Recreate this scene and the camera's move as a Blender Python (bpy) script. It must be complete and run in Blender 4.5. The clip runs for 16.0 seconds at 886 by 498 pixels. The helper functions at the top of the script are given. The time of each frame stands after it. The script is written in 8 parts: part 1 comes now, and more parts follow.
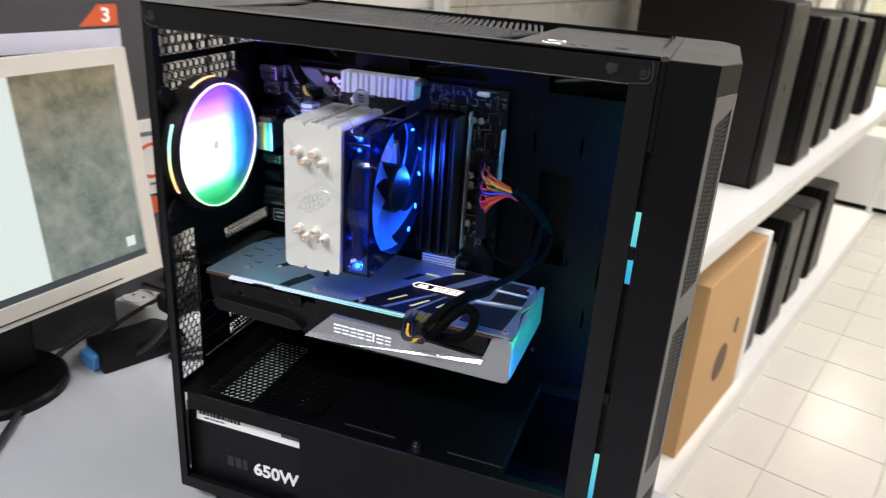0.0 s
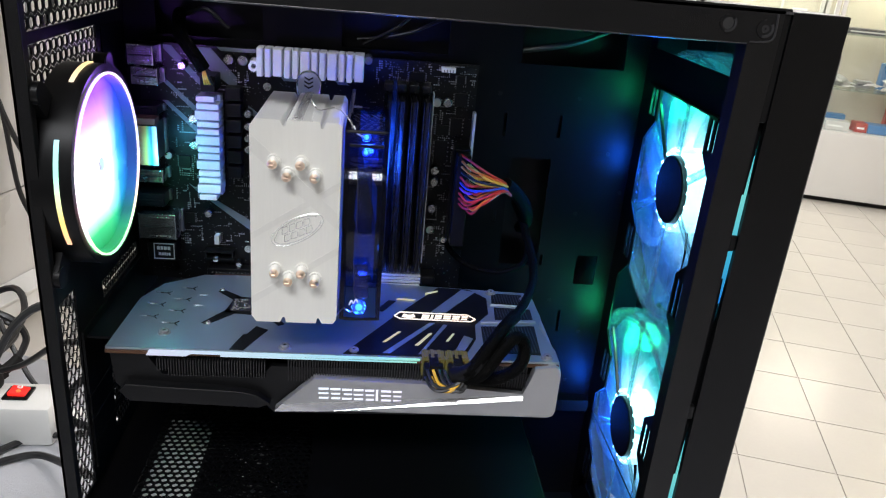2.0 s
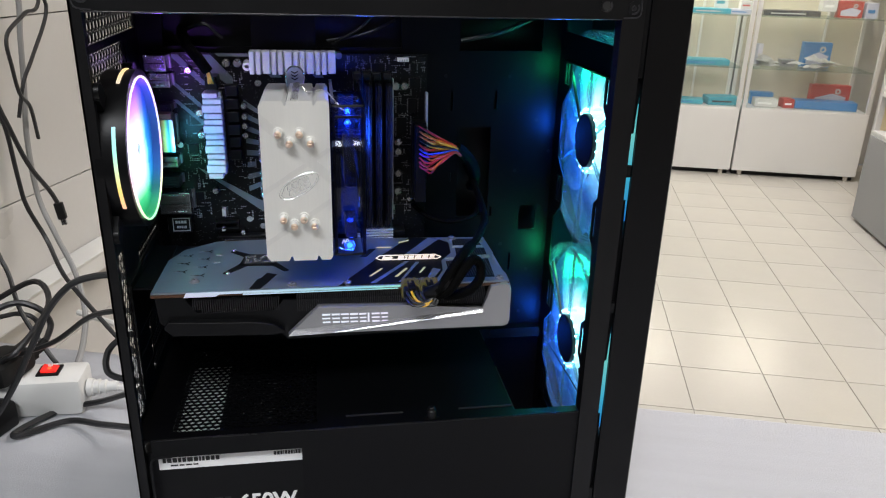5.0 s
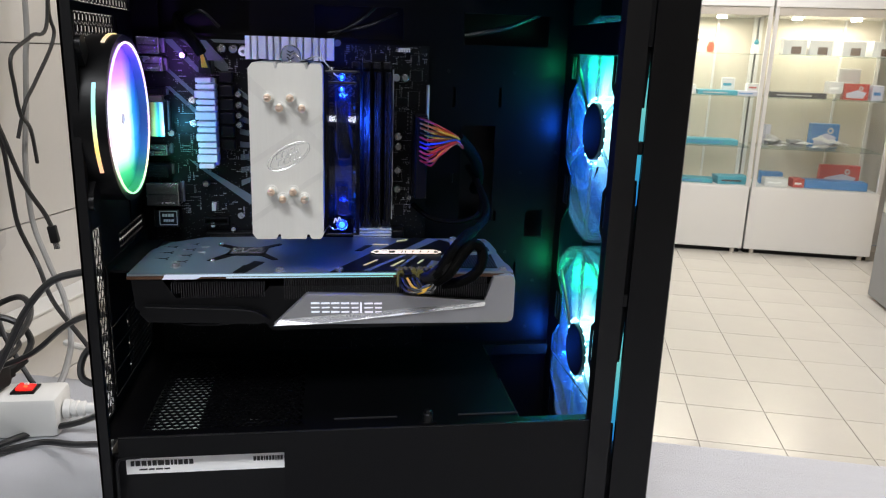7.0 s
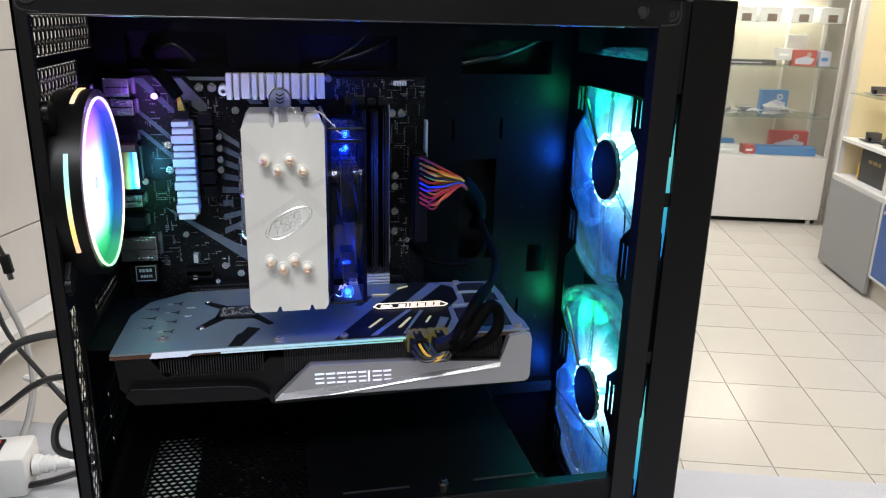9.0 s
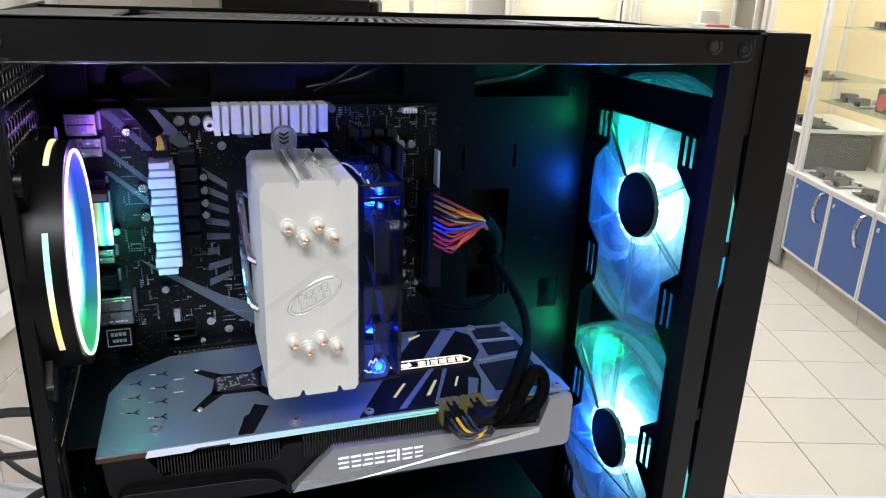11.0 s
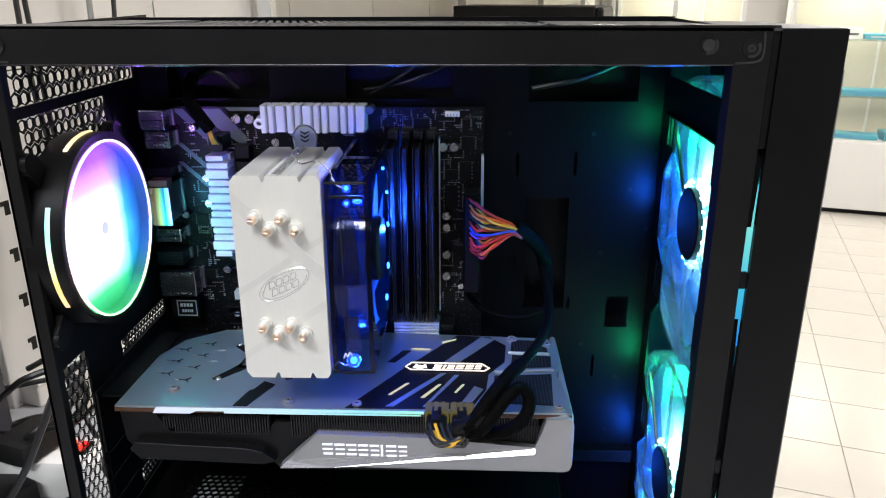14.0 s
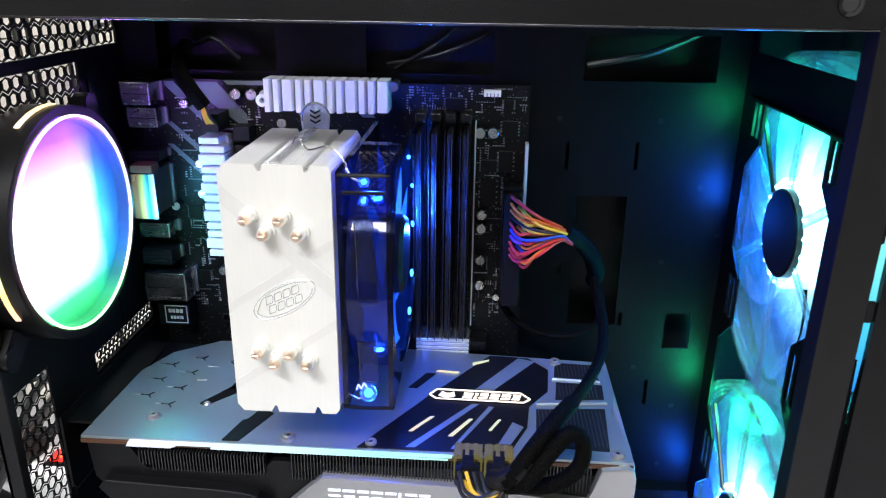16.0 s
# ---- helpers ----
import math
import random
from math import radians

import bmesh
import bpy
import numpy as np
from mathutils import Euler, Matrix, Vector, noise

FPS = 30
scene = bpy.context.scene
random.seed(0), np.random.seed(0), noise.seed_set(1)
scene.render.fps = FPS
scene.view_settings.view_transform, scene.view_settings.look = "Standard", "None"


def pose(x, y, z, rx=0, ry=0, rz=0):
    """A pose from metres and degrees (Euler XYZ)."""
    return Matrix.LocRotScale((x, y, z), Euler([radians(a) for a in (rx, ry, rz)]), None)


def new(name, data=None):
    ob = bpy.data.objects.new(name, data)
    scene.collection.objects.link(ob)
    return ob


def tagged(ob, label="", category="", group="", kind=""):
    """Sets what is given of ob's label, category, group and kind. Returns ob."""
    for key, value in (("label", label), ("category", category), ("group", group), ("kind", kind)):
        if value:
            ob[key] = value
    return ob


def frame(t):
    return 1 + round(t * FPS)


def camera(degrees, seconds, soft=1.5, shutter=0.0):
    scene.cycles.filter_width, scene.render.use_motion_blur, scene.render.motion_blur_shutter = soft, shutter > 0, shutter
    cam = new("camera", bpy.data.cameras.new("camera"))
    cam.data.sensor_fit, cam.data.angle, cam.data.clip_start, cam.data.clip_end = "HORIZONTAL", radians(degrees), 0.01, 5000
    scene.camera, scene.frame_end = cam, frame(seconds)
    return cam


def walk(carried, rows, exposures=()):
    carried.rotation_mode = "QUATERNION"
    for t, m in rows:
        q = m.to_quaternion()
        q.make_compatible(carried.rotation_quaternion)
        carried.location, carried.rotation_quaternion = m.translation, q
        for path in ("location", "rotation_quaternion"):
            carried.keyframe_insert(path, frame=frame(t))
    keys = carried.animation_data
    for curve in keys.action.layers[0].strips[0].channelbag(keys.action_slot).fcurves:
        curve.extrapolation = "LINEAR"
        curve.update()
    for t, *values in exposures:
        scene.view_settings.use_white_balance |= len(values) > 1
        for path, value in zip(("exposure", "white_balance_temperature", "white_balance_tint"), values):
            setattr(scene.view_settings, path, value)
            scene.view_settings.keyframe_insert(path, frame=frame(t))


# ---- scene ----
cam = camera(61.1, 16.0, soft=1.15, shutter=0.25)
METRES, EYE, TILT, LEAN, TURN = 1.2, 1.426, 0.0, 0.0, 19.1
START_X, START_Y = 0.434, -0.497
ROWS = [
    (0.0, -0.0042, -0.0021, -0.0042, 0.73, -22.42, -3.61),
    (0.3, -0.0454, 0.0410, 0.0060, -7.4, -25.6, -3.0),
    (0.5, -0.0741, 0.0539, 0.0008, -11.98, -25.16, -3.23),
    (1.0, -0.1306, 0.0851, -0.0071, -17.2, -25.09, -3.29),
    (1.5, -0.1555, 0.1319, -0.0284, -22.3, -23.66, -4.02),
    (2.0, -0.1701, 0.1444, -0.04, -23.47, -22.11, -4.75),
    (2.5, -0.1649, 0.125, -0.0367, -22.51, -21.38, -3.76),
    (3.0, -0.1655, 0.0885, -0.0379, -21.35, -21.04, -3.42),
    (3.5, -0.1872, 0.0304, -0.0274, -22.97, -20.9, -2.89),
    (4.0, -0.206, 0.0017, -0.0249, -24.62, -20.25, -1.86),
    (4.5, -0.2308, 0.0273, -0.0278, -28.08, -21.46, -1.45),
    (7.0, -0.2131, 0.0424, -0.1122, -27.14, -14.67, -1.84),
    (7.5, -0.2058, 0.0386, -0.1286, -25.77, -12.06, -1.25),
    (8.0, -0.205, 0.0437, -0.1171, -25.89, -11.93, -0.86),
    (8.5, -0.2099, 0.0783, -0.0722, -28.7, -14.74, -0.52),
    (9.0, -0.2219, 0.1063, -0.0661, -31.13, -17.3, -1.27),
    (9.5, -0.2282, 0.1382, -0.0533, -34.05, -18.18, -1.35),
    (12.0, -0.2438, 0.2106, -0.0367, -38.16, -19.77, -2.17),
    (12.5, -0.2345, 0.2015, -0.036, -36.94, -19.27, -2.11),
    (13.0, -0.2003, 0.1807, -0.0379, -29.72, -19.29, -0.81),
    (13.5, -0.1492, 0.156, -0.0383, -21.81, -19.32, -0.29),
    (14.0, -0.114, 0.1366, -0.0388, -17.13, -19.22, 0.2),
    (14.5, -0.0964, 0.1308, -0.0399, -14.58, -19.35, 0.62),
    (15.0, -0.0967, 0.1312, -0.0395, -12.91, -19.57, 0.86),
    (15.5, -0.0991, 0.1672, -0.0491, -14.53, -19.38, -1.21),
    (16.0, -0.1019, 0.2084, -0.0543, -15.52, -20.2, -0.7),
]
walk(cam, [(t, pose(START_X, START_Y, EYE, TILT, LEAN, TURN) @ pose(METRES * x, METRES * y, METRES * z, 90 + pitch, roll, yaw)) for t, x, y, z, yaw, pitch, roll in ROWS],
     exposures=[(0.0, 0.08), (1.0, -0.06), (2.0, -0.1), (3.0, -0.2), (4.5, -0.35), (7.0, -0.3), (9.0, -0.2), (12.0, 0.0), (14.0, 0.1), (15.0, 0.28), (16.0, 0.57)])

DESK = 0.87          # height of the bench top above the floor
ROOM = -17.5         # the shop's walls stand turned against the computer case

# ---- world and lights ----
world = bpy.data.worlds.new("world")
scene.world = world
world.use_nodes = True
world.node_tree.nodes["Background"].inputs[0].default_value = (0.75, 0.85, 1.0, 1)
world.node_tree.nodes["Background"].inputs[1].default_value = 0.3

R = pose(0, 0, 0, 0, 0, ROOM)


def lamp(name, kind, where, energy, color, size=0.1, size_y=None, turn=None):
    data = bpy.data.lights.new(name, kind)
    data.energy, data.color = energy, color
    if kind == "AREA":
        data.shape, data.size, data.size_y = "RECTANGLE", size, size_y or size
    else:
        data.shadow_soft_size = size
    ob = new(name, data)
    ob.matrix_world = where if turn is None else turn @ where
    return ob


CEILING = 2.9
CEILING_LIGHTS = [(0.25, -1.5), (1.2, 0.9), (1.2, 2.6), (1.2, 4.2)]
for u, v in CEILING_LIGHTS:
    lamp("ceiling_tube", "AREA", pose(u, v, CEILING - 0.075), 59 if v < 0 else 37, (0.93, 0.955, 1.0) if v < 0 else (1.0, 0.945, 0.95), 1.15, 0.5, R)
CYAN, BLUE, TEAL = (0.02, 0.62, 0.85), (0.006, 0.11, 1.0), (0.01, 0.85, 0.30)
FAN_Y, FAN_Z = 0.100, (0.359, 0.156)
for fz, up, down in ((FAN_Z[0], 0.052, -0.004), (FAN_Z[1], 0.058, -0.014)):
    lamp("fan_led_light", "POINT", pose(0.3998, FAN_Y - 0.032, DESK + fz + 0.022), 0.05, CYAN, 0.004)
    lamp("fan_led_light", "POINT", pose(0.3990, FAN_Y + 0.043, DESK + fz + up), 0.27, TEAL, 0.012)
    lamp("fan_led_light", "POINT", pose(0.3990, FAN_Y + 0.045, DESK + fz + down), 0.50, BLUE, 0.012)
    lamp("fan_led_light", "POINT", pose(0.430, FAN_Y - 0.012, DESK + fz + 0.036), 0.13, CYAN, 0.005)
    lamp("fan_led_light", "POINT", pose(0.430, FAN_Y + 0.012, DESK + fz - 0.036), 0.12, (0.02, 0.3, 1.0), 0.005)
for y, z in ((0.035, 0.405), (0.03, 0.292)):
    lamp("cooler_blue_light", "POINT", pose(0.183, y, DESK + z), 0.15, (0.01, 0.06, 1.0), 0.003)
# two points added before the memory, where no diode sits, for its blue streaks
lamp("cooler_blue_light", "POINT", pose(0.1990, 0.112, DESK + 0.362), 0.34, (0.01, 0.08, 1.0), 0.003)
lamp("cooler_blue_light", "POINT", pose(0.1985, 0.1165, DESK + 0.349), 0.26, (0.01, 0.08, 1.0), 0.002)
for y, z, e, c in ((0.088, 0.408, 0.11, (0.34, 0.12, 1.0)), (0.115, 0.350, 0.09, (0.10, 0.62, 1.0)), (0.098, 0.318, 0.020, (0.06, 0.95, 0.35))):
    lamp("rear_fan_led_light", "POINT", pose(0.0345, y, DESK + z), e, c, 0.006)


# ---- materials ----
def nodes_of(name):
    m = bpy.data.materials.new(name)
    m.use_nodes = True
    nt = m.node_tree
    return m, nt, nt.nodes["Principled BSDF"]


def mat(name, color, rough=0.5, metal=0.0, var=0.15, scale=30.0, fine=400.0, bump=0.05, spec=0.5, per_object=0.0, coat=0.0, stretch=(1, 1, 1)):
    """A painted or raw surface: cloudy variation, fine grain, relief and uneven gloss."""
    m, nt, b = nodes_of(name)
    tc = nt.nodes.new("ShaderNodeTexCoord")
    mp = nt.nodes.new("ShaderNodeMapping")
    mp.inputs["Scale"].default_value = stretch
    nt.links.new(tc.outputs["Object"], mp.inputs["Vector"])
    big = nt.nodes.new("ShaderNodeTexNoise")
    big.inputs["Scale"].default_value, big.inputs["Detail"].default_value = scale, 5
    small = nt.nodes.new("ShaderNodeTexNoise")
    small.inputs["Scale"].default_value, small.inputs["Detail"].default_value = fine, 3
    for n in (big, small):
        nt.links.new(mp.outputs["Vector"], n.inputs["Vector"])
    mix = nt.nodes.new("ShaderNodeMix")
    mix.data_type = "RGBA"
    lo = tuple(max(0.0, c * (1 - var)) for c in color)
    hi = tuple(min(1.0, c * (1 + var)) for c in color)
    mix.inputs["A"].default_value, mix.inputs["B"].default_value = (*lo, 1), (*hi, 1)
    add = nt.nodes.new("ShaderNodeMath")
    add.operation = "MULTIPLY_ADD"
    nt.links.new(small.outputs["Fac"], add.inputs[0])
    add.inputs[1].default_value = 0.4
    nt.links.new(big.outputs["Fac"], add.inputs[2])
    sub = nt.nodes.new("ShaderNodeMath")
    sub.operation = "SUBTRACT"
    nt.links.new(add.outputs[0], sub.inputs[0])
    sub.inputs[1].default_value = 0.2
    if per_object:
        info = nt.nodes.new("ShaderNodeObjectInfo")
        pa = nt.nodes.new("ShaderNodeMath")
        pa.operation = "MULTIPLY_ADD"
        nt.links.new(info.outputs["Random"], pa.inputs[0])
        pa.inputs[1].default_value = per_object
        nt.links.new(sub.outputs[0], pa.inputs[2])
        sub = pa
    nt.links.new(sub.outputs[0], mix.inputs["Factor"])
    nt.links.new(mix.outputs["Result"], b.inputs["Base Color"])
    rg = nt.nodes.new("ShaderNodeMapRange")
    rg.inputs["To Min"].default_value, rg.inputs["To Max"].default_value = max(0.02, rough - 0.08), min(1, rough + 0.1)
    nt.links.new(big.outputs["Fac"], rg.inputs["Value"])
    nt.links.new(rg.outputs["Result"], b.inputs["Roughness"])
    b.inputs["Metallic"].default_value = metal
    b.inputs["Specular IOR Level"].default_value = spec
    b.inputs["Coat Weight"].default_value = coat
    if bump:
        bp = nt.nodes.new("ShaderNodeBump")
        bp.inputs["Strength"].default_value, bp.inputs["Distance"].default_value = bump, 0.001
        nt.links.new(small.outputs["Fac"], bp.inputs["Height"])
        nt.links.new(bp.outputs["Normal"], b.inputs["Normal"])
    return m


def glow(name, stops, strength, axis=2, lo=0.0, hi=1.0):
    """A glowing surface whose colour runs along one axis of the thing."""
    m, nt, b = nodes_of(name)
    tc = nt.nodes.new("ShaderNodeTexCoord")
    sep = nt.nodes.new("ShaderNodeSeparateXYZ")
    nt.links.new(tc.outputs["Object"], sep.inputs[0])
    mr = nt.nodes.new("ShaderNodeMapRange")
    mr.inputs["From Min"].default_value, mr.inputs["From Max"].default_value = lo, hi
    nt.links.new(sep.outputs[axis], mr.inputs["Value"])
    ramp = nt.nodes.new("ShaderNodeValToRGB")
    el = ramp.color_ramp.elements
    while len(el) < len(stops):
        el.new(0.5)
    for e, (p, c) in zip(el, stops):
        e.position, e.color = p, (*c, 1)
    nt.links.new(mr.outputs["Result"], ramp.inputs["Fac"])
    b.inputs["Base Color"].default_value = (0.03, 0.03, 0.03, 1)
    nt.links.new(ramp.outputs["Color"], b.inputs["Emission Color"])
    b.inputs["Specular IOR Level"].default_value = 0.2
    b.inputs["Emission Strength"].default_value = strength
    return m


def rear_glow(name, strength):
    """Milky fan blades lit from the rim: violet above, green below, blue on the far side, near white between."""
    m, nt, b = nodes_of(name)
    tc = nt.nodes.new("ShaderNodeTexCoord")
    sep = nt.nodes.new("ShaderNodeSeparateXYZ")
    nt.links.new(tc.outputs["Object"], sep.inputs[0])

    def ramp(axis, lo, hi, stops):
        mr = nt.nodes.new("ShaderNodeMapRange")
        mr.inputs["From Min"].default_value, mr.inputs["From Max"].default_value = lo, hi
        nt.links.new(sep.outputs[axis], mr.inputs["Value"])
        rp = nt.nodes.new("ShaderNodeValToRGB")
        el = rp.color_ramp.elements
        while len(el) < len(stops):
            el.new(0.5)
        for e, (p, c) in zip(el, stops):
            e.position, e.color = p, (*c, 1)
        nt.links.new(mr.outputs["Result"], rp.inputs["Fac"])
        return rp.outputs["Color"]
    up = ramp(2, -0.054, 0.054, [(0.0, (0.005, 0.20, 0.05)), (0.13, (0.04, 0.45, 0.18)), (0.25, (0.65, 0.95, 0.8)), (0.34, (1, 1, 1)), (0.60, (1, 0.95, 1)), (0.76, (0.62, 0.30, 0.95)), (0.90, (0.22, 0.06, 0.62)), (1.0, (0.10, 0.02, 0.36))])
    side = ramp(1, -0.054, 0.054, [(0.0, (1, 0.9, 1)), (0.15, (1, 1, 1)), (0.58, (1, 1, 1)), (0.70, (0.45, 0.80, 1.0)), (0.80, (0.02, 0.26, 0.66)), (0.91, (0.004, 0.09, 0.38)), (1.0, (0.002, 0.03, 0.18))])
    mul = nt.nodes.new("ShaderNodeMix")
    mul.data_type, mul.blend_type = "RGBA", "MULTIPLY"
    mul.inputs["Factor"].default_value = 1
    nt.links.new(up, mul.inputs["A"])
    nt.links.new(side, mul.inputs["B"])
    b.inputs["Base Color"].default_value = (0.06, 0.06, 0.06, 1)
    b.inputs["Roughness"].default_value, b.inputs["Specular IOR Level"].default_value = 0.5, 0.15
    nt.links.new(mul.outputs["Result"], b.inputs["Emission Color"])
    b.inputs["Emission Strength"].default_value = strength
    return m


def clear(name, tint, see=0.5, diffuse=0.3, rough=0.08):
    """Clear or tinted thin plastic or glass: seen through, with scatter and gloss."""
    m, nt, b = nodes_of(name)
    out = nt.nodes["Material Output"]
    tr = nt.nodes.new("ShaderNodeBsdfTransparent")
    tr.inputs[0].default_value = (*tint, 1)
    tl = nt.nodes.new("ShaderNodeBsdfTranslucent")
    tl.inputs[0].default_value = (*tint, 1)
    df = nt.nodes.new("ShaderNodeBsdfDiffuse")
    df.inputs[0].default_value = (*tint, 1)
    gl = nt.nodes.new("ShaderNodeBsdfGlossy")
    gl.inputs["Roughness"].default_value = rough
    lw = nt.nodes.new("ShaderNodeLayerWeight")
    pw = nt.nodes.new("ShaderNodeMath")
    pw.operation = "POWER"
    nt.links.new(lw.outputs["Facing"], pw.inputs[0])
    pw.inputs[1].default_value = 4.0
    fr = nt.nodes.new("ShaderNodeMath")
    fr.operation = "MULTIPLY_ADD"
    nt.links.new(pw.outputs[0], fr.inputs[0])
    fr.inputs[1].default_value, fr.inputs[2].default_value = 0.45, 0.03
    m1, m2, m3 = (nt.nodes.new("ShaderNodeMixShader") for _ in range(3))
    m1.inputs[0].default_value = 0.4
    nt.links.new(tl.outputs[0], m1.inputs[1])
    nt.links.new(df.outputs[0], m1.inputs[2])
    m2.inputs[0].default_value = diffuse
    nt.links.new(tr.outputs[0], m2.inputs[1])
    nt.links.new(m1.outputs[0], m2.inputs[2])
    nt.links.new(fr.outputs[0], m3.inputs[0])
    nt.links.new(m2.outputs[0], m3.inputs[1])
    nt.links.new(gl.outputs[0], m3.inputs[2])
    nt.links.new(m3.outputs[0], out.inputs["Surface"])
    nt.nodes.remove(b)
    return m


BLACK = mat("black powder coat", (0.0035, 0.0035, 0.0045), 0.36, 0, 0.25, 20, 1600, 0.2, spec=0.30)
FRAME_BLACK = mat("satin black frame paint", (0.0042, 0.0042, 0.0048), 0.40, 0, 0.2, 20, 1600, 0.2, spec=0.26)
COVER_BLACK = mat("dull black cover paint", (0.0028, 0.0028, 0.0034), 0.5, 0, 0.25, 20, 1600, 0.2, spec=0.18)
COVER_TOP = mat("matt black cover top", (0.0018, 0.0018, 0.0024), 0.48, 0, 0.25, 14, 1200, 0.12, spec=0.08)
BLACK_IN = mat("black inner steel", (0.0024, 0.0024, 0.003), 0.36, 0, 0.25, 14, 1200, 0.12, spec=0.13)
# the lid's base colour is raised to stand for glare on the top
TOP_LID = mat("black lid paint lightened for sheen", (0.042, 0.042, 0.044), 0.38, 0, 0.2, 14, 1500, 0.1, spec=0.5)
HUB_LABEL = mat("matt black hub label", (0.004, 0.004, 0.004), 0.8, 0, 0.2, 40, 500, 0.02, spec=0.05)
GLOSS = mat("satin black lid", (0.004, 0.004, 0.0045), 0.26, 0, 0.2, 14, 1500, 0.05, spec=0.55)
FRAME_GREY = mat("grey mesh frame moulding", (0.13, 0.128, 0.125), 0.4, 0, 0.15, 20, 900, 0.1, spec=0.4)
PANEL = mat("matt black moulding", (0.0024, 0.0024, 0.0030), 0.40, 0, 0.2, 12, 1500, 0.15, spec=0.20)
GREY_EDGE = mat("dark grey moulding", (0.022, 0.022, 0.024), 0.35, 0, 0.15, 20, 900, 0.1, spec=0.4)
MODULE = mat("glossy memory module", (0.0022, 0.0024, 0.003), 0.30, 0, 0.3, 60, 500, 0.7, spec=0.45)
PLASTIC = mat("black plastic", (0.0045, 0.0045, 0.005), 0.34, 0, 0.2, 40, 700, 0.06, spec=0.2)
RUBBER = mat("black rubber", (0.007, 0.007, 0.007), 0.6, 0, 0.2, 40, 500, 0.1, spec=0.25)
PCB = mat("black circuit board", (0.0036, 0.0036, 0.0040), 0.34, 0, 0.3, 60, 500, 0.15, spec=0.22)


def flecks(m, scale, size, share, color):
    """Tiny pale solder pads and print marks scattered over a board."""
    nt = m.node_tree
    b = nt.nodes["Principled BSDF"]
    tc = nt.nodes.new("ShaderNodeTexCoord")
    vo = nt.nodes.new("ShaderNodeTexVoronoi")
    vo.distance = "CHEBYCHEV"
    vo.inputs["Scale"].default_value = scale
    nt.links.new(tc.outputs["Object"], vo.inputs["Vector"])
    near = nt.nodes.new("ShaderNodeMath")
    near.operation = "LESS_THAN"
    nt.links.new(vo.outputs["Distance"], near.inputs[0])
    near.inputs[1].default_value = size
    sep = nt.nodes.new("ShaderNodeSeparateColor")
    nt.links.new(vo.outputs["Color"], sep.inputs[0])
    few = nt.nodes.new("ShaderNodeMath")
    few.operation = "LESS_THAN"
    nt.links.new(sep.outputs[0], few.inputs[0])
    few.inputs[1].default_value = share
    both = nt.nodes.new("ShaderNodeMath")
    both.operation = "MULTIPLY"
    nt.links.new(near.outputs[0], both.inputs[0])
    nt.links.new(few.outputs[0], both.inputs[1])
    mix = nt.nodes.new("ShaderNodeMix")
    mix.data_type = "RGBA"
    nt.links.new(both.outputs[0], mix.inputs["Factor"])
    nt.links.new(b.inputs["Base Color"].links[0].from_socket, mix.inputs["A"])
    mix.inputs["B"].default_value = (*color, 1)
    nt.links.new(mix.outputs["Result"], b.inputs["Base Color"])


flecks(PCB, 800, 0.26, 0.10, (0.10, 0.105, 0.11))
PRINT = mat("grey board print", (0.13, 0.155, 0.175), 0.45, 0, 0.15, 60, 600, 0.05)
WHITE_PRINT = mat("white board print", (0.5, 0.5, 0.5), 0.5, 0, 0.1, 60, 600, 0)
ALU = mat("brushed aluminium", (0.84, 0.83, 0.79), 0.40, 0.32, 0.06, 25, 700, 0.06, stretch=(1, 1, 0.08))
SHEEN_BAND = mat("aluminium of the painted sheen bands", (0.80, 0.79, 0.755), 0.36, 0.34, 0.06, 25, 700, 0.06, stretch=(1, 1, 0.08))
FIN = mat("aluminium fin", (0.74, 0.74, 0.73), 0.40, 0.35, 0.08, 30, 500, 0.05)
SINK = mat("silver painted heatsink", (0.86, 0.86, 0.90), 0.36, 0.0, 0.06, 40, 700, 0.05)


def rainbow_bands(name, lo, hi):
    """Part metal whose base colour runs through rainbow bands along x."""
    m = mat(name, (0.8, 0.8, 0.8), 0.26, 0.45, 0.06, 40, 500, 0.04)
    nt = m.node_tree
    b = nt.nodes["Principled BSDF"]
    tc, sep = nt.nodes.new("ShaderNodeTexCoord"), nt.nodes.new("ShaderNodeSeparateXYZ")
    nt.links.new(tc.outputs["Object"], sep.inputs[0])
    mr = nt.nodes.new("ShaderNodeMapRange")
    mr.inputs["From Min"].default_value, mr.inputs["From Max"].default_value = lo, hi
    nt.links.new(sep.outputs[0], mr.inputs["Value"])
    rp = nt.nodes.new("ShaderNodeValToRGB")
    el = rp.color_ramp.elements
    stops = [(0.0, (0.25, 0.12, 0.06)), (0.30, (0.9, 0.6, 0.15)), (0.42, (0.35, 0.9, 0.3)), (0.55, (0.08, 0.45, 0.42)), (0.66, (0.05, 0.25, 0.35)), (0.76, (0.35, 0.95, 1.0)), (1.0, (0.95, 0.97, 1.0))]
    while len(el) < len(stops):
        el.new(0.5)
    for e, (p, c) in zip(el, stops):
        e.position, e.color = p, (*c, 1)
    nt.links.new(mr.outputs["Result"], rp.inputs["Fac"])
    nt.links.new(rp.outputs["Color"], b.inputs["Base Color"])
    return m


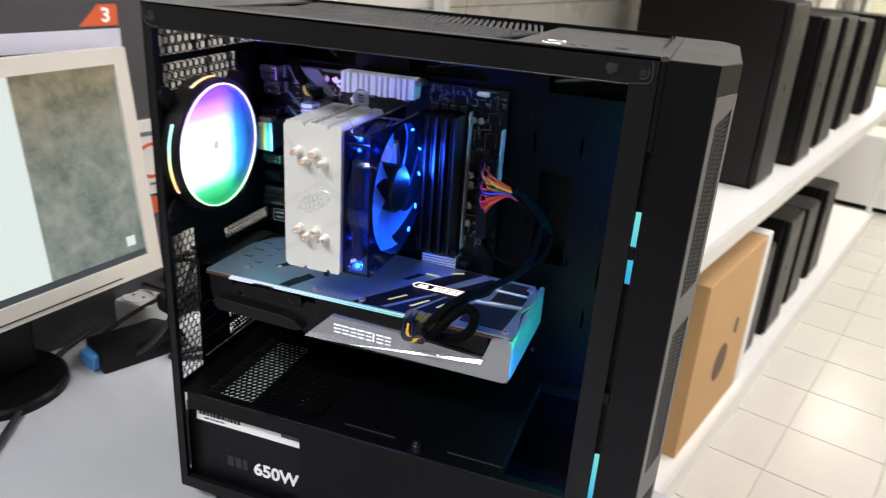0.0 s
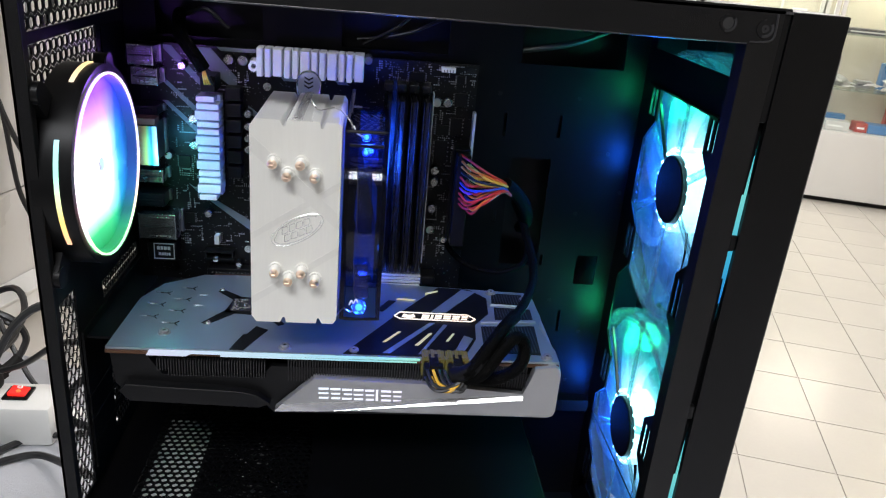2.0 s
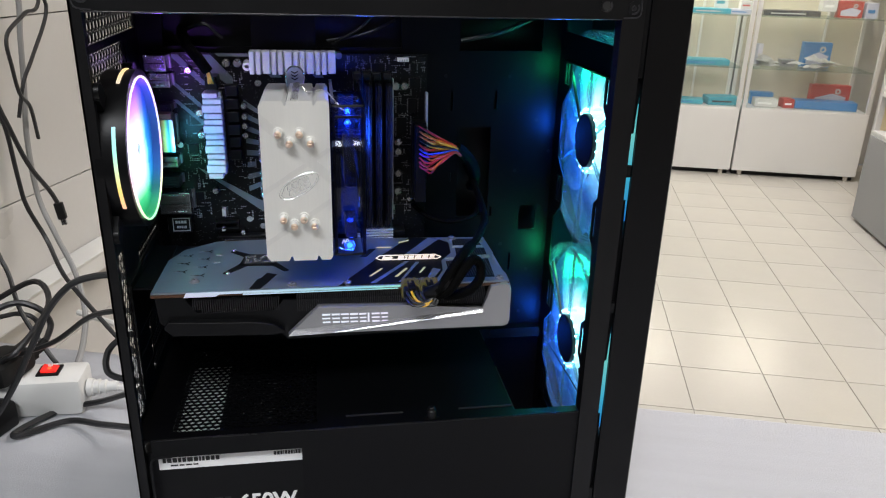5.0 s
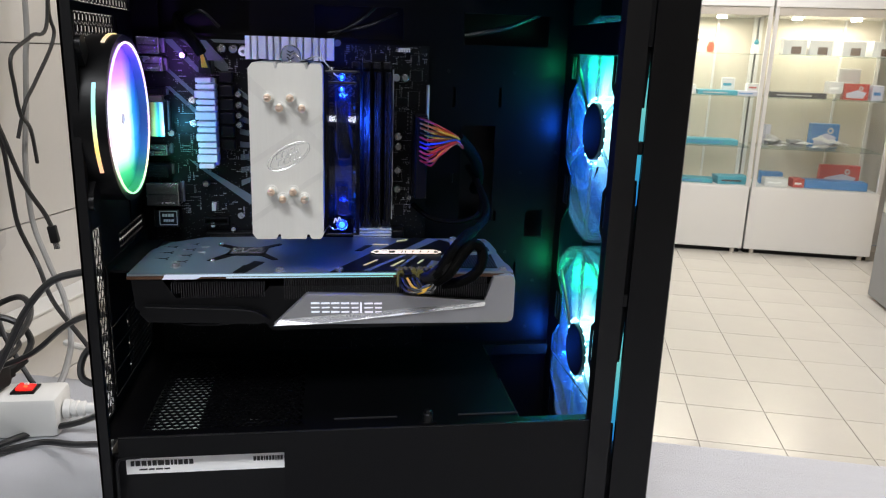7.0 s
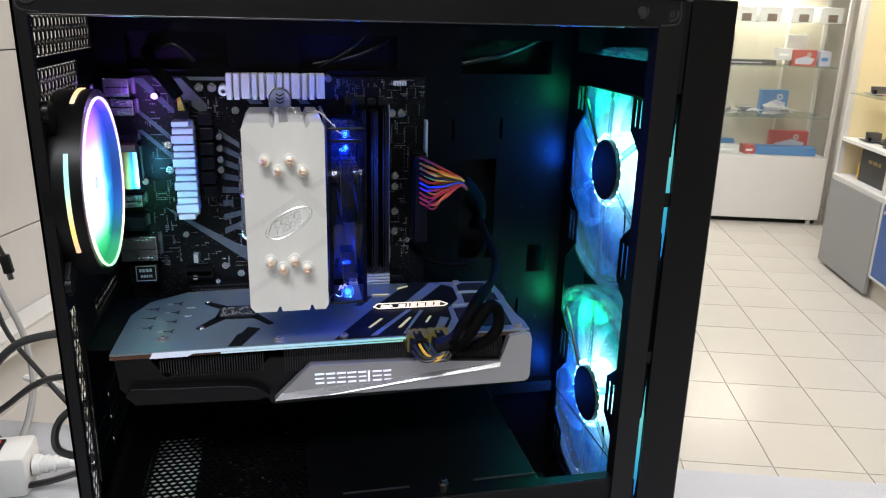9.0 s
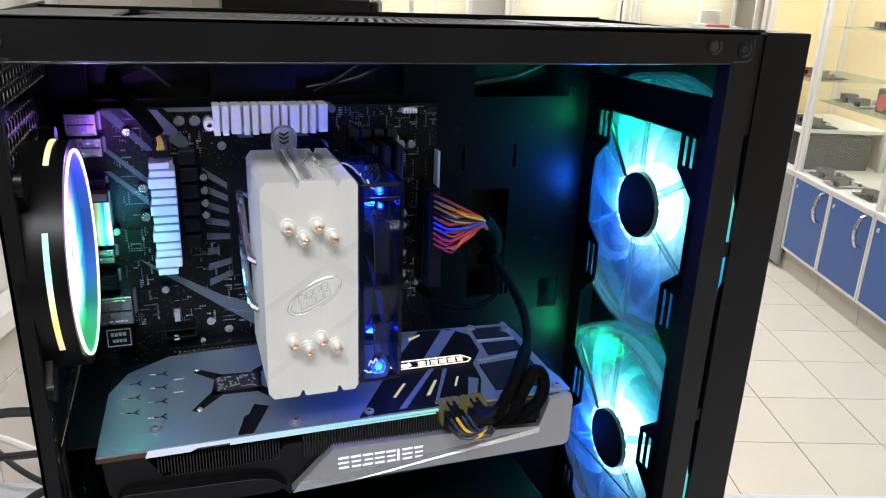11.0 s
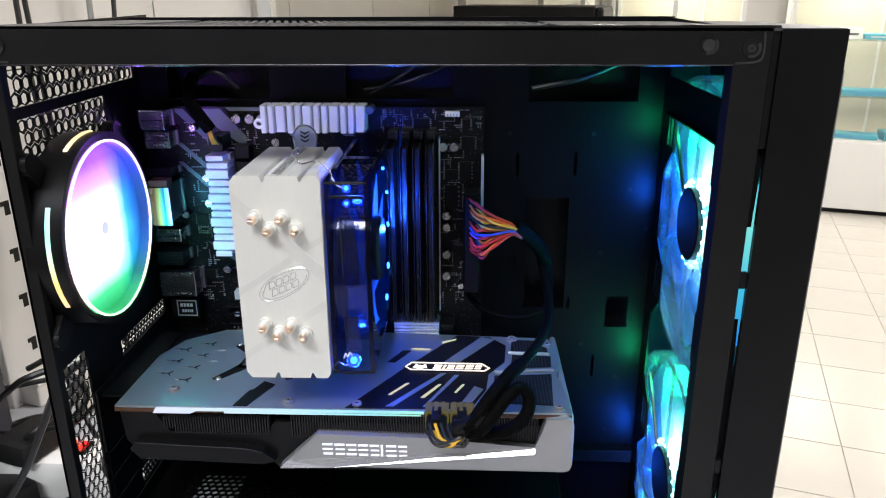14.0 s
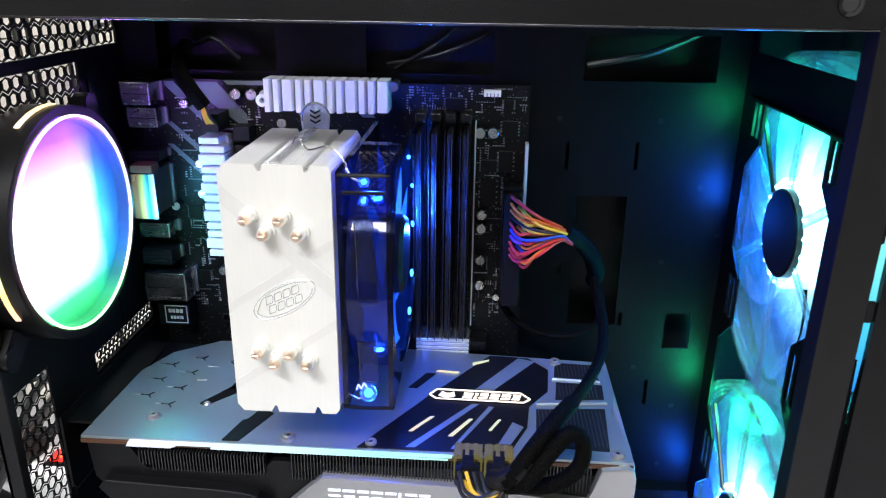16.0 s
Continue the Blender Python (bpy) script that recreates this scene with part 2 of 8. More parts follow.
RAINBOW_BANDS = rainbow_bands("rainbow banded metal", -0.1135, -0.1025)
STEEL = mat("bright steel", (0.6, 0.6, 0.6), 0.25, 1.0, 0.1, 40, 500, 0.05)
TINNED = mat("tinned small parts", (0.26, 0.26, 0.265), 0.32, 0.5, 0.3, 200, 900, 0.05)
DULL = mat("tinned port shell", (0.22, 0.22, 0.225), 0.38, 0.85, 0.25, 60, 400, 0.1)
PORT = mat("bright tinned port shell", (0.42, 0.42, 0.43), 0.24, 1.0, 0.25, 60, 400, 0.15)
COPPER = mat("nickel copper pipe end", (0.94, 0.72, 0.58), 0.34, 1.0, 0.15, 200, 900, 0.05)
BACKPLATE = mat("grey blue anodised plate", (0.28, 0.33, 0.37), 0.32, 0.65, 0.08, 20, 900, 0.08)
SILVER = mat("silver moulding", (0.36, 0.36, 0.37), 0.36, 0.6, 0.08, 25, 900, 0.08)
SILVER_HI = mat("polished silver edge", (0.75, 0.75, 0.76), 0.22, 0.8, 0.06, 25, 900, 0.03)
DARKFIN = mat("dark heatsink fin", (0.036, 0.036, 0.038), 0.4, 0.6, 0.2, 60, 500, 0.05)
COPPER_EDGE = mat("board edge", (0.075, 0.032, 0.014), 0.5, 0, 0.2, 80, 500, 0.05)
LABEL = mat("white printed label", (0.92, 0.92, 0.91), 0.5, 0, 0.05, 30, 600, 0.02)
INK = mat("black ink", (0.02, 0.02, 0.02), 0.5, 0, 0.1, 50, 500, 0)
DESKTOP = mat("pale blue grey ribbed vinyl", (0.445, 0.455, 0.485), 0.5, 0, 0.07, 6, 900, 0.5, stretch=(1, 12, 1))
WALL_TILE = mat("off white glazed wall tile", (0.54, 0.53, 0.51), 0.28, 0, 0.05, 5, 120, 0.04, per_object=0.25)
FLOOR_GROUT = mat("grey brown floor grout", (0.40, 0.375, 0.335), 0.8, 0, 0.2, 60, 600, 0.3)
GROUT = mat("grey grout", (0.16, 0.15, 0.14), 0.85, 0, 0.2, 60, 600, 0.3)
FLOOR_TILE = mat("cream glazed floor tile", (0.485, 0.468, 0.425), 0.22, 0, 0.06, 4, 90, 0.05, per_object=0.35)
WALL_GREY = mat("pale grey wall paint", (0.56, 0.545, 0.52), 0.7, 0, 0.06, 3, 300, 0.15)
WALL_DARK = mat("dark paint of the unseen wall", (0.075, 0.075, 0.078), 0.6, 0, 0.1, 3, 300, 0.15)
CASE_BACK = mat("beige grey backing board", (0.50, 0.46, 0.38), 0.6, 0, 0.06, 3, 500, 0.05)
PLASTER = mat("cream wall paint", (0.62, 0.56, 0.45), 0.7, 0, 0.06, 3, 300, 0.15)
CEIL = mat("white ceiling paint", (0.75, 0.75, 0.73), 0.8, 0, 0.04, 4, 300, 0.1)
MELAMINE = mat("white melamine", (0.70, 0.70, 0.69), 0.35, 0, 0.04, 3, 500, 0.04)
YELLOWBACK = mat("yellow cream backing board", (0.74, 0.63, 0.40), 0.55, 0, 0.06, 3, 500, 0.05)
BLUEDOOR = mat("blue laminate", (0.020, 0.085, 0.30), 0.35, 0, 0.08, 3, 500, 0.05)
GREYBOARD = mat("grey laminate", (0.24, 0.245, 0.25), 0.45, 0, 0.08, 4, 500, 0.05)
BEIGE = mat("beige plinth", (0.46, 0.43, 0.38), 0.5, 0, 0.1, 5, 400, 0.05)
ALUFRAME = mat("white aluminium profile", (0.66, 0.66, 0.65), 0.32, 0.25, 0.05, 10, 600, 0.03)
GLASS = clear("showcase glass", (0.96, 0.98, 0.97), diffuse=0.03, rough=0.02)
SHELF_GLASS = clear("glass shelf", (0.86, 0.92, 0.89), diffuse=0.06, rough=0.05)
CLEAR_FAN = clear("clear fan plastic", (0.9, 0.94, 0.96), diffuse=0.10, rough=0.1)
CLEAR_RIB = clear("clear fan rib", (0.72, 0.84, 0.86), diffuse=0.16, rough=0.08)
PILLAR = clear("clear grey pillar", (0.42, 0.47, 0.58), diffuse=0.03, rough=0.22)
BLUE_HALO = clear("clear diode halo shell", (0.6, 0.7, 1.0), diffuse=0.12, rough=0.06)
TONGUE = clear("frosted clear tongue", (0.85, 0.87, 0.90), diffuse=0.35, rough=0.1)
CLEAR_BLADE = clear("edge lit fan blade", (0.92, 0.95, 0.97), diffuse=0.20, rough=0.12)


def edge_light(m, strength):
    """Light that the hub's diodes feed into clear blades: bright at the hub, green cyan on the near side, blue on the far side."""
    nt = m.node_tree
    out = nt.nodes["Material Output"]
    tc = nt.nodes.new("ShaderNodeTexCoord")
    sep = nt.nodes.new("ShaderNodeSeparateXYZ")
    nt.links.new(tc.outputs["Object"], sep.inputs[0])
    flat = nt.nodes.new("ShaderNodeCombineXYZ")
    nt.links.new(sep.outputs[1], flat.inputs[1])
    nt.links.new(sep.outputs[2], flat.inputs[2])
    ln = nt.nodes.new("ShaderNodeVectorMath")
    ln.operation = "LENGTH"
    nt.links.new(flat.outputs[0], ln.inputs[0])
    fall = nt.nodes.new("ShaderNodeMapRange")
    fall.interpolation_type = "SMOOTHERSTEP"
    for k, v in zip(("From Min", "From Max", "To Min", "To Max"), (0.020, 0.090, 1.0, 0.20)):
        fall.inputs[k].default_value = v
    nt.links.new(ln.outputs["Value"], fall.inputs["Value"])
    tilt = nt.nodes.new("ShaderNodeMath")
    tilt.operation = "MULTIPLY_ADD"
    nt.links.new(sep.outputs[1], tilt.inputs[0])
    tilt.inputs[1].default_value = -1.0
    nt.links.new(sep.outputs[2], tilt.inputs[2])
    mr = nt.nodes.new("ShaderNodeMapRange")
    mr.inputs["From Min"].default_value, mr.inputs["From Max"].default_value = -0.075, 0.075
    nt.links.new(tilt.outputs[0], mr.inputs["Value"])
    ramp = nt.nodes.new("ShaderNodeValToRGB")
    el = ramp.color_ramp.elements
    el.new(0.5)
    for e, (p, c) in zip(el, ((0.0, (0.002, 0.07, 0.42)), (0.5, (0.004, 0.24, 0.64)), (1.0, (0.012, 0.56, 0.54)))):
        e.position, e.color = p, (*c, 1)
    nt.links.new(mr.outputs["Result"], ramp.inputs["Fac"])
    st = nt.nodes.new("ShaderNodeMath")
    st.operation = "MULTIPLY"
    nt.links.new(fall.outputs["Result"], st.inputs[0])
    st.inputs[1].default_value = strength
    hot = nt.nodes.new("ShaderNodeMapRange")
    hot.interpolation_type = "SMOOTHSTEP"
    for k, v in zip(("From Min", "From Max", "To Min", "To Max"), (0.026, 0.066, 1.0, 0.0)):
        hot.inputs[k].default_value = v
    nt.links.new(ln.outputs["Value"], hot.inputs["Value"])
    pale = nt.nodes.new("ShaderNodeMix")
    pale.data_type = "RGBA"
    pale.inputs["B"].default_value = (0.6, 1.25, 1.3, 1)
    side = nt.nodes.new("ShaderNodeMapRange")
    side.interpolation_type = "SMOOTHSTEP"
    for k, v in zip(("From Min", "From Max", "To Min", "To Max"), (-0.035, 0.035, 0.35, 1.0)):
        side.inputs[k].default_value = v
    nt.links.new(tilt.outputs[0], side.inputs["Value"])
    both = nt.nodes.new("ShaderNodeMath")
    both.operation = "MULTIPLY"
    nt.links.new(hot.outputs["Result"], both.inputs[0])
    nt.links.new(side.outputs["Result"], both.inputs[1])
    nt.links.new(both.outputs[0], pale.inputs["Factor"])
    nt.links.new(ramp.outputs["Color"], pale.inputs["A"])
    em = nt.nodes.new("ShaderNodeEmission")
    nt.links.new(pale.outputs["Result"], em.inputs["Color"])
    nt.links.new(st.outputs[0], em.inputs["Strength"])
    add = nt.nodes.new("ShaderNodeAddShader")
    was = out.inputs["Surface"].links[0].from_socket
    nt.links.new(was, add.inputs[0])
    nt.links.new(em.outputs[0], add.inputs[1])
    nt.links.new(add.outputs[0], out.inputs["Surface"])


edge_light(CLEAR_BLADE, 0.85)
SMOKE = clear("clear cooler fan plastic", (0.22, 0.25, 0.34), diffuse=0.02, rough=0.06)
BLUE_BLADE = clear("clear blue lit blade", (0.35, 0.45, 0.9), diffuse=0.45, rough=0.08)


def soft_light(m, strength, color):
    """Even glow added to a clear shell to paint the halo round a diode."""
    nt = m.node_tree
    out = nt.nodes["Material Output"]
    em = nt.nodes.new("ShaderNodeEmission")
    em.inputs["Color"].default_value, em.inputs["Strength"].default_value = (*color, 1), strength
    add = nt.nodes.new("ShaderNodeAddShader")
    nt.links.new(out.inputs["Surface"].links[0].from_socket, add.inputs[0])
    nt.links.new(em.outputs[0], add.inputs[1])
    nt.links.new(add.outputs[0], out.inputs["Surface"])


soft_light(BLUE_HALO, 0.30, (0.005, 0.06, 1.0))


def rim_light(m, strength, color, lo, hi):
    """Light that diodes at the rim feed into clear blades, fading towards the hub."""
    nt = m.node_tree
    out = nt.nodes["Material Output"]
    tc = nt.nodes.new("ShaderNodeTexCoord")
    off = nt.nodes.new("ShaderNodeVectorMath")
    off.operation = "SUBTRACT"
    off.inputs[1].default_value = (0, -0.0095, 0)
    flat = nt.nodes.new("ShaderNodeVectorMath")
    flat.operation = "MULTIPLY"
    flat.inputs[1].default_value = (0, 1, 1)
    ln = nt.nodes.new("ShaderNodeVectorMath")
    ln.operation = "LENGTH"
    nt.links.new(tc.outputs["Object"], off.inputs[0])
    nt.links.new(off.outputs[0], flat.inputs[0])
    nt.links.new(flat.outputs[0], ln.inputs[0])
    mr = nt.nodes.new("ShaderNodeMapRange")
    mr.interpolation_type = "SMOOTHSTEP"
    for k, v in zip(("From Min", "From Max", "To Min", "To Max"), (lo, hi, 0.0, strength)):
        mr.inputs[k].default_value = v
    nt.links.new(ln.outputs["Value"], mr.inputs["Value"])
    em = nt.nodes.new("ShaderNodeEmission")
    em.inputs["Color"].default_value = (*color, 1)
    nt.links.new(mr.outputs["Result"], em.inputs["Strength"])
    add = nt.nodes.new("ShaderNodeAddShader")
    nt.links.new(out.inputs["Surface"].links[0].from_socket, add.inputs[0])
    nt.links.new(em.outputs[0], add.inputs[1])
    nt.links.new(add.outputs[0], out.inputs["Surface"])


rim_light(BLUE_BLADE, 0.9, (0.008, 0.12, 1.0), 0.018, 0.062)
CARD = mat("brown cardboard", (0.44, 0.27, 0.12), 0.75, 0, 0.1, 8, 250, 0.2)
BRASS = mat("dull gold print", (0.30, 0.22, 0.06), 0.5, 0.2, 0.1, 40, 500, 0.02)
CARD_DARK = mat("brown print on card", (0.10, 0.05, 0.03), 0.7, 0, 0.2, 30, 300, 0.1)
CASE_BLACK = mat("black computer shell", (0.006, 0.0055, 0.0055), 0.4, 0, 0.3, 10, 500, 0.1, spec=0.25)
MON_SHELL = mat("pale silver monitor plastic", (0.60, 0.57, 0.52), 0.4, 0, 0.06, 12, 700, 0.08)
STRIP_WHITE = mat("white power strip plastic", (0.68, 0.68, 0.66), 0.35, 0, 0.05, 14, 600, 0.06)
GREY_CABLE = mat("grey cable sheath", (0.27, 0.27, 0.265), 0.45, 0, 0.08, 40, 500, 0.05)
CABLE = mat("black cable sheath", (0.014, 0.014, 0.015), 0.4, 0, 0.2, 60, 500, 0.05)


def braid(name):
    """Woven sleeve: fine flecks of gloss on near black threads."""
    m, nt, b = nodes_of(name)
    tc = nt.nodes.new("ShaderNodeTexCoord")
    vo = nt.nodes.new("ShaderNodeTexVoronoi")
    vo.inputs["Scale"].default_value = 950
    nt.links.new(tc.outputs["Object"], vo.inputs["Vector"])
    rp = nt.nodes.new("ShaderNodeValToRGB")
    el = rp.color_ramp.elements
    el.new(0.5)
    for e, (p, c) in zip(el, ((0.0, 0.006), (0.25, 0.0018), (0.7, 0.0007))):
        e.position, e.color = p, (c, c, c, 1)
    nt.links.new(vo.outputs["Distance"], rp.inputs["Fac"])
    nt.links.new(rp.outputs["Color"], b.inputs["Base Color"])
    bp = nt.nodes.new("ShaderNodeBump")
    bp.invert = True
    bp.inputs["Strength"].default_value, bp.inputs["Distance"].default_value = 0.6, 0.0008
    nt.links.new(vo.outputs["Distance"], bp.inputs["Height"])
    nt.links.new(bp.outputs["Normal"], b.inputs["Normal"])
    b.inputs["Roughness"].default_value, b.inputs["Specular IOR Level"].default_value = 0.6, 0.05
    return m


BRAID = braid("black braided sleeve")
BOXGREY = mat("dark grey printed carton", (0.05, 0.05, 0.06), 0.45, 0, 0.1, 10, 500, 0.05)
RED = mat("orange red print", (0.62, 0.10, 0.03), 0.45, 0, 0.1, 20, 500, 0.03)
LILAC = mat("pale lilac print", (0.55, 0.55, 0.66), 0.45, 0, 0.06, 20, 500, 0.03)
BLUEPRINT = mat("blue printed carton", (0.06, 0.22, 0.50), 0.45, 0, 0.1, 14, 500, 0.03)
TEALBOX = mat("teal printed carton", (0.04, 0.32, 0.42), 0.45, 0, 0.1, 14, 500, 0.03)
REDBOX = mat("red printed carton", (0.48, 0.06, 0.05), 0.45, 0, 0.1, 14, 500, 0.03)
WHITEBOX = mat("white carton", (0.68, 0.68, 0.67), 0.5, 0, 0.05, 14, 500, 0.03)
WIRES = [mat("wire " + n, c, 0.4, 0, 0.08, 60, 500, 0.02) for n, c in (
    ("red", (0.55, 0.03, 0.03)), ("orange", (0.72, 0.16, 0.02)), ("yellow", (0.75, 0.42, 0.03)), ("blue", (0.03, 0.07, 0.45)),
    ("purple", (0.25, 0.06, 0.38)), ("pink", (0.62, 0.12, 0.18)), ("black", (0.015, 0.015, 0.015)))]

REAR_BLADE = rear_glow("lit milky blade", 2.0)
REAR_HUB = glow("lit lilac hub", [(0, (0.6, 0.8, 1)), (1, (1, 0.55, 0.8))], 0.8, 1, -0.016, 0.016)
REAR_RING = glow("lit rainbow ring", [(0, (0.3, 1.0, 0.5)), (0.2, (1.0, 0.9, 0.6)), (0.4, (1, 0.5, 0.65)), (0.55, (0.6, 0.7, 1)), (0.75, (0.8, 0.6, 1)), (1, (1, 0.85, 0.9))], 2.0, 2, -0.058, 0.058)
REAR_ARC = glow("lit rim arc", [(0, (1, 0.25, 0.45)), (0.3, (1, 0.75, 0.2)), (0.55, (0.4, 1, 0.8)), (0.8, (0.5, 0.7, 1)), (1, (1, 0.7, 0.3))], 1.6, 2, -0.05, 0.062)
FRONT_RIM = glow("lit fan rim", [(0, (0.01, 0.12, 0.9)), (0.45, (0.06, 0.7, 1.0)), (0.7, (0.25, 1.0, 0.95)), (1, (0.02, 0.55, 0.8))], 0.7, 2, -0.066, 0.066)
LED_CYAN = glow("lit fan diode", [(0, (0.25, 0.6, 1)), (0.5, (0.35, 1, 1)), (1, (0.45, 1, 0.85))], 14, 2, -0.03, 0.03)
# paler paint that stands for light caught on edges
EDGE_HI = mat("pale paint for lit edges", (0.034, 0.034, 0.037), 0.3, 0.2, 0.15, 40, 900, 0.05)
LED_BLUE = glow("lit blue diode", [(0, (0.03, 0.22, 1)), (1, (0.03, 0.22, 1))], 6)
GPU_LED = glow("lit card edge bar", [(0, (0.75, 0.8, 1)), (0.45, (0.55, 0.85, 1)), (0.7, (0.35, 0.8, 0.95)), (1, (0.40, 0.95, 0.65))], 0.95, 0, 0.0, 0.19)
GPU_TEXT = glow("lit card lettering", [(0, (0.8, 0.9, 1)), (1, (0.9, 0.75, 1))], 1.4, 0, 0.1, 0.2)
GPU_BADGE = glow("lit card badge", [(0, (1, 0.9, 0.8)), (1, (1, 0.75, 0.6))], 1.4, 0, 0.18, 0.26)
GPU_ACCENT = glow("lit card accent", [(0, (0.9, 0.75, 0.4)), (1, (0.5, 0.9, 0.7))], 0.7, 0, 0.15, 0.26)
# faint amber glow put into the sockets stands for light falling on them
GPU_PLUG = glow("power socket with painted glow", [(0, (0.35, 0.30, 0.03)), (0.5, (0.7, 0.35, 0.02)), (1, (0.35, 0.4, 0.04))], 0.2, 0, 0.2, 0.24)
SWITCH_RED = glow("lit red rocker", [(0, (0.9, 0.012, 0.004)), (1, (0.9, 0.012, 0.004))], 1.3)
SWITCH_SPOT = glow("neon lamp behind the rocker", [(0, (1.0, 0.12, 0.03)), (1, (1.0, 0.12, 0.03))], 2.2)
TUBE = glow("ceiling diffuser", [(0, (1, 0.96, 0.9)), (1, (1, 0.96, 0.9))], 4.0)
SPOT = glow("showcase lamp", [(0, (1, 0.9, 0.7)), (1, (1, 0.9, 0.7))], 25.0)


# ---- mesh helpers ----
BASE = {}


def thing(name, at, label, category, group="", kind="", turned=False):
    """An Empty at the base of a thing. Its parts are written in bench coordinates, or in its own when it is turned with the room."""
    ob = new(name)
    ob.empty_display_size = 0.02
    if turned:
        ob.matrix_world = R @ pose(*at)
        BASE[ob.name] = Vector((0, 0, 0))
    else:
        ob.matrix_world = pose(at[0], at[1], at[2] + DESK)
        BASE[ob.name] = Vector(at)
    return tagged(ob, label, category, group, kind)


def part(name, bm, material, parent, label="", smooth=False):
    root = parent
    while root.parent:
        root = root.parent
    shift = BASE.get(root.name, Vector((0, 0, 0)))
    if shift.length:
        bmesh.ops.translate(bm, verts=bm.verts, vec=-shift)
    bmesh.ops.recalc_face_normals(bm, faces=bm.faces)
    me = bpy.data.meshes.new(name)
    bm.to_mesh(me)
    bm.free()
    me.materials.append(material)
    if smooth:
        me.polygons.foreach_set("use_smooth", [True] * len(me.polygons))
        me.set_sharp_from_angle(angle=radians(35))
    ob = new(name, me)
    ob.parent = parent
    return tagged(ob, label)


def B():
    return bmesh.new()


def box(bm, x0, x1, y0, y1, z0, z1, bevel=0.0):
    vs = [bm.verts.new(p) for p in ((x0, y0, z0), (x1, y0, z0), (x1, y1, z0), (x0, y1, z0), (x0, y0, z1), (x1, y0, z1), (x1, y1, z1), (x0, y1, z1))]
    fs = [bm.faces.new([vs[i] for i in f]) for f in ((3, 2, 1, 0), (4, 5, 6, 7), (0, 1, 5, 4), (1, 2, 6, 5), (2, 3, 7, 6), (3, 0, 4, 7))]
    if bevel:
        es = list({e for f in fs for e in f.edges})
        bmesh.ops.bevel(bm, geom=es, offset=bevel, segments=2, affect="EDGES", profile=0.5)
    return bm


def tilted(bm, m):
    bmesh.ops.transform(bm, matrix=m, verts=bm.verts)
    return bm


def axes(axis):
    return {"x": (Vector((0, 1, 0)), Vector((0, 0, 1)), Vector((1, 0, 0))), "y": (Vector((1, 0, 0)), Vector((0, 0, 1)), Vector((0, 1, 0))),
            "z": (Vector((1, 0, 0)), Vector((0, 1, 0)), Vector((0, 0, 1)))}[axis]


def prism(bm, poly, axis, lo, hi):
    """A polygon in the plane across an axis (x: y,z; y: x,z; z: x,y), given depth."""
    a, b, n = axes(axis)
    low = [bm.verts.new(a * p + b * q + n * lo) for p, q in poly]
    top = [bm.verts.new(a * p + b * q + n * hi) for p, q in poly]
    k = len(poly)
    bm.faces.new(low)
    bm.faces.new(top[::-1])
    for i in range(k):
        bm.faces.new((low[i], low[(i + 1) % k], top[(i + 1) % k], top[i]))
    return bm


def lathe(bm, centre, axis, profile, seg=32, start=0.0, sweep=360.0):
    """Turns a profile of (radius, height along the axis) round it."""
    a, b, n = axes(axis)
    c = Vector(centre)
    closed = sweep >= 359.9
    steps = seg if closed else seg + 1
    rows = []
    for i in range(steps):
        t = radians(start + sweep * i / seg)
        d = a * math.cos(t) + b * math.sin(t)
        rows.append([bm.verts.new(c + d * r + n * h) for r, h in profile])
    for i in range(seg if closed else seg):
        p, q = rows[i], rows[(i + 1) % steps]
        for j in range(len(profile) - 1):
            try:
                bm.faces.new((p[j], q[j], q[j + 1], p[j + 1]))
            except ValueError:
                pass
    bmesh.ops.remove_doubles(bm, verts=bm.verts, dist=1e-6)
    return bm


def disc(bm, centre, axis, r, lo, hi, seg=20, bevel=0.0):
    k = min(bevel, r * 0.4)
    return lathe(bm, centre, axis, [(0, lo), (r, lo), (r, hi - k), (r - k, hi), (0, hi)] if k else [(0, lo), (r, lo), (r, hi), (0, hi)], seg)


def ring(bm, centre, axis, r0, r1, lo, hi, seg=48, start=0.0, sweep=360.0):
    return lathe(bm, centre, axis, [(r0, lo), (r1, lo), (r1, hi), (r0, hi), (r0, lo)], seg, start, sweep)


def tube(bm, pts, r, seg=8, steps=6):
    """A round cable along a smooth line through the points."""
    p = [Vector(q) for q in pts]
    p = [p[0] * 2 - p[1]] + p + [p[-1] * 2 - p[-2]]
    line = []
    for i in range(1, len(p) - 2):
        for k in range(steps):
            t = k / steps
            a, b, c, d = p[i - 1], p[i], p[i + 1], p[i + 2]
            line.append(0.5 * (2 * b + (c - a) * t + (2 * a - 5 * b + 4 * c - d) * t * t + (3 * b - a - 3 * c + d) * t ** 3))
    line.append(p[-2])
    rings, side = [], None
    for i, q in enumerate(line):
        d = (line[min(i + 1, len(line) - 1)] - line[max(i - 1, 0)]).normalized()
        side = d.orthogonal().normalized() if side is None else (side - d * side.dot(d)).normalized()
        up = d.cross(side)
        rings.append([bm.verts.new(q + side * (r * math.cos(6.2832 * k / seg)) + up * (r * math.sin(6.2832 * k / seg))) for k in range(seg)])
    for a, b in zip(rings, rings[1:]):
        for k in range(seg):
            bm.faces.new((a[k], a[(k + 1) % seg], b[(k + 1) % seg], b[k]))
    bm.faces.new(rings[0][::-1])
    bm.faces.new(rings[-1])
    return bm


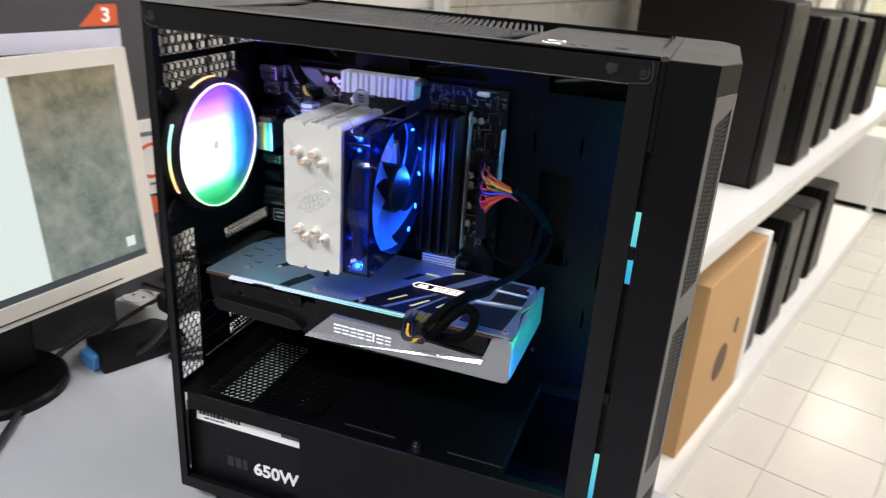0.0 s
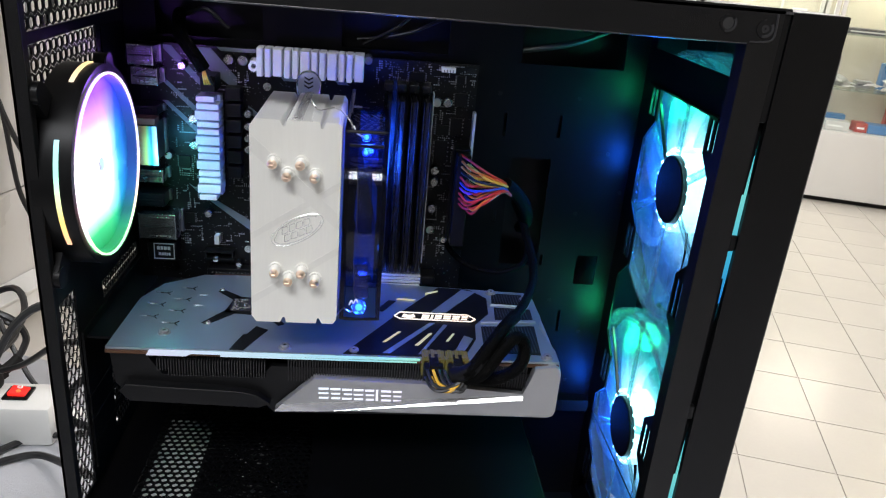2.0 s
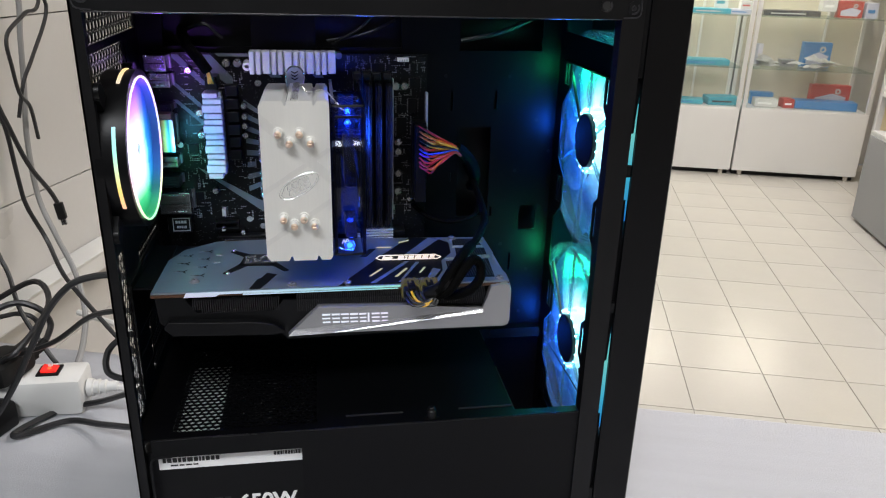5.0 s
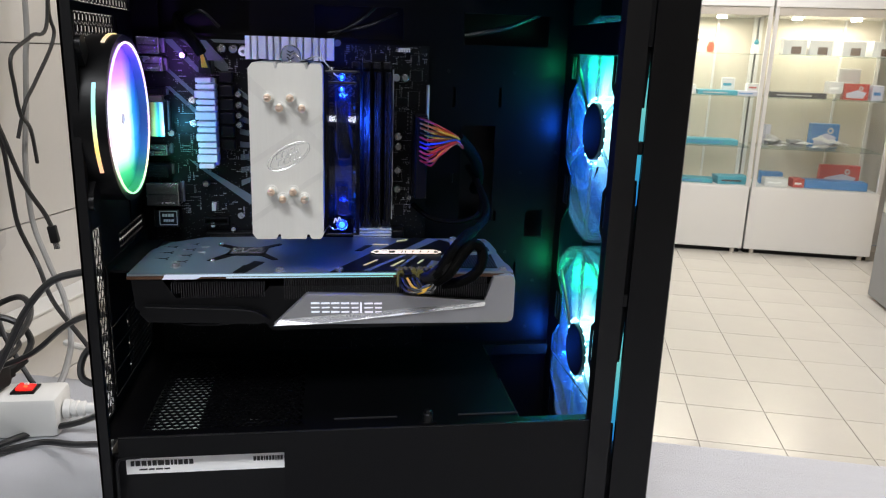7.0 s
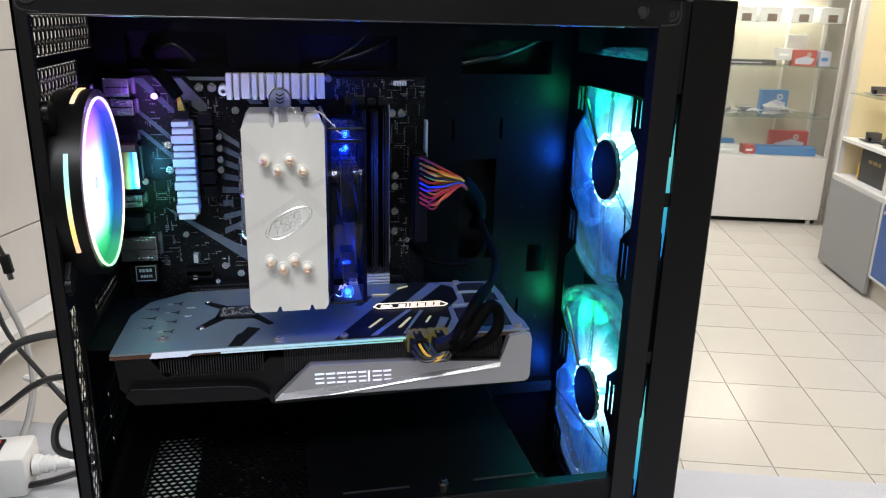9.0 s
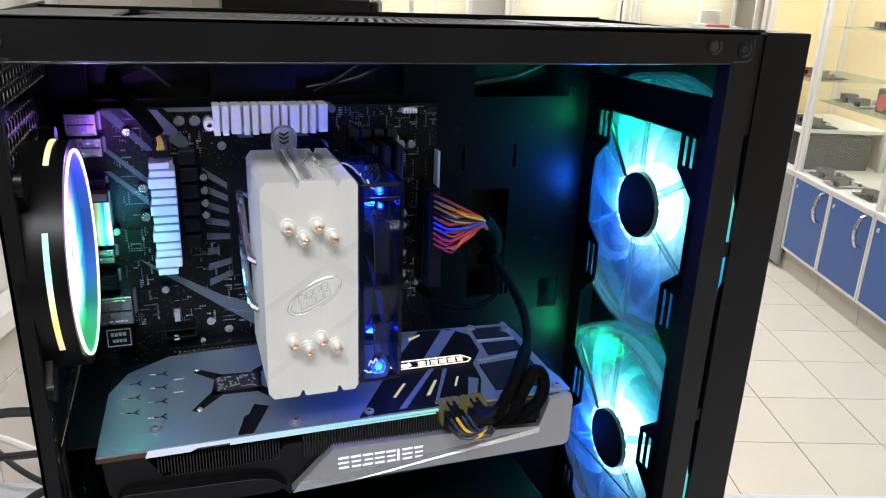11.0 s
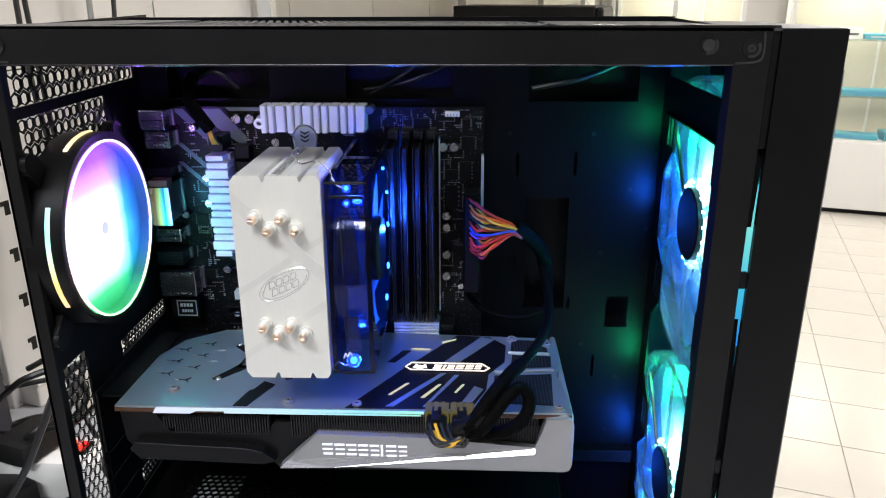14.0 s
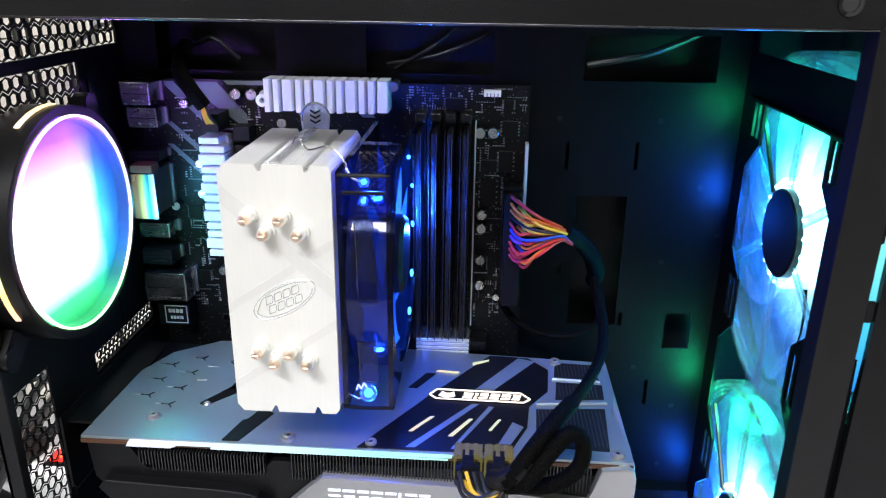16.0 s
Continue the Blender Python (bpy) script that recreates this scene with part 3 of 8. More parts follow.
def hexes(bm, axis, p0, p1, q0, q1, pitch, wall, lo, hi):
    """A sheet pierced by six-sided holes, filling a rectangle across an axis."""
    a, b, n = axes(axis)
    dx, dz = pitch, pitch * 0.866
    cols, rows = max(1, round((p1 - p0) / dx)), max(1, round((q1 - q0) / dz))
    dx, dz = (p1 - p0) / (cols + 0.5), (q1 - q0) / rows
    R0, R1 = dx * 0.5774, (dx - wall) * 0.5774
    for r in range(rows):
        for k in range(cols):
            cx, cz = p0 + dx * (0.5 + k + 0.5 * (r % 2)), q0 + dz * (0.5 + r)
            rim = []
            for i in range(6):
                t = radians(60 * i + 30)
                rim.append((Vector((math.cos(t), math.sin(t)))))
            o = [bm.verts.new(a * min(max(cx + w.x * R0, p0), p1) + b * min(max(cz + w.y * R0, q0), q1) + n * lo) for w in rim]
            f = [bm.verts.new(a * (cx + w.x * R1) + b * (cz + w.y * R1) + n * lo) for w in rim]
            g = [bm.verts.new(a * (cx + w.x * R1) + b * (cz + w.y * R1) + n * hi) for w in rim]
            for i in range(6):
                j = (i + 1) % 6
                bm.faces.new((o[i], o[j], f[j], f[i]))
                bm.faces.new((f[i], f[j], g[j], g[i]))
    return bm


def sheet(bm, axis, p0, p1, q0, q1, lo, hi, holes):
    """A flat sheet with rectangular holes (p0, p1, q0, q1), cut into boxes round them."""
    ps = sorted({p0, p1, *(h[0] for h in holes), *(h[1] for h in holes)})
    qs = sorted({q0, q1, *(h[2] for h in holes), *(h[3] for h in holes)})
    a, b, n = axes(axis)
    solid = {}
    for i in range(len(ps) - 1):
        for j in range(len(qs) - 1):
            cp, cq = (ps[i] + ps[i + 1]) / 2, (qs[j] + qs[j + 1]) / 2
            solid[i, j] = not any(h[0] < cp < h[1] and h[2] < cq < h[3] for h in holes)
    V = {}

    def vert(i, j, k):
        if (i, j, k) not in V:
            V[i, j, k] = bm.verts.new(a * ps[i] + b * qs[j] + n * (lo, hi)[k])
        return V[i, j, k]
    for (i, j), s in solid.items():
        if not s:
            continue
        for k in (0, 1):
            bm.faces.new([vert(*c, k) for c in ((i, j), (i + 1, j), (i + 1, j + 1), (i, j + 1))])
        for (di, dj), (c, d) in {(-1, 0): ((i, j), (i, j + 1)), (1, 0): ((i + 1, j), (i + 1, j + 1)), (0, -1): ((i, j), (i + 1, j)), (0, 1): ((i, j + 1), (i + 1, j + 1))}.items():
            if not solid.get((i + di, j + dj), False):
                bm.faces.new((vert(*c, 0), vert(*d, 0), vert(*d, 1), vert(*c, 1)))
    return bm


def bars(bm, axis, p, q, depth, widths, height, gap, lift=0.0004):
    """Unreadable writing: a row of flat bars of the letters' widths."""
    a, b, n = axes(axis)
    for w in widths:
        lo, hi = sorted((depth, depth - lift))
        v = [a * p + b * q, a * (p + w) + b * q, a * (p + w) + b * (q + height), a * p + b * (q + height)]
        low, top = [bm.verts.new(x + n * lo) for x in v], [bm.verts.new(x + n * hi) for x in v]
        bm.faces.new(low)
        bm.faces.new(top)
        for i in range(4):
            bm.faces.new((low[i], low[(i + 1) % 4], top[(i + 1) % 4], top[i]))
        p += w + gap
    return bm


def lettering(name, text, size, m, material, parent, label=""):
    cu = bpy.data.curves.new(name, "FONT")
    cu.body, cu.size, cu.extrude, cu.offset = text, size, 0.0002, size * 0.03
    tmp = bpy.data.objects.new(name, cu)
    me = bpy.data.meshes.new_from_object(tmp)
    bpy.data.objects.remove(tmp)
    root = parent
    while root.parent:
        root = root.parent
    me.transform(Matrix.Translation(-BASE.get(root.name, Vector())) @ m)
    me.materials.clear()
    me.materials.append(material)
    ob = new(name, me)
    ob.parent = parent
    return tagged(ob, label)


def structure(name, bm, material, label, turned=True, category="structure"):
    me = bpy.data.meshes.new(name)
    bmesh.ops.recalc_face_normals(bm, faces=bm.faces)
    bm.to_mesh(me)
    bm.free()
    me.materials.append(material)
    ob = new(name, me)
    if turned:
        ob.matrix_world = R.copy()
    BASE[ob.name] = Vector((0, 0, 0))
    return tagged(ob, label, category, "", "structure")


# ---- the setting ----
U0, U1, V0, V1 = -0.46, 2.75, -2.4, 5.45
floor = structure("floor", box(B(), U0, U1, V0, V1, -0.05, -0.004), FLOOR_GROUT, "cream tiled shop floor with dark joints")
structure("ceiling", box(B(), U0 - 0.1, U1 + 0.1, V0 - 0.1, V1 + 0.1, CEILING, CEILING + 0.1), CEIL, "plain white painted ceiling")
wall_west = structure("wall_west", box(B(), U0 - 0.1, U0 - 0.004, V0, V1, 0, CEILING), GROUT, "tiled wall behind the bench with grey joints")
structure("wall_north", box(B(), U0 - 0.1, U1 + 0.1, V1, V1 + 0.1, 0, CEILING), WALL_GREY, "pale grey painted end wall of the shop")
structure("wall_east", box(B(), U1, U1 + 0.1, V0, V1, 0, CEILING), PLASTER, "cream painted side wall of the shop")
# unseen wall, coloured dark to keep reflections in the black case low
structure("wall_south", box(B(), U0 - 0.1, U1 + 0.1, V0 - 0.1, V0, 0, CEILING), WALL_DARK, "unseen wall darkened to dim reflections in the case")

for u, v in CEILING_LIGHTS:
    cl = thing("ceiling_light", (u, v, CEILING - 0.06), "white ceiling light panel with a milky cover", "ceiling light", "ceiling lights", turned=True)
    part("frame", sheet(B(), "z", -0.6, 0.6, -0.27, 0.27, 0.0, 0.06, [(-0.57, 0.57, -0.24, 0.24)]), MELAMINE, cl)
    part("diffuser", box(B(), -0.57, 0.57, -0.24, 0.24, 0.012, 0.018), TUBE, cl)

# ---- the bench ----
bench = thing("workbench", (0.35, -0.05, 0), "pale blue grey workbench with a ribbed vinyl top", "workbench", turned=True)
part("bench_top", box(B(), U0 - 0.35 + 0.002, 1.15, -0.42, 0.40, DESK - 0.03, DESK, 0.002), DESKTOP, bench)
part("front_panel", box(B(), U0 - 0.35 + 0.002, 1.13, 0.36, 0.378, 0, DESK - 0.03), MELAMINE, bench)
for x in (U0 - 0.35 + 0.03, 0.4, 1.1):
    part("leg_panel", box(B(), x - 0.009, x + 0.009, -0.38, 0.36, 0, DESK - 0.03), MELAMINE, bench)

# ---- the computer case ----
TOP, BOT = 0.4915, 0.022          # shell, above the bench
W = 0.208                        # width of the shell
SH = 0.135                       # top of the power supply cover
case = thing("computer_case", (0.2, 0.1, 0), "black steel tower computer case with its side panel off", "computer case")
# near side frame round the open side
bm = sheet(B(), "y", 0.001, 0.3995, BOT, TOP, 0.0, 0.0012, [(0.0088, 0.382, 0.034, 0.473)])
part("side_frame", bm, FRAME_BLACK, case)
bm = B()
box(bm, 0.0088, 0.382, 0.0012, 0.011, 0.4718, 0.473)
box(bm, 0.0078, 0.0088, 0.0012, 0.006, 0.034, 0.473)
box(bm, 0.382, 0.3832, 0.0012, 0.012, 0.034, 0.473)
box(bm, 0.0088, 0.382, 0.0012, 0.006, 0.0328, 0.034)
part("frame_flange", bm, COVER_BLACK, case)
part("rail_hem", tube(B(), [(0.0090, 0.0010, 0.4727), (0.13, 0.0010, 0.4727), (0.26, 0.0010, 0.4727), (0.3818, 0.0010, 0.4727)], 0.0009, 8, 2), GLOSS, case, smooth=True)
for z0, z1 in ((0.43, TOP), (0.352, 0.362), (0.232, 0.242), (0.022, 0.05)):
    part("panel_clip", box(B(), 0.3996, 0.4039, 0.001, 0.005, z0, z1, 0.0008), PLASTIC, case)
# mask added beside the fans: blocks their light but for a lens shaped slit each
bm = B()
for i in range(112):
    z0, z1 = 0.022 + 0.004 * i, 0.026 + 0.004 * i
    zm = (z0 + z1) / 2
    half = max(0.0016 * (1 - ((zm - zc) / 0.066) ** 2) for zc in FAN_Z)
    if half <= 0.0002:
        box(bm, 0.3985, 0.4215, 0.0065, 0.0080, z0, z1)
    else:
        box(bm, 0.3985, 0.4054 - half, 0.0065, 0.0080, z0, z1)
        box(bm, 0.4054 + half, 0.4215, 0.0065, 0.0080, z0, z1)
part("fan_light_mask", bm, COVER_BLACK, case)
for x, z in ((0.0095, 0.4825), (0.3690, 0.4820), (0.3900, 0.4805)):
    boss = part("screw_boss", ring(B(), (x, 0, z), "y", 0.0031, 0.0047, -0.0005, 0.0004, 28), FRAME_BLACK, case, "countersunk screw seat", smooth=True)
    # pale arc painted as the highlight on the seat's lower rim
    part("rim_highlight", ring(B(), (x, 0, z), "y", 0.0033, 0.0046, -0.0009, -0.0004, 20, 200 if x < 0.1 else 250, 150), EDGE_HI, boss, "pale arc painted as light on the rim", smooth=True)
    # black disc stands for the shaded hole
    part("screw_hole", disc(B(), (x, 0, z), "y", 0.0031, -0.0003, 0.0004, 20), RUBBER if x > 0.38 else INK, boss)
    if x > 0.38 or x < 0.1:
        part("screw_head", ring(B(), (x, 0, z), "y", 0.0007, 0.0020, -0.0006, 0.0002, 12), GREY_EDGE, boss, smooth=True)
# bent seams of the two corner plates, coloured pale to stand for lit edges
for pts in ([(0.3955, -0.0002, 0.4885), (0.3960, -0.0002, 0.4790), (0.3950, -0.0002, 0.4752), (0.3915, -0.0002, 0.4738), (0.3830, -0.0002, 0.4733)],
            [(0.0030, -0.0002, 0.4885), (0.0036, -0.0002, 0.4790), (0.0050, -0.0002, 0.4755), (0.0088, -0.0002, 0.4742), (0.0150, -0.0002, 0.4738)]):
    part("corner_seam", tube(B(), pts, 0.00055, 6, 4), EDGE_HI, case, "pale seam painted as a lit edge", smooth=True)
part("corner_slot", box(B(), 0.0040, 0.0052, -0.0004, 0.0004, 0.4785, 0.4880), RUBBER, case)
# rear wall with hexagon vents, fan hole, expansion slots
rear_holes = [(0.016, 0.172, 0.4475, 0.4715), (0.018, 0.122, 0.418, 0.441), (0.025, 0.095, 0.330, 0.402), (0.128, 0.172, 0.2765, 0.2775), (0.0055, 0.0455, 0.138, 0.288), (0.050, 0.172, 0.145, 0.2535), (0.092, 0.172, 0.2585, 0.2705), (0.012, 0.172, 0.03, 0.128)]
part("rear_wall", sheet(B(), "x", 0.0, W, BOT, TOP - 0.001, 0.001, 0.0025, rear_holes), BLACK_IN, case)
part("slot_grille", hexes(B(), "x", 0.092, 0.172, 0.2585, 0.2705, 0.0056, 0.0018, 0.0024, 0.0012), BLACK_IN, case)
for n, (p0, p1, q0, q1) in enumerate(rear_holes[:3] + rear_holes[4:5]):
    part("vent_grille", hexes(B(), "x", p0, p1, q0, q1, 0.0090 if n < 3 else 0.0080, 0.0027 if n < 3 else 0.0017, 0.0024, 0.0014 if n < 3 else 0.0019), BLACK_IN, case)
for k in range(4):
    z = 0.148 + k * 0.0192
    bm = sheet(B(), "x", 0.0485, 0.1735, z, z + 0.0185, 0.003, 0.004, [(0.09, 0.168, z + 0.003, z + 0.0155)])
    hexes(bm, "x", 0.09, 0.168, z + 0.003, z + 0.0155, 0.0052, 0.0022, 0.004, 0.003)
    part("slot_cover", bm, BLACK_IN, case)
part("io_shield", box(B(), 0.0026, 0.0034, 0.129, 0.171, 0.2735, 0.439), BLACK_IN, case)
# motherboard tray
tray_holes = [(0.025, 0.102, 0.431, 0.460), (0.159, 0.239, 0.431, 0.459), (0.295, 0.376, 0.429, 0.457), (0.296, 0.329, 0.262, 0.355), (0.363, 0.381, 0.246, 0.273),
              (0.287, 0.2895, 0.372, 0.390), (0.331, 0.3335, 0.373, 0.391), (0.287, 0.2895, 0.30, 0.309), (0.331, 0.3335, 0.262, 0.272), (0.354, 0.3565, 0.20, 0.22), (0.287, 0.2895, 0.19, 0.2)]
part("board_tray", sheet(B(), "y", 0.0025, 0.397, 0.02, TOP - 0.002, 0.178, 0.1795, tray_holes), BLACK_IN, case)
bm = B()
for x, z in ((0.375, 0.362), (0.345, 0.405), (0.39, 0.33), (0.282, 0.405), (0.345, 0.23), (0.375, 0.2), (0.31, 0.15), (0.37, 0.15), (0.278, 0.33), (0.356, 0.31)):
    disc(bm, (x, 0.178, z), "y", 0.0017, -0.0004, 0.0, 12)
part("tray_rivets", bm, RUBBER, case)
part("far_side_panel", box(B(), 0.001, 0.397, W - 0.0012, W, BOT, TOP - 0.008, 0), BLACK, case)
part("bottom_plate", box(B(), 0.001, 0.40, 0.0013, W - 0.0013, BOT - 0.002, BOT), BLACK, case)
# top plate with slanted vent slats
vent = (0.055, 0.300, 0.018, 0.190)


def fall(bm):
    """The lid slopes down a little towards the far side."""
    for v in bm.verts:
        if v.co.z > TOP - 0.006:
            v.co.z -= 0.0050 * min(max(v.co.y / W, 0), 1) + 0.0020 * min(max(v.co.x / 0.44, 0), 1)
    return bm


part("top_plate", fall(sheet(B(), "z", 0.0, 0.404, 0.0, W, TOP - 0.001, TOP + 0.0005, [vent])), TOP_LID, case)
bm = B()
for i in range(49):
    x = 0.031 + i * 0.0055
    for half in (0, 1):
        y0, y1 = (vent[2], 0.105) if half == 0 else (0.105, vent[3])
        s = 0.02 if half == 0 else -0.02
        xa, xb = (x, x + s) if half == 0 else (x + 0.02, x)
        pts = [(min(max(px, vent[0]), vent[1]), py) for px, py in ((xa, y0), (xa + 0.0028, y0), (xb + 0.0028, y1), (xb, y1))]
        if pts[1][0] - pts[0][0] > 0.001 and pts[2][0] - pts[3][0] > 0.001:
            prism(bm, pts, "z", TOP - 0.0012, TOP + 0.0003)
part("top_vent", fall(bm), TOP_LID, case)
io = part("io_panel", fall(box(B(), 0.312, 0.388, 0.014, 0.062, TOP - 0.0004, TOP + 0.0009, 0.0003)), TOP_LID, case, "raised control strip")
for x0, x1, y0, y1, m in ((0.318, 0.331, 0.022, 0.028, STEEL), (0.318, 0.331, 0.040, 0.046, STEEL), (0.337, 0.341, 0.022, 0.026, INK), (0.345, 0.349, 0.022, 0.026, INK)):
    part("socket", fall(box(B(), x0, x1, y0, y1, TOP + 0.0002, TOP + 0.0013, 0.0003)), m, io)
part("power_button", fall(disc(B(), (0.372, 0.036, TOP), "z", 0.0075, -0.0010, 0.0013, 24, 0.0004)), GLOSS, io, smooth=True)
part("top_fan_plate", sheet(B(), "z", 0.003, 0.397, 0.0015, 0.178, TOP - 0.0120, TOP - 0.0105, [(0.06, 0.375, 0.018, 0.165)]), BLACK_IN, case)
bm = B()
for cx in (0.16, 0.295):
    for rr in (0.012, 0.026, 0.04, 0.054):
        ring(bm, (cx, 0.09, TOP - 0.0117), "z", rr - 0.0008, rr + 0.0008, 0, 0.001, 40)
    for a in range(4):
        t = radians(45 + 90 * a)
        tube(bm, [(cx, 0.09, TOP - 0.0112), (cx + 0.04 * math.cos(t), 0.09 + 0.04 * math.sin(t), TOP - 0.0112), (cx + 0.084 * math.cos(t), 0.09 + 0.084 * math.sin(t), TOP - 0.0112)], 0.0009, 5, 1)
part("top_grille", bm, BLACK_IN, case)
# power supply cover
part("cover_plate", sheet(B(), "z", 0.0025, 0.392, 0.002, 0.178, SH - 0.0012, SH, [(0.030, 0.150, 0.012, 0.15), (0.325, 0.3915, 0.012, 0.166)]), COVER_TOP, case)
part("cover_vent", hexes(B(), "z", 0.030, 0.150, 0.012, 0.15, 0.0060, 0.0016, SH, SH - 0.0012), COVER_TOP, case)
part("cover_front", sheet(B(), "y", 0.0146, 0.382, 0.0342, SH - 0.0013, 0.0022, 0.0034, [(0.0146, 0.1365, 0.0342, 0.1172)]), COVER_BLACK, case)
bm = B()
tube(bm, [(0.0125, 0.0024, 0.05), (0.0125, 0.0024, 0.103), (0.0140, 0.0024, 0.1145), (0.0185, 0.0024, 0.1175), (0.030, 0.0024, 0.1180)], 0.0013, 6, 4)
part("cover_lip", bm, BLACK, case)
bm = B()
tube(bm, [(0.015, 0.0026, SH - 0.0004), (0.14, 0.0026, SH - 0.0004), (0.27, 0.0026, SH - 0.0004), (0.3915, 0.0026, SH - 0.0004)], 0.0008, 8, 2)
part("cover_hem", bm, GLOSS, case, "rounded bent edge", smooth=True)
bm = box(B(), 0.325, 0.3915, 0.1650, 0.1660, SH - 0.0100, SH + 0.0008)
box(bm, 0.3242, 0.3252, 0.012, 0.166, SH - 0.0100, SH + 0.0002)
part("opening_hem", bm, GLOSS, case, "bent edge of the radiator opening")
for x0, x1 in ((0.175, 0.225), (0.275, 0.325)):
    part("drive_rail", box(B(), x0, x1, 0.0175, 0.0185, SH, SH + 0.0016, 0.0003), GREY_EDGE, case)
bm = B()
prism(bm, [(0.2420, 0.0065), (0.2450, 0.0100), (0.2530, 0.0100), (0.2560, 0.0065), (0.2530, 0.0045), (0.2450, 0.0045)], "z", SH, SH + 0.0014)
disc(bm, (0.249, 0.0085, SH), "z", 0.0042, 0.0014, 0.0085, 18, 0.001)
disc(bm, (0.249, 0.0085, SH), "z", 0.0030, 0.0085, 0.0110, 6, 0.0006)
part("thumbscrew", bm, PLASTIC, case, smooth=True)
bm = B()
for x, z in ((0.262, 0.16), (0.31, 0.165), (0.225, 0.152)):
    disc(bm, (x, 0.177, z), "y", 0.0016, -0.002, 0.001, 10)
part("tray_screws", bm, DULL, case, smooth=True)
# front wall: opening for the fans, cross bar, slotted tabs
FX = 0.3945
part("front_wall", sheet(B(), "x", 0.0013, 0.178, 0.022, TOP - 0.003, FX, FX + 0.0015, [(0.034, 0.160, 0.060, 0.4235), (0.014, 0.166, 0.449, 0.474)]), BLACK_IN, case)
bm = B()
box(bm, FX - 0.003, FX, 0.034, 0.160, 0.4235, 0.4247)
box(bm, FX - 0.003, FX, 0.018, 0.0192, 0.060, 0.4235)
part("opening_lip", bm, BLACK_IN, case)
for zc, up in ((0.4115, 0.0118), (0.2955, 0.019), (0.1785, 0.019), (0.0750, 0.019)):
    for y0, sgn in ((0.034, 1), (0.160, -1)):
        w1 = 0.0185 * sgn
        s0, s1, s2, s3 = sorted((y0 + 0.0030 * sgn, y0 + 0.0078 * sgn, y0 + 0.0104 * sgn, y0 + 0.0152 * sgn))
        lo, hi = sorted((y0, y0 + w1))
        bm = sheet(B(), "x", lo, hi, zc - 0.013, zc + up, FX, FX + 0.0015, [(s0, s1, zc - 0.010, zc + up - 0.002), (s2, s3, zc - 0.010, zc + up - 0.002)])
        prism(bm, [(y0, zc - 0.030), (y0 + w1, zc - 0.013), (y0, zc - 0.013)], "x", FX, FX + 0.0015)
        if up > 0.015:
            prism(bm, [(y0, zc + 0.034), (y0 + w1, zc + 0.019), (y0, zc + 0.019)], "x", FX, FX + 0.0015)
        part("slotted_tab", bm, BLACK_IN, case)
# front panel: hollow moulding with cut corners and mesh windows
P0, P1, P2 = 0.4040, 0.4362, 0.4490
body = [(P0, 0.0), (P1, 0.0), (P2, 0.030), (P2, W - 0.030), (P1, W), (P0, W), (P0, W - 0.003), (P1 - 0.002, W - 0.003), (P2 - 0.003, W - 0.031), (P2 - 0.003, 0.031), (P1 - 0.002, 0.003), (P0, 0.003)]
fp = part("front_panel", fall(prism(B(), body, "z", 0.012, TOP)), PANEL, case)
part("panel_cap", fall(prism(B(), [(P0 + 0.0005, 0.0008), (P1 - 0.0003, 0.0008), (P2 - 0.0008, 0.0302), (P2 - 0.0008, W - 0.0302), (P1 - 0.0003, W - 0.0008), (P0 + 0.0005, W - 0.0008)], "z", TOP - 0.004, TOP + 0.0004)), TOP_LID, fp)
part("panel_floor", box(B(), P0, P1, 0.003, W - 0.003, 0.0125, 0.0145), PANEL, fp)
nx, ny = 0.030, -0.0128
ln = math.hypot(nx, ny)
nx, ny = nx / ln, ny / ln


def slant(s, d):
    """A place on the cut corner: s from its near edge, d out of it."""
    return (P1 + (P2 - P1) * s + nx * d, 0.030 * s + ny * d)


def slab(bm, a0, a1, b0, b1, d0, d1):
    """A slab lying on the cut corner; (s, z) corners a0, a1, b1, b0, between two depths."""
    vs = []
    for d in (d0, d1):
        for s, z in (a0, a1, b1, b0):
            p = slant(s, d)
            vs.append(bm.verts.new((p[0], p[1], z)))
    for f in ((0, 1, 2, 3), (4, 5, 6, 7), (0, 1, 5, 4), (1, 2, 6, 5), (2, 3, 7, 6), (3, 0, 4, 7)):
        bm.faces.new([vs[i] for i in f])
    return bm


for z0, z1 in ((0.318, 0.470), (0.166, 0.318), (0.014, 0.166)):
    # picture frame moulding with a woven screen set back inside it
    o = [(0.03, z0), (0.985, z0), (0.985, z1), (0.03, z1)]
    n = [(0.20, z0 + 0.010), (0.86, z0 + 0.018), (0.86, z1 - 0.010), (0.20, z1 - 0.018)]
    bm = B()
    for k in range(4):
        j = (k + 1) % 4
        slab(bm, o[k], o[j], n[k], n[j], -0.001, 0.0007)
    part("mesh_frame", bm, FRAME_GREY, fp, "grey moulded frame")
    bm = B()
    for i in range(int((z1 - z0 - 0.03) / 0.0032)):
        z = z0 + 0.014 + i * 0.0032
        for dz in (0.004, -0.004):
            p, q = slant(0.20, 0.0001), slant(0.86, 0.0001)
            tube(bm, [(p[0], p[1], z), (q[0], q[1], z + dz)], 0.0005, 4, 1)
    part("mesh", bm, GREY_EDGE, fp)
for x in (0.035, 0.37):
    for y in (0.03, 0.178):
        part("foot", disc(B(), (x, y, 0), "z", 0.014, 0.0, BOT - 0.002, 20, 0.002), RUBBER, case, smooth=True)
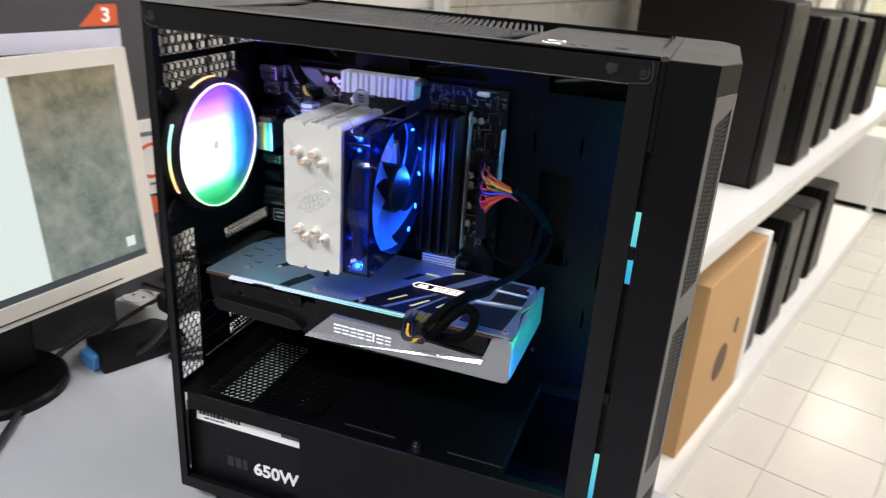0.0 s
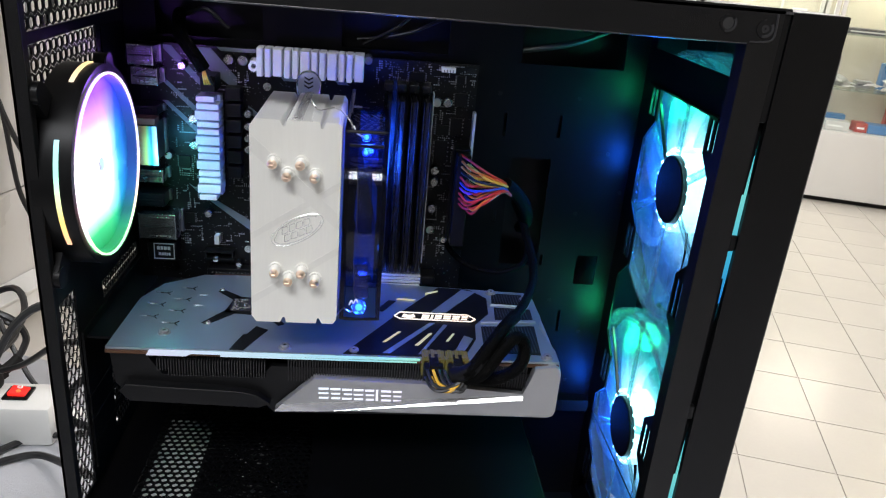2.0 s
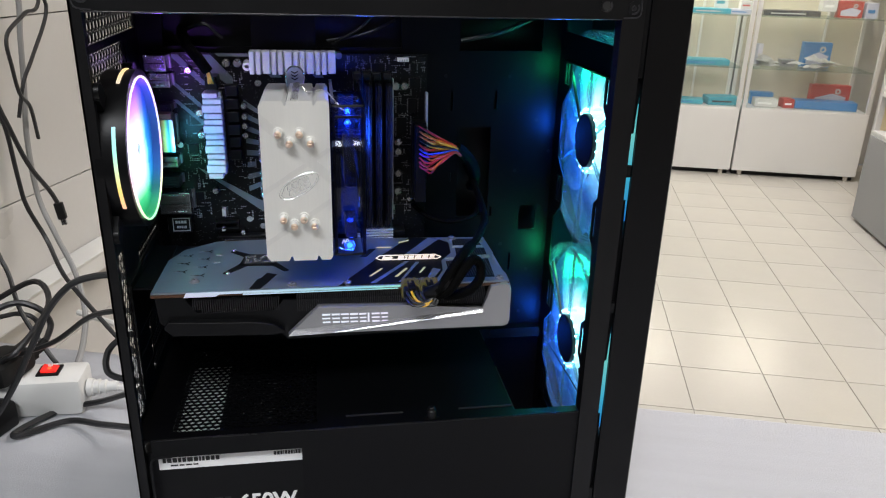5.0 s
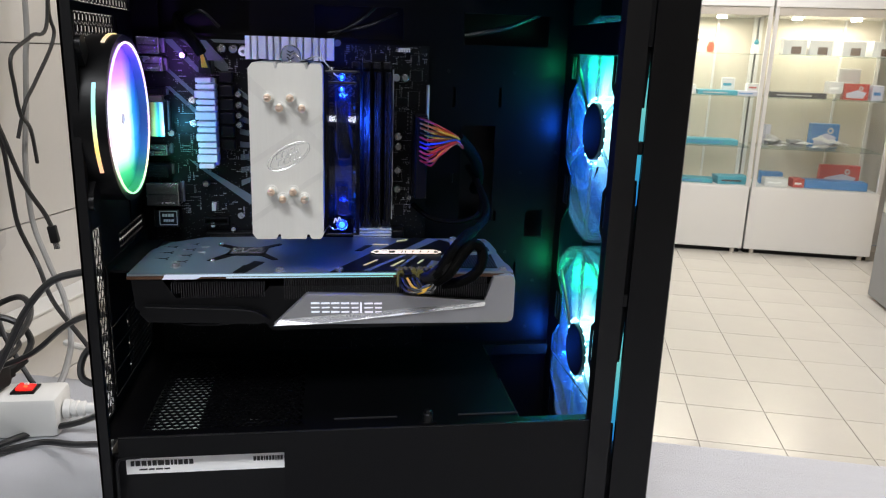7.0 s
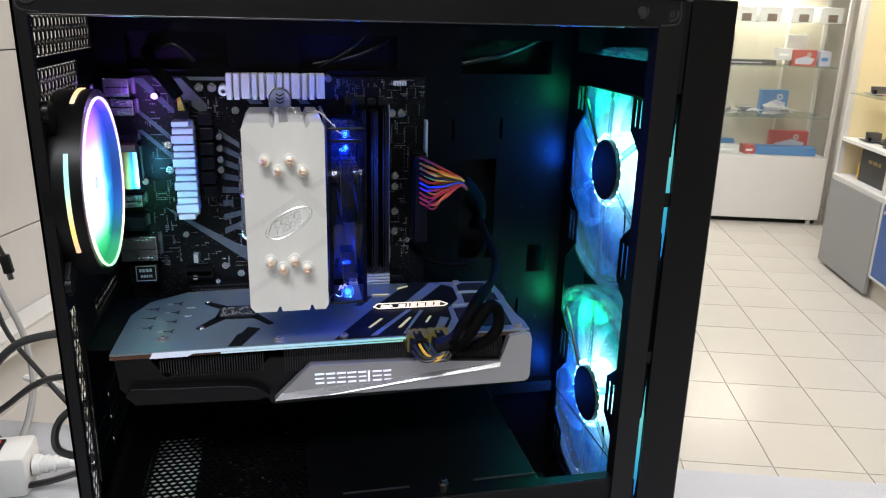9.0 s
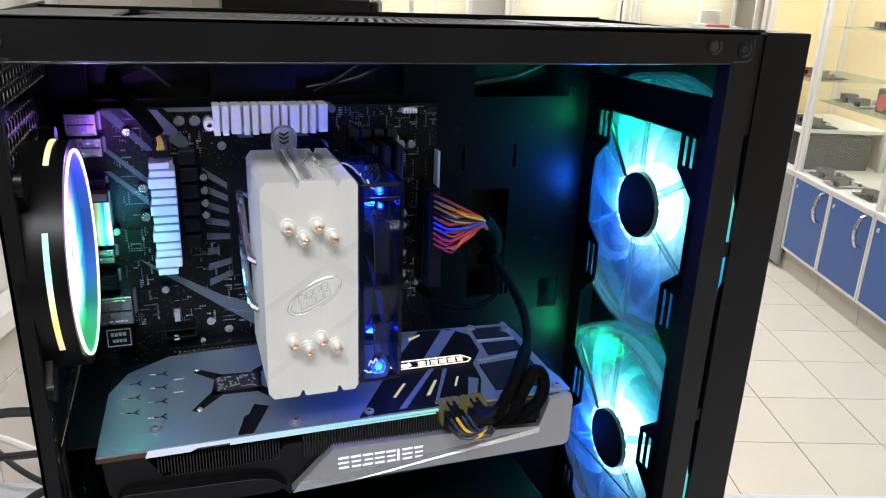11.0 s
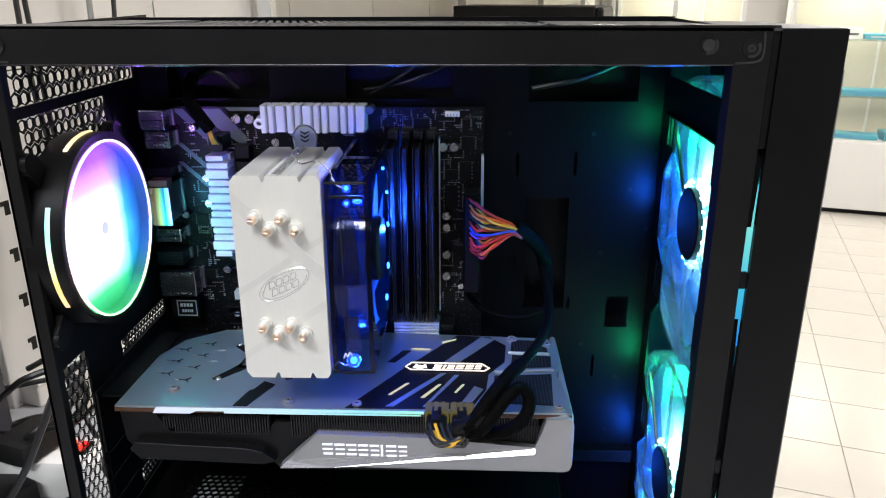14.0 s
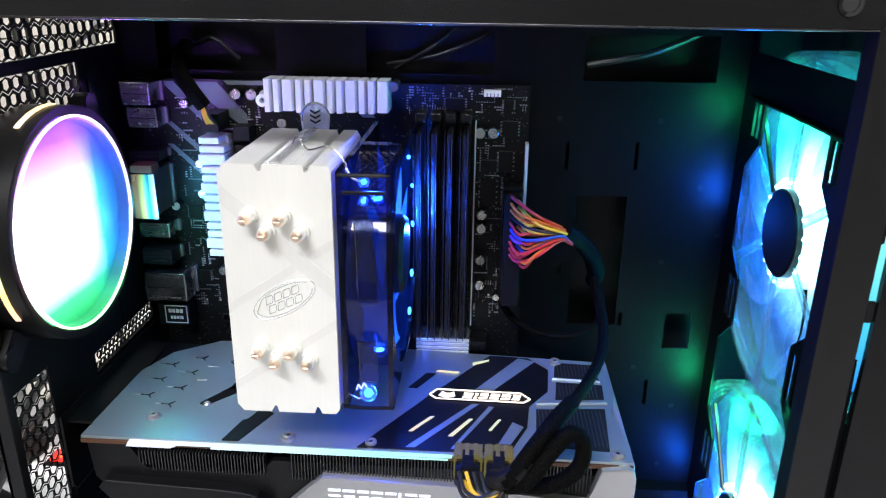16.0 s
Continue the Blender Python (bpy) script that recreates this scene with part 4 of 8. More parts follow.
for pts, r in (([(0.045, 0.19, 0.445), (0.06, 0.185, 0.45), (0.075, 0.188, 0.437)], 0.0015), ([(0.175, 0.195, 0.432), (0.2, 0.19, 0.447), (0.215, 0.195, 0.46)], 0.0013),
               ([(0.17, 0.197, 0.435), (0.205, 0.192, 0.442), (0.235, 0.195, 0.455)], 0.0013), ([(0.298, 0.19, 0.437), (0.335, 0.188, 0.445), (0.365, 0.19, 0.457), (0.374, 0.192, 0.462)], 0.0022)):
    part("panel_wire", tube(B(), pts, r), CABLE, case, smooth=True)

# ---- rear case fan, milky and lit ----
fan = thing("rear_fan", (0.0155, 0.06, 0.366), "black case fan glowing in rainbow colours on the rear wall", "case fan")
C = (0.0, 0.06, 0.366)
bm = ring(B(), C, "x", 0.0565, 0.0605, 0.0042, 0.0255, 64)
ring(bm, C, "x", 0.0545, 0.0566, 0.0042, 0.0180, 64)
part("frame", bm, PLASTIC, fan, smooth=True)
for a in (45, 135, 225, 315):
    bm = B()
    t = radians(a)
    y, z = C[1] + 0.0745 * math.cos(t), C[2] + 0.0745 * math.sin(t)
    disc(bm, (0, y, z), "x", 0.0065, 0.0043, 0.0125, 16)
    y2, z2 = C[1] + 0.062 * math.cos(t), C[2] + 0.062 * math.sin(t)
    prism(bm, [(y2 - 0.007 * math.sin(t), z2 + 0.007 * math.cos(t)), (y - 0.007 * math.sin(t), z + 0.007 * math.cos(t)), (y + 0.007 * math.sin(t), z - 0.007 * math.cos(t)), (y2 + 0.007 * math.sin(t), z2 - 0.007 * math.cos(t))], "x", 0.0045, 0.0120)
    part("mount", bm, PLASTIC, fan, smooth=True)
part("light_ring", ring(B(), C, "x", 0.0545, 0.0557, 0.0256, 0.0268, 72), REAR_RING, fan, "glowing rainbow ring")
for a0, sw in ((152, 60), (84, 32), (-30, 60)):
    part("rim_light", ring(B(), C, "x", 0.0606, 0.0613, 0.0165, 0.0190, 28, a0, sw), REAR_ARC, fan, "glowing rim strip")
# glow put into an added liner stands for diode light on the wall
part("lit_liner", ring(B(), C, "x", 0.0533, 0.0544, 0.0062, 0.0255, 64), REAR_BLADE, fan, "inner wall with the fan's light put in as glow", smooth=True)
hub = part("hub", disc(B(), C, "x", 0.0155, 0.0055, 0.0205, 32, 0.002), REAR_BLADE, fan, smooth=True)
part("hub_badge", disc(B(), C, "x", 0.0040, 0.0205, 0.0210, 24), REAR_HUB, hub, "faint lilac hub badge", smooth=True)
for k in range(9):
    bm = B()
    rows = []
    for i in range(7):
        r = 0.0145 + (0.0530 - 0.0145) * i / 6
        t0 = 2 * math.pi * k / 9 + 0.55 * (i / 6) ** 1.2
        half = 0.56 * (1 - 0.02 * i / 6)
        row = []
        for j in range(5):
            s = j / 4 - 0.5
            t = t0 + 2 * half * s
            row.append(bm.verts.new((0.0192 + 0.0014 * s + 0.0006 * math.cos(3 * s), C[1] + r * math.cos(t), C[2] + r * math.sin(t))))
        rows.append(row)
    for p, q in zip(rows, rows[1:]):
        for j in range(4):
            bm.faces.new((p[j], p[j + 1], q[j + 1], q[j]))
    bmesh.ops.solidify(bm, geom=bm.faces[:], thickness=0.0012)
    part("blade", bm, REAR_BLADE, fan, smooth=True)

# ---- two large clear front fans ----
def front_fan(zc, label):
    f = thing("front_fan", (0.412, FAN_Y, zc), label, "case fan", "front fans")
    c = (0.0, FAN_Y, zc)
    bm = ring(B(), c, "x", 0.0945, 0.0970, 0.3985, 0.4215, 72)
    ring(bm, c, "x", 0.0915, 0.0945, 0.4185, 0.4215, 72)
    ring(bm, c, "x", 0.0925, 0.0945, 0.3985, 0.4010, 72)
    part("frame", bm, CLEAR_FAN, f, "clear plastic ring", smooth=True)
    for k in range(6):
        t = radians(60 * k + 30)
        d = Vector((0, math.cos(t), math.sin(t)))
        e = Vector((0, -math.sin(t), math.cos(t)))
        bm = B()
        for off in (-0.0024, 0.0024):
            tube(bm, [Vector(c) + d * r + e * off + Vector((0.3998, 0, 0)) for r in (0.026, 0.060, 0.0955)], 0.0007, 6, 1)
        flat = [Vector(c) + d * r + e * q + Vector((x, 0, 0)) for x in (0.3998, 0.4008) for r, q in ((0.026, -0.0022), (0.0955, -0.0022), (0.0955, 0.0022), (0.026, 0.0022))]
        vs = [bm.verts.new(v) for v in flat]
        for q in ((0, 1, 2, 3), (4, 5, 6, 7), (0, 1, 5, 4), (1, 2, 6, 5), (2, 3, 7, 6), (3, 0, 4, 7)):
            bm.faces.new([vs[n] for n in q])
        part("strut", bm, CLEAR_RIB, f, "clear double edged rib")
    for r, x in ((0.0880, 0.4000), (0.0905, 0.4002), (0.0935, 0.3990)):
        part("rim_line", ring(B(), c, "x", r - 0.0005, r + 0.0005, x, x + 0.0012, 72), CLEAR_RIB, f, "fine moulded rim", smooth=True)
    part("lit_rim", ring(B(), c, "x", 0.0971, 0.0974, 0.4000, 0.4120, 28, 150, 60), FRONT_RIM, f, "glowing edge of the ring", smooth=True)
    part("motor", disc(B(), c, "x", 0.0245, 0.3980, 0.4195, 36, 0.002), PLASTIC, f, smooth=True)
    part("motor_label", disc(B(), c, "x", 0.0235, 0.3973, 0.3981, 36), HUB_LABEL, f, smooth=True)
    part("hub", ring(B(), c, "x", 0.0262, 0.0305, 0.4005, 0.4185, 40), CLEAR_BLADE, f, "clear glowing hub", smooth=True)
    for k in range(18):
        t = radians(20 * k + 8)
        bm = B()
        box(bm, 0.3992, 0.4004, -0.0009, 0.0009, -0.0007, 0.0007, 0.0003)
        tilted(bm, Matrix.Translation((0, c[1] + 0.0282 * math.cos(t), c[2] + 0.0282 * math.sin(t))) @ Matrix.Rotation(t + math.pi / 2, 4, "X"))
        part("diode", bm, LED_CYAN, f, "bright cyan diode")
    for k in range(7):
        bm = B()
        rows = []
        for i in range(9):
            r = 0.030 + 0.0625 * i / 8
            t0 = 2 * math.pi * k / 7 + 0.75 * (i / 8) ** 1.3
            half = 0.53 * (1 - 0.04 * i / 8)
            row = []
            for j in range(13):
                s = j / 12 - 0.5
                row.append(bm.verts.new((0.4090 + 0.0045 * s + 0.002 * math.cos(3 * s), c[1] + r * math.cos(t0 + 2 * half * s), c[2] + r * math.sin(t0 + 2 * half * s))))
            rows.append(row)
        for p, q in zip(rows, rows[1:]):
            for j in range(12):
                bm.faces.new((p[j], p[j + 1], q[j + 1], q[j]))
        bmesh.ops.solidify(bm, geom=bm.faces[:], thickness=0.0014)
        part("blade", bm, CLEAR_BLADE, f, smooth=True)
    part("wire", tube(B(), [(0.3985, c[1] + 0.018, zc + 0.018), (0.3985, c[1] + 0.032, zc + 0.034), (0.398, c[1] + 0.044, zc + 0.05), (0.3972, c[1] + 0.054, zc + 0.062)], 0.0014), CABLE, f, smooth=True)


front_fan(FAN_Z[0], "large clear front fan glowing cyan and green, upper")
front_fan(FAN_Z[1], "large clear front fan glowing cyan and green, lower")

# ---- power supply ----
psu = thing("power_supply", (0.085, 0.09, BOT), "black power supply with a white printed label", "power supply")
part("body", box(B(), 0.004, 0.150, 0.012, 0.162, BOT, 0.116, 0.0015), BLACK, psu)
# white sheet added under the vent to make its holes look bright
part("vent_backing", box(B(), 0.028, 0.064, 0.016, 0.150, 0.1161, 0.1165), LABEL, psu, "white sheet added to brighten the vent holes")
bm = B()
for rr in (0.012, 0.019, 0.026, 0.033):
    ring(bm, (0.107, 0.085, 0), "z", rr - 0.0009, rr + 0.0009, 0.1170, 0.1182, 40)
for a in range(4):
    t = radians(45 + 90 * a)
    tube(bm, [(0.107, 0.085, 0.1172), (0.107 + 0.02 * math.cos(t), 0.085 + 0.02 * math.sin(t), 0.1172), (0.107 + 0.042 * math.cos(t), 0.085 + 0.042 * math.sin(t), 0.1172)], 0.0009, 6, 1)
part("fan_guard", bm, STEEL, psu, "bright wire fan guard")
lab = part("label", box(B(), 0.0165, 0.1362, 0.0115, 0.0120, 0.0985, 0.1125), LABEL, psu, "white strip label")
part("brand_mark", bars(B(), "y", 0.020, 0.1055, 0.0114, [0.0025, 0.0035, 0.0035, 0.0025, 0.003, 0.0045, 0.0032, 0.0015, 0.002, 0.0032, 0.003, 0.003], 0.0042, 0.0010), INK, lab, "black printed mark")
part("small_print", bars(B(), "y", 0.026, 0.1018, 0.0114, [0.006, 0.004, 0.005, 0.004], 0.0012, 0.0012), INK, lab, "fine print")
part("series_mark", bars(B(), "y", 0.112, 0.1060, 0.0114, [0.0022, 0.0022, 0.0018, 0.001, 0.0018, 0.0018, 0.0018, 0.001, 0.0018, 0.0018], 0.0036, 0.0006), INK, lab, "grey printed mark")
lower = part("lower_label", box(B(), 0.0165, 0.1362, 0.0116, 0.0120, 0.05, 0.0982), PLASTIC, psu, "glossy black label")
lettering("rating", "650W", 0.0195, Matrix.Translation((0.080, 0.0113, 0.0525)) @ Matrix.Rotation(math.pi / 2, 4, "X"), LABEL, lower, "white figures 650W")
part("rating_mark", bars(B(), "y", 0.050, 0.0535, 0.0114, [0.007, 0.007, 0.005], 0.012, 0.002), GREY_EDGE, lower, "dim printed mark")

# ---- motherboard ----
MY = 0.1668
board = thing("motherboard", (0.137, 0.17, 0.121), "black full size motherboard with silver heatsinks and grey stripes", "motherboard")
part("circuit_board", box(B(), 0.015, 0.262, MY, 0.1684, 0.121, 0.4265), PCB, board)
bm = B()
for x in (0.024, 0.10, 0.18, 0.255):
    for z in (0.13, 0.27, 0.42):
        disc(bm, (x, 0.1684, z), "y", 0.003, 0.0, 0.0097, 8)
part("standoffs", bm, STEEL, board)
# grey printed stripes fanning out of the socket and a broad wedge
stripes = []
for i in range(8):
    z0, z1 = 0.385 - i * 0.0118, 0.362 - i * 0.0068
    stripes.append([(0.092, z0), (0.092, z0 - 0.0052), (0.124, z1 - 0.0036), (0.124, z1)])
stripes += [[(0.046, 0.322), (0.052, 0.316), (0.123, 0.262), (0.135, 0.262), (0.135, 0.276), (0.10, 0.289)],
            [(0.030, 0.425), (0.038, 0.425), (0.062, 0.398), (0.057, 0.398)], [(0.044, 0.425), (0.066, 0.425), (0.084, 0.405), (0.084, 0.395)],
            [(0.07, 0.4262), (0.18, 0.4262), (0.18, 0.4235), (0.073, 0.4235)], [(0.03, 0.40), (0.034, 0.40), (0.058, 0.378), (0.058, 0.373)],
            [(0.03, 0.385), (0.034, 0.385), (0.056, 0.365), (0.056, 0.36)], [(0.103, 0.424), (0.112, 0.424), (0.128, 0.405), (0.118, 0.405)],
            [(0.140, 0.424), (0.146, 0.424), (0.166, 0.405), (0.158, 0.405)]]
for poly in stripes:
    part("stripe", prism(B(), poly, "y", MY - 0.00025, MY + 0.0005), PRINT, board, "grey printed stripe")
# top heatsink
def fin_sink(name, x0, x1, z0, z1, y0, along, n):
    ob = part(name, box(B(), x0 + 0.001, x1 - 0.001, y0 + 0.012, MY, z0 + 0.001, z1 - 0.001), SINK, board, "silver heatsink")
    share = [1.55 if i % 3 == 2 else 1.0 for i in range(n)]
    gap = 0.0013
    length = (x1 - x0 if along == "x" else z1 - z0) - gap * (n - 1)
    a = x0 if along == "x" else z1
    for i in range(n):
        bm = B()
        w = length * share[i] / sum(share)
        if along == "x":
            poly = [(a, y0 + 0.002), (a, MY - 0.002), (a + w, MY - 0.002), (a + w, y0 + 0.002), (a + w - 0.0007, y0), (a + 0.0007, y0)]
            prism(bm, poly, "z", z0 + (0.0008 if i % 3 == 2 else 0), z1)
            a += w + gap
        else:
            box(bm, x0 + (0 if i % 3 == 2 else 0.0012), x1 - (0.003 if i in (0, n - 1) else 0), y0, MY - 0.002, a - w, a, 0.0006)
            a -= w + gap
        part("fin", bm, SINK, ob)
    return ob


s1 = fin_sink("top_heatsink", 0.101, 0.1765, 0.4105, 0.4300, 0.147, "x", 12)
bm = B()
disc(bm, (0.1795, 0, 0.4265), "y", 0.0028, 0.150, 0.166, 16)
part("heatsink_screw", bm, DULL, s1, smooth=True)
part("heatsink_lug", ring(B(), (0.0985, 0, 0.4165), "y", 0.0018, 0.0038, 0.152, 0.166, 20), SINK, s1, "pierced end lug", smooth=True)
s2 = fin_sink("side_heatsink", 0.0575, 0.0745, 0.316, 0.394, 0.146, "z", 13)
# chokes
for i in range(6):
    part("choke", box(B(), 0.0775, 0.0885, 0.1555, MY, 0.331 + i * 0.0118, 0.3405 + i * 0.0118, 0.0008), PLASTIC, board)


def can(x, z, r, h):
    c = part("capacitor", disc(B(), (x, 0, z), "y", r, MY - h + 0.0007, MY, 16), PLASTIC, board, smooth=True)
    part("capacitor_top", lathe(B(), (x, 0, z), "y", [(0, MY - h), (r * 0.8, MY - h), (r, MY - h + 0.0007)], 16), STEEL, c, "bright metal top", smooth=True)


for x, z, r in ((0.0925, 0.380, 0.0030), (0.0925, 0.3705, 0.0030), (0.0925, 0.3615, 0.0030), (0.0925, 0.353, 0.0030), (0.0795, 0.4185, 0.0036), (0.0895, 0.4185, 0.0036), (0.098, 0.4185, 0.0034),
                (0.0465, 0.412, 0.0030), (0.053, 0.374, 0.0034), (0.053, 0.354, 0.0034), (0.0615, 0.300, 0.0030), (0.034, 0.345, 0.0028), (0.232, 0.398, 0.0034), (0.240, 0.398, 0.0034),
                (0.2345, 0.345, 0.0035), (0.2345, 0.336, 0.0035), (0.2345, 0.314, 0.0035), (0.2345, 0.296, 0.0035), (0.2455, 0.288, 0.0026), (0.066, 0.262, 0.0026), (0.084, 0.258, 0.0024)):
    can(x, z, r, 0.008)
# input and output ports
for x0, x1, z0, z1, dy, m in ((0.012, 0.0305, 0.4125, 0.4265, 0.019, PORT), (0.013, 0.0320, 0.398, 0.4105, 0.016, PORT), (0.012, 0.0310, 0.345, 0.3735, 0.034, DARKFIN), (0.012, 0.031, 0.377, 0.384, 0.018, PLASTIC),
                              (0.012, 0.032, 0.326, 0.336, 0.017, PORT), (0.012, 0.040, 0.2820, 0.3025, 0.020, PORT), (0.012, 0.032, 0.3075, 0.318, 0.018, PLASTIC)):
    p = part("port", box(B(), x0, x1, MY - dy, MY, z0, z1, 0.0008), m, board, "metal port housing" if m is not PLASTIC else "black port housing")
    part("seam", box(B(), x0 + 0.002, x1 - 0.001, MY - dy - 0.0004, MY - dy + 0.0002, (z0 + z1) / 2 - 0.0004, (z0 + z1) / 2 + 0.0004), RUBBER, p)
    for zz in (z0 + 0.0022, z1 - 0.0034) if m is not DARKFIN else ():
        part("spring_tab", box(B(), x0 + 0.007, x1 - 0.004, MY - dy - 0.0005, MY - dy + 0.0002, zz, zz + 0.0012, 0.0003), STEEL if m is not PLASTIC else RUBBER, p)
    part("solder_tail", box(B(), x1 - 0.0002, x1 + 0.0018, MY - 0.004, MY - 0.0002, z0 + 0.001, z1 - 0.001, 0.0004), DULL, p)
part("port_face", box(B(), 0.0200, 0.0345, MY - 0.0356, MY - 0.0342, 0.345, 0.3735, 0.0004), RAINBOW_BANDS, board, "rainbow banded plate on a port housing")
part("port_lip", box(B(), 0.0200, 0.0335, MY - 0.0350, MY - 0.024, 0.3740, 0.3790, 0.0006), COPPER_EDGE, board, "brown lip above the banded plate")
audio = part("audio_cap_block", box(B(), 0.0165, 0.0375, MY - 0.014, MY, 0.2615, 0.2775, 0.0008), PLASTIC, board)
bm = sheet(B(), "y", 0.021, 0.0365, 0.2635, 0.2765, MY - 0.0144, MY - 0.0138, [(0.0216, 0.0359, 0.2641, 0.2759)])
bars(bm, "y", 0.0235, 0.2712, MY - 0.0139, [0.002, 0.0018, 0.0022, 0.002], 0.0026, 0.0006)
bars(bm, "y", 0.0245, 0.2665, MY - 0.0139, [0.0016, 0.0016, 0.0014, 0.0007, 0.0014], 0.0022, 0.0005)
part("mark", bm, WHITE_PRINT, audio, "white printed mark")
# memory slots, modules and clips
for i in range(4):
    x = 0.1925 + i * 0.0092
    s = part("memory_slot", box(B(), x, x + 0.0062, 0.158, MY, 0.268, 0.405, 0.0006), PLASTIC, board)
    for z in (0.405, 0.262):
        part("slot_clip", box(B(), x - 0.0004, x + 0.0066, 0.153, MY, z, z + 0.006, 0.0008), MODULE, s)
    part("memory_module", box(B(), x + 0.0022, x + 0.0042, 0.132, 0.160, 0.2705, 0.4025), MODULE, s, "dark memory module")
    for k in range(8):
        z = 0.2755 + k * 0.0158
        part("memory_chip", box(B(), x + 0.0040, x + 0.0050, 0.137, 0.151, z, z + 0.010), MODULE, s)
        part("memory_chip", box(B(), x + 0.0014, x + 0.0024, 0.137, 0.151, z, z + 0.010), MODULE, s)
    for px in (x + 0.0008, x + 0.0050):
        part("heat_spreader", box(B(), px - 0.0003, px + 0.0003, 0.1305, 0.1565, 0.2695, 0.4030, 0.0001), MODULE if px < x + 0.002 else DARKFIN, s)
    bm = B()
    for k in range(52):
        box(bm, x + 0.0018, x + 0.0020, 0.1535, 0.157, 0.273 + k * 0.00245, 0.2741 + k * 0.00245)
    part("contacts", bm, COPPER, s)
part("board_edge_line", box(B(), 0.2288, 0.2296, 0.157, MY, 0.268, 0.405), WHITE_PRINT, board, "pale slot edge")
# small parts scattered over the board
rng = random.Random(7)
bm, bm2 = B(), B()
zones = [(0.185, 0.260, 0.408, 0.425, 120), (0.230, 0.248, 0.262, 0.40, 150), (0.036, 0.056, 0.27, 0.42, 190), (0.060, 0.120, 0.262, 0.315, 80), (0.076, 0.10, 0.316, 0.33, 24), (0.062, 0.100, 0.395, 0.41, 40), (0.18, 0.19, 0.27, 0.40, 40), (0.10, 0.12, 0.29, 0.31, 20)]
for x0, x1, z0, z1, n in zones:
    taken = set()
    while n > 0:
        # short straight rows of alike parts, set square to the board
        x, z = round(rng.uniform(x0, x1) / 0.0016) * 0.0016, round(rng.uniform(z0, z1) / 0.0016) * 0.0016
        a, b = rng.choice(((0.0010, 0.0005), (0.0005, 0.0010), (0.0008, 0.0004), (0.0013, 0.0008)))
        along, length = rng.random() < 0.5, rng.randint(2, 6)
        for k in range(length):
            px, pz = (x + k * 0.0016, z) if along else (x, z + k * 0.0016)
            key = (round(px / 0.0016), round(pz / 0.0016))
            if px < x1 and pz < z1 and key not in taken:
                taken.add(key)
                box(bm if rng.random() > 0.16 else bm2, px, px + a, MY - 0.0008, MY + 0.0003, pz, pz + b)
        n -= length * 0.5
part("small_component", bm, TINNED, board)
part("pale_component", bm2, WHITE_PRINT, board)
for x0, x1, z0, z1 in ((0.233, 0.243, 0.350, 0.368), (0.233, 0.243, 0.372, 0.380), (0.040, 0.049, 0.335, 0.344), (0.210, 0.222, 0.4105, 0.4185), (0.066, 0.0695, 0.275, 0.283), (0.1, 0.112, 0.32, 0.328), (0.042, 0.05, 0.29, 0.298), (0.2455, 0.2555, 0.395, 0.405), (0.2440, 0.2530, 0.372, 0.386), (0.232, 0.241, 0.270, 0.281), (0.246, 0.252, 0.412, 0.418)):
    c = part("chip", box(B(), x0, x1, MY - 0.002, MY, z0, z1, 0.0003), PLASTIC, board)
    bm = B()
    for k in range(5):
        z = z0 + (z1 - z0) * (k + 0.5) / 5
        box(bm, x0 - 0.0011, x1 + 0.0011, MY - 0.0006, MY - 0.0001, z - 0.0004, z + 0.0004)
    part("pin_row", bm, DULL, c)
part("header", sheet(B(), "y", 0.058, 0.080, 0.262, 0.269, MY - 0.008, MY, [(0.0592, 0.0788, 0.2632, 0.2678)]), PLASTIC, board)
part("fan_header", box(B(), 0.066, 0.0695, MY - 0.009, MY, 0.2755, 0.2825), WHITE_PRINT, board)
bm = B()
box(bm, 0.060, 0.150, MY - 0.0105, MY, 0.2490, 0.2555, 0.0006)
for k in range(34):
    box(bm, 0.0635 + k * 0.0025, 0.0646 + k * 0.0025, MY - 0.0111, MY - 0.0104, 0.2515, 0.253)
part("expansion_slot", bm, PLASTIC, board)
wh = part("white_header", box(B(), 0.2335, 0.2440, MY - 0.007, MY, 0.4205, 0.4240, 0.0004), LABEL, board, "white pin header")
for k in range(4):
    part("header_slit", box(B(), 0.2352 + k * 0.0022, 0.2358 + k * 0.0022, MY - 0.0073, MY - 0.0069, 0.4205, 0.4226), GREYBOARD, wh)
bm = B()
for k in range(26):
    box(bm, 0.0635 + k * 0.0033, 0.0645 + k * 0.0033, MY - 0.0114, MY - 0.0109, 0.2520, 0.2527)
part("slot_contacts", bm, SILVER_HI, board)
m2 = part("silver_shield", box(B(), 0.193, 0.229, MY - 0.018, MY, 0.2505, 0.2620, 0.001), SILVER_HI, board, "silver finned shield")
part("shield_clip", box(B(), 0.2293, 0.2405, MY - 0.0165, MY, 0.2515, 0.2590, 0.0012), PLASTIC, board)
for k in range(4):
    part("ridge", box(B(), 0.1935, 0.2285, MY - 0.0192, MY - 0.0175, 0.2510 + k * 0.0029, 0.2526 + k * 0.0029, 0.0005), ALU, m2)
for x, z in ((0.0905, 0.2695), (0.103, 0.262), (0.106, 0.400)):
    bm = ring(B(), (x, 0, z), "y", 0.0012, 0.0030, MY - 0.0011, MY + 0.0002, 18)
    disc(bm, (x, 0, z), "y", 0.0012, MY - 0.0006, MY, 10)
    part("board_screw", bm, STEEL, board, smooth=True)
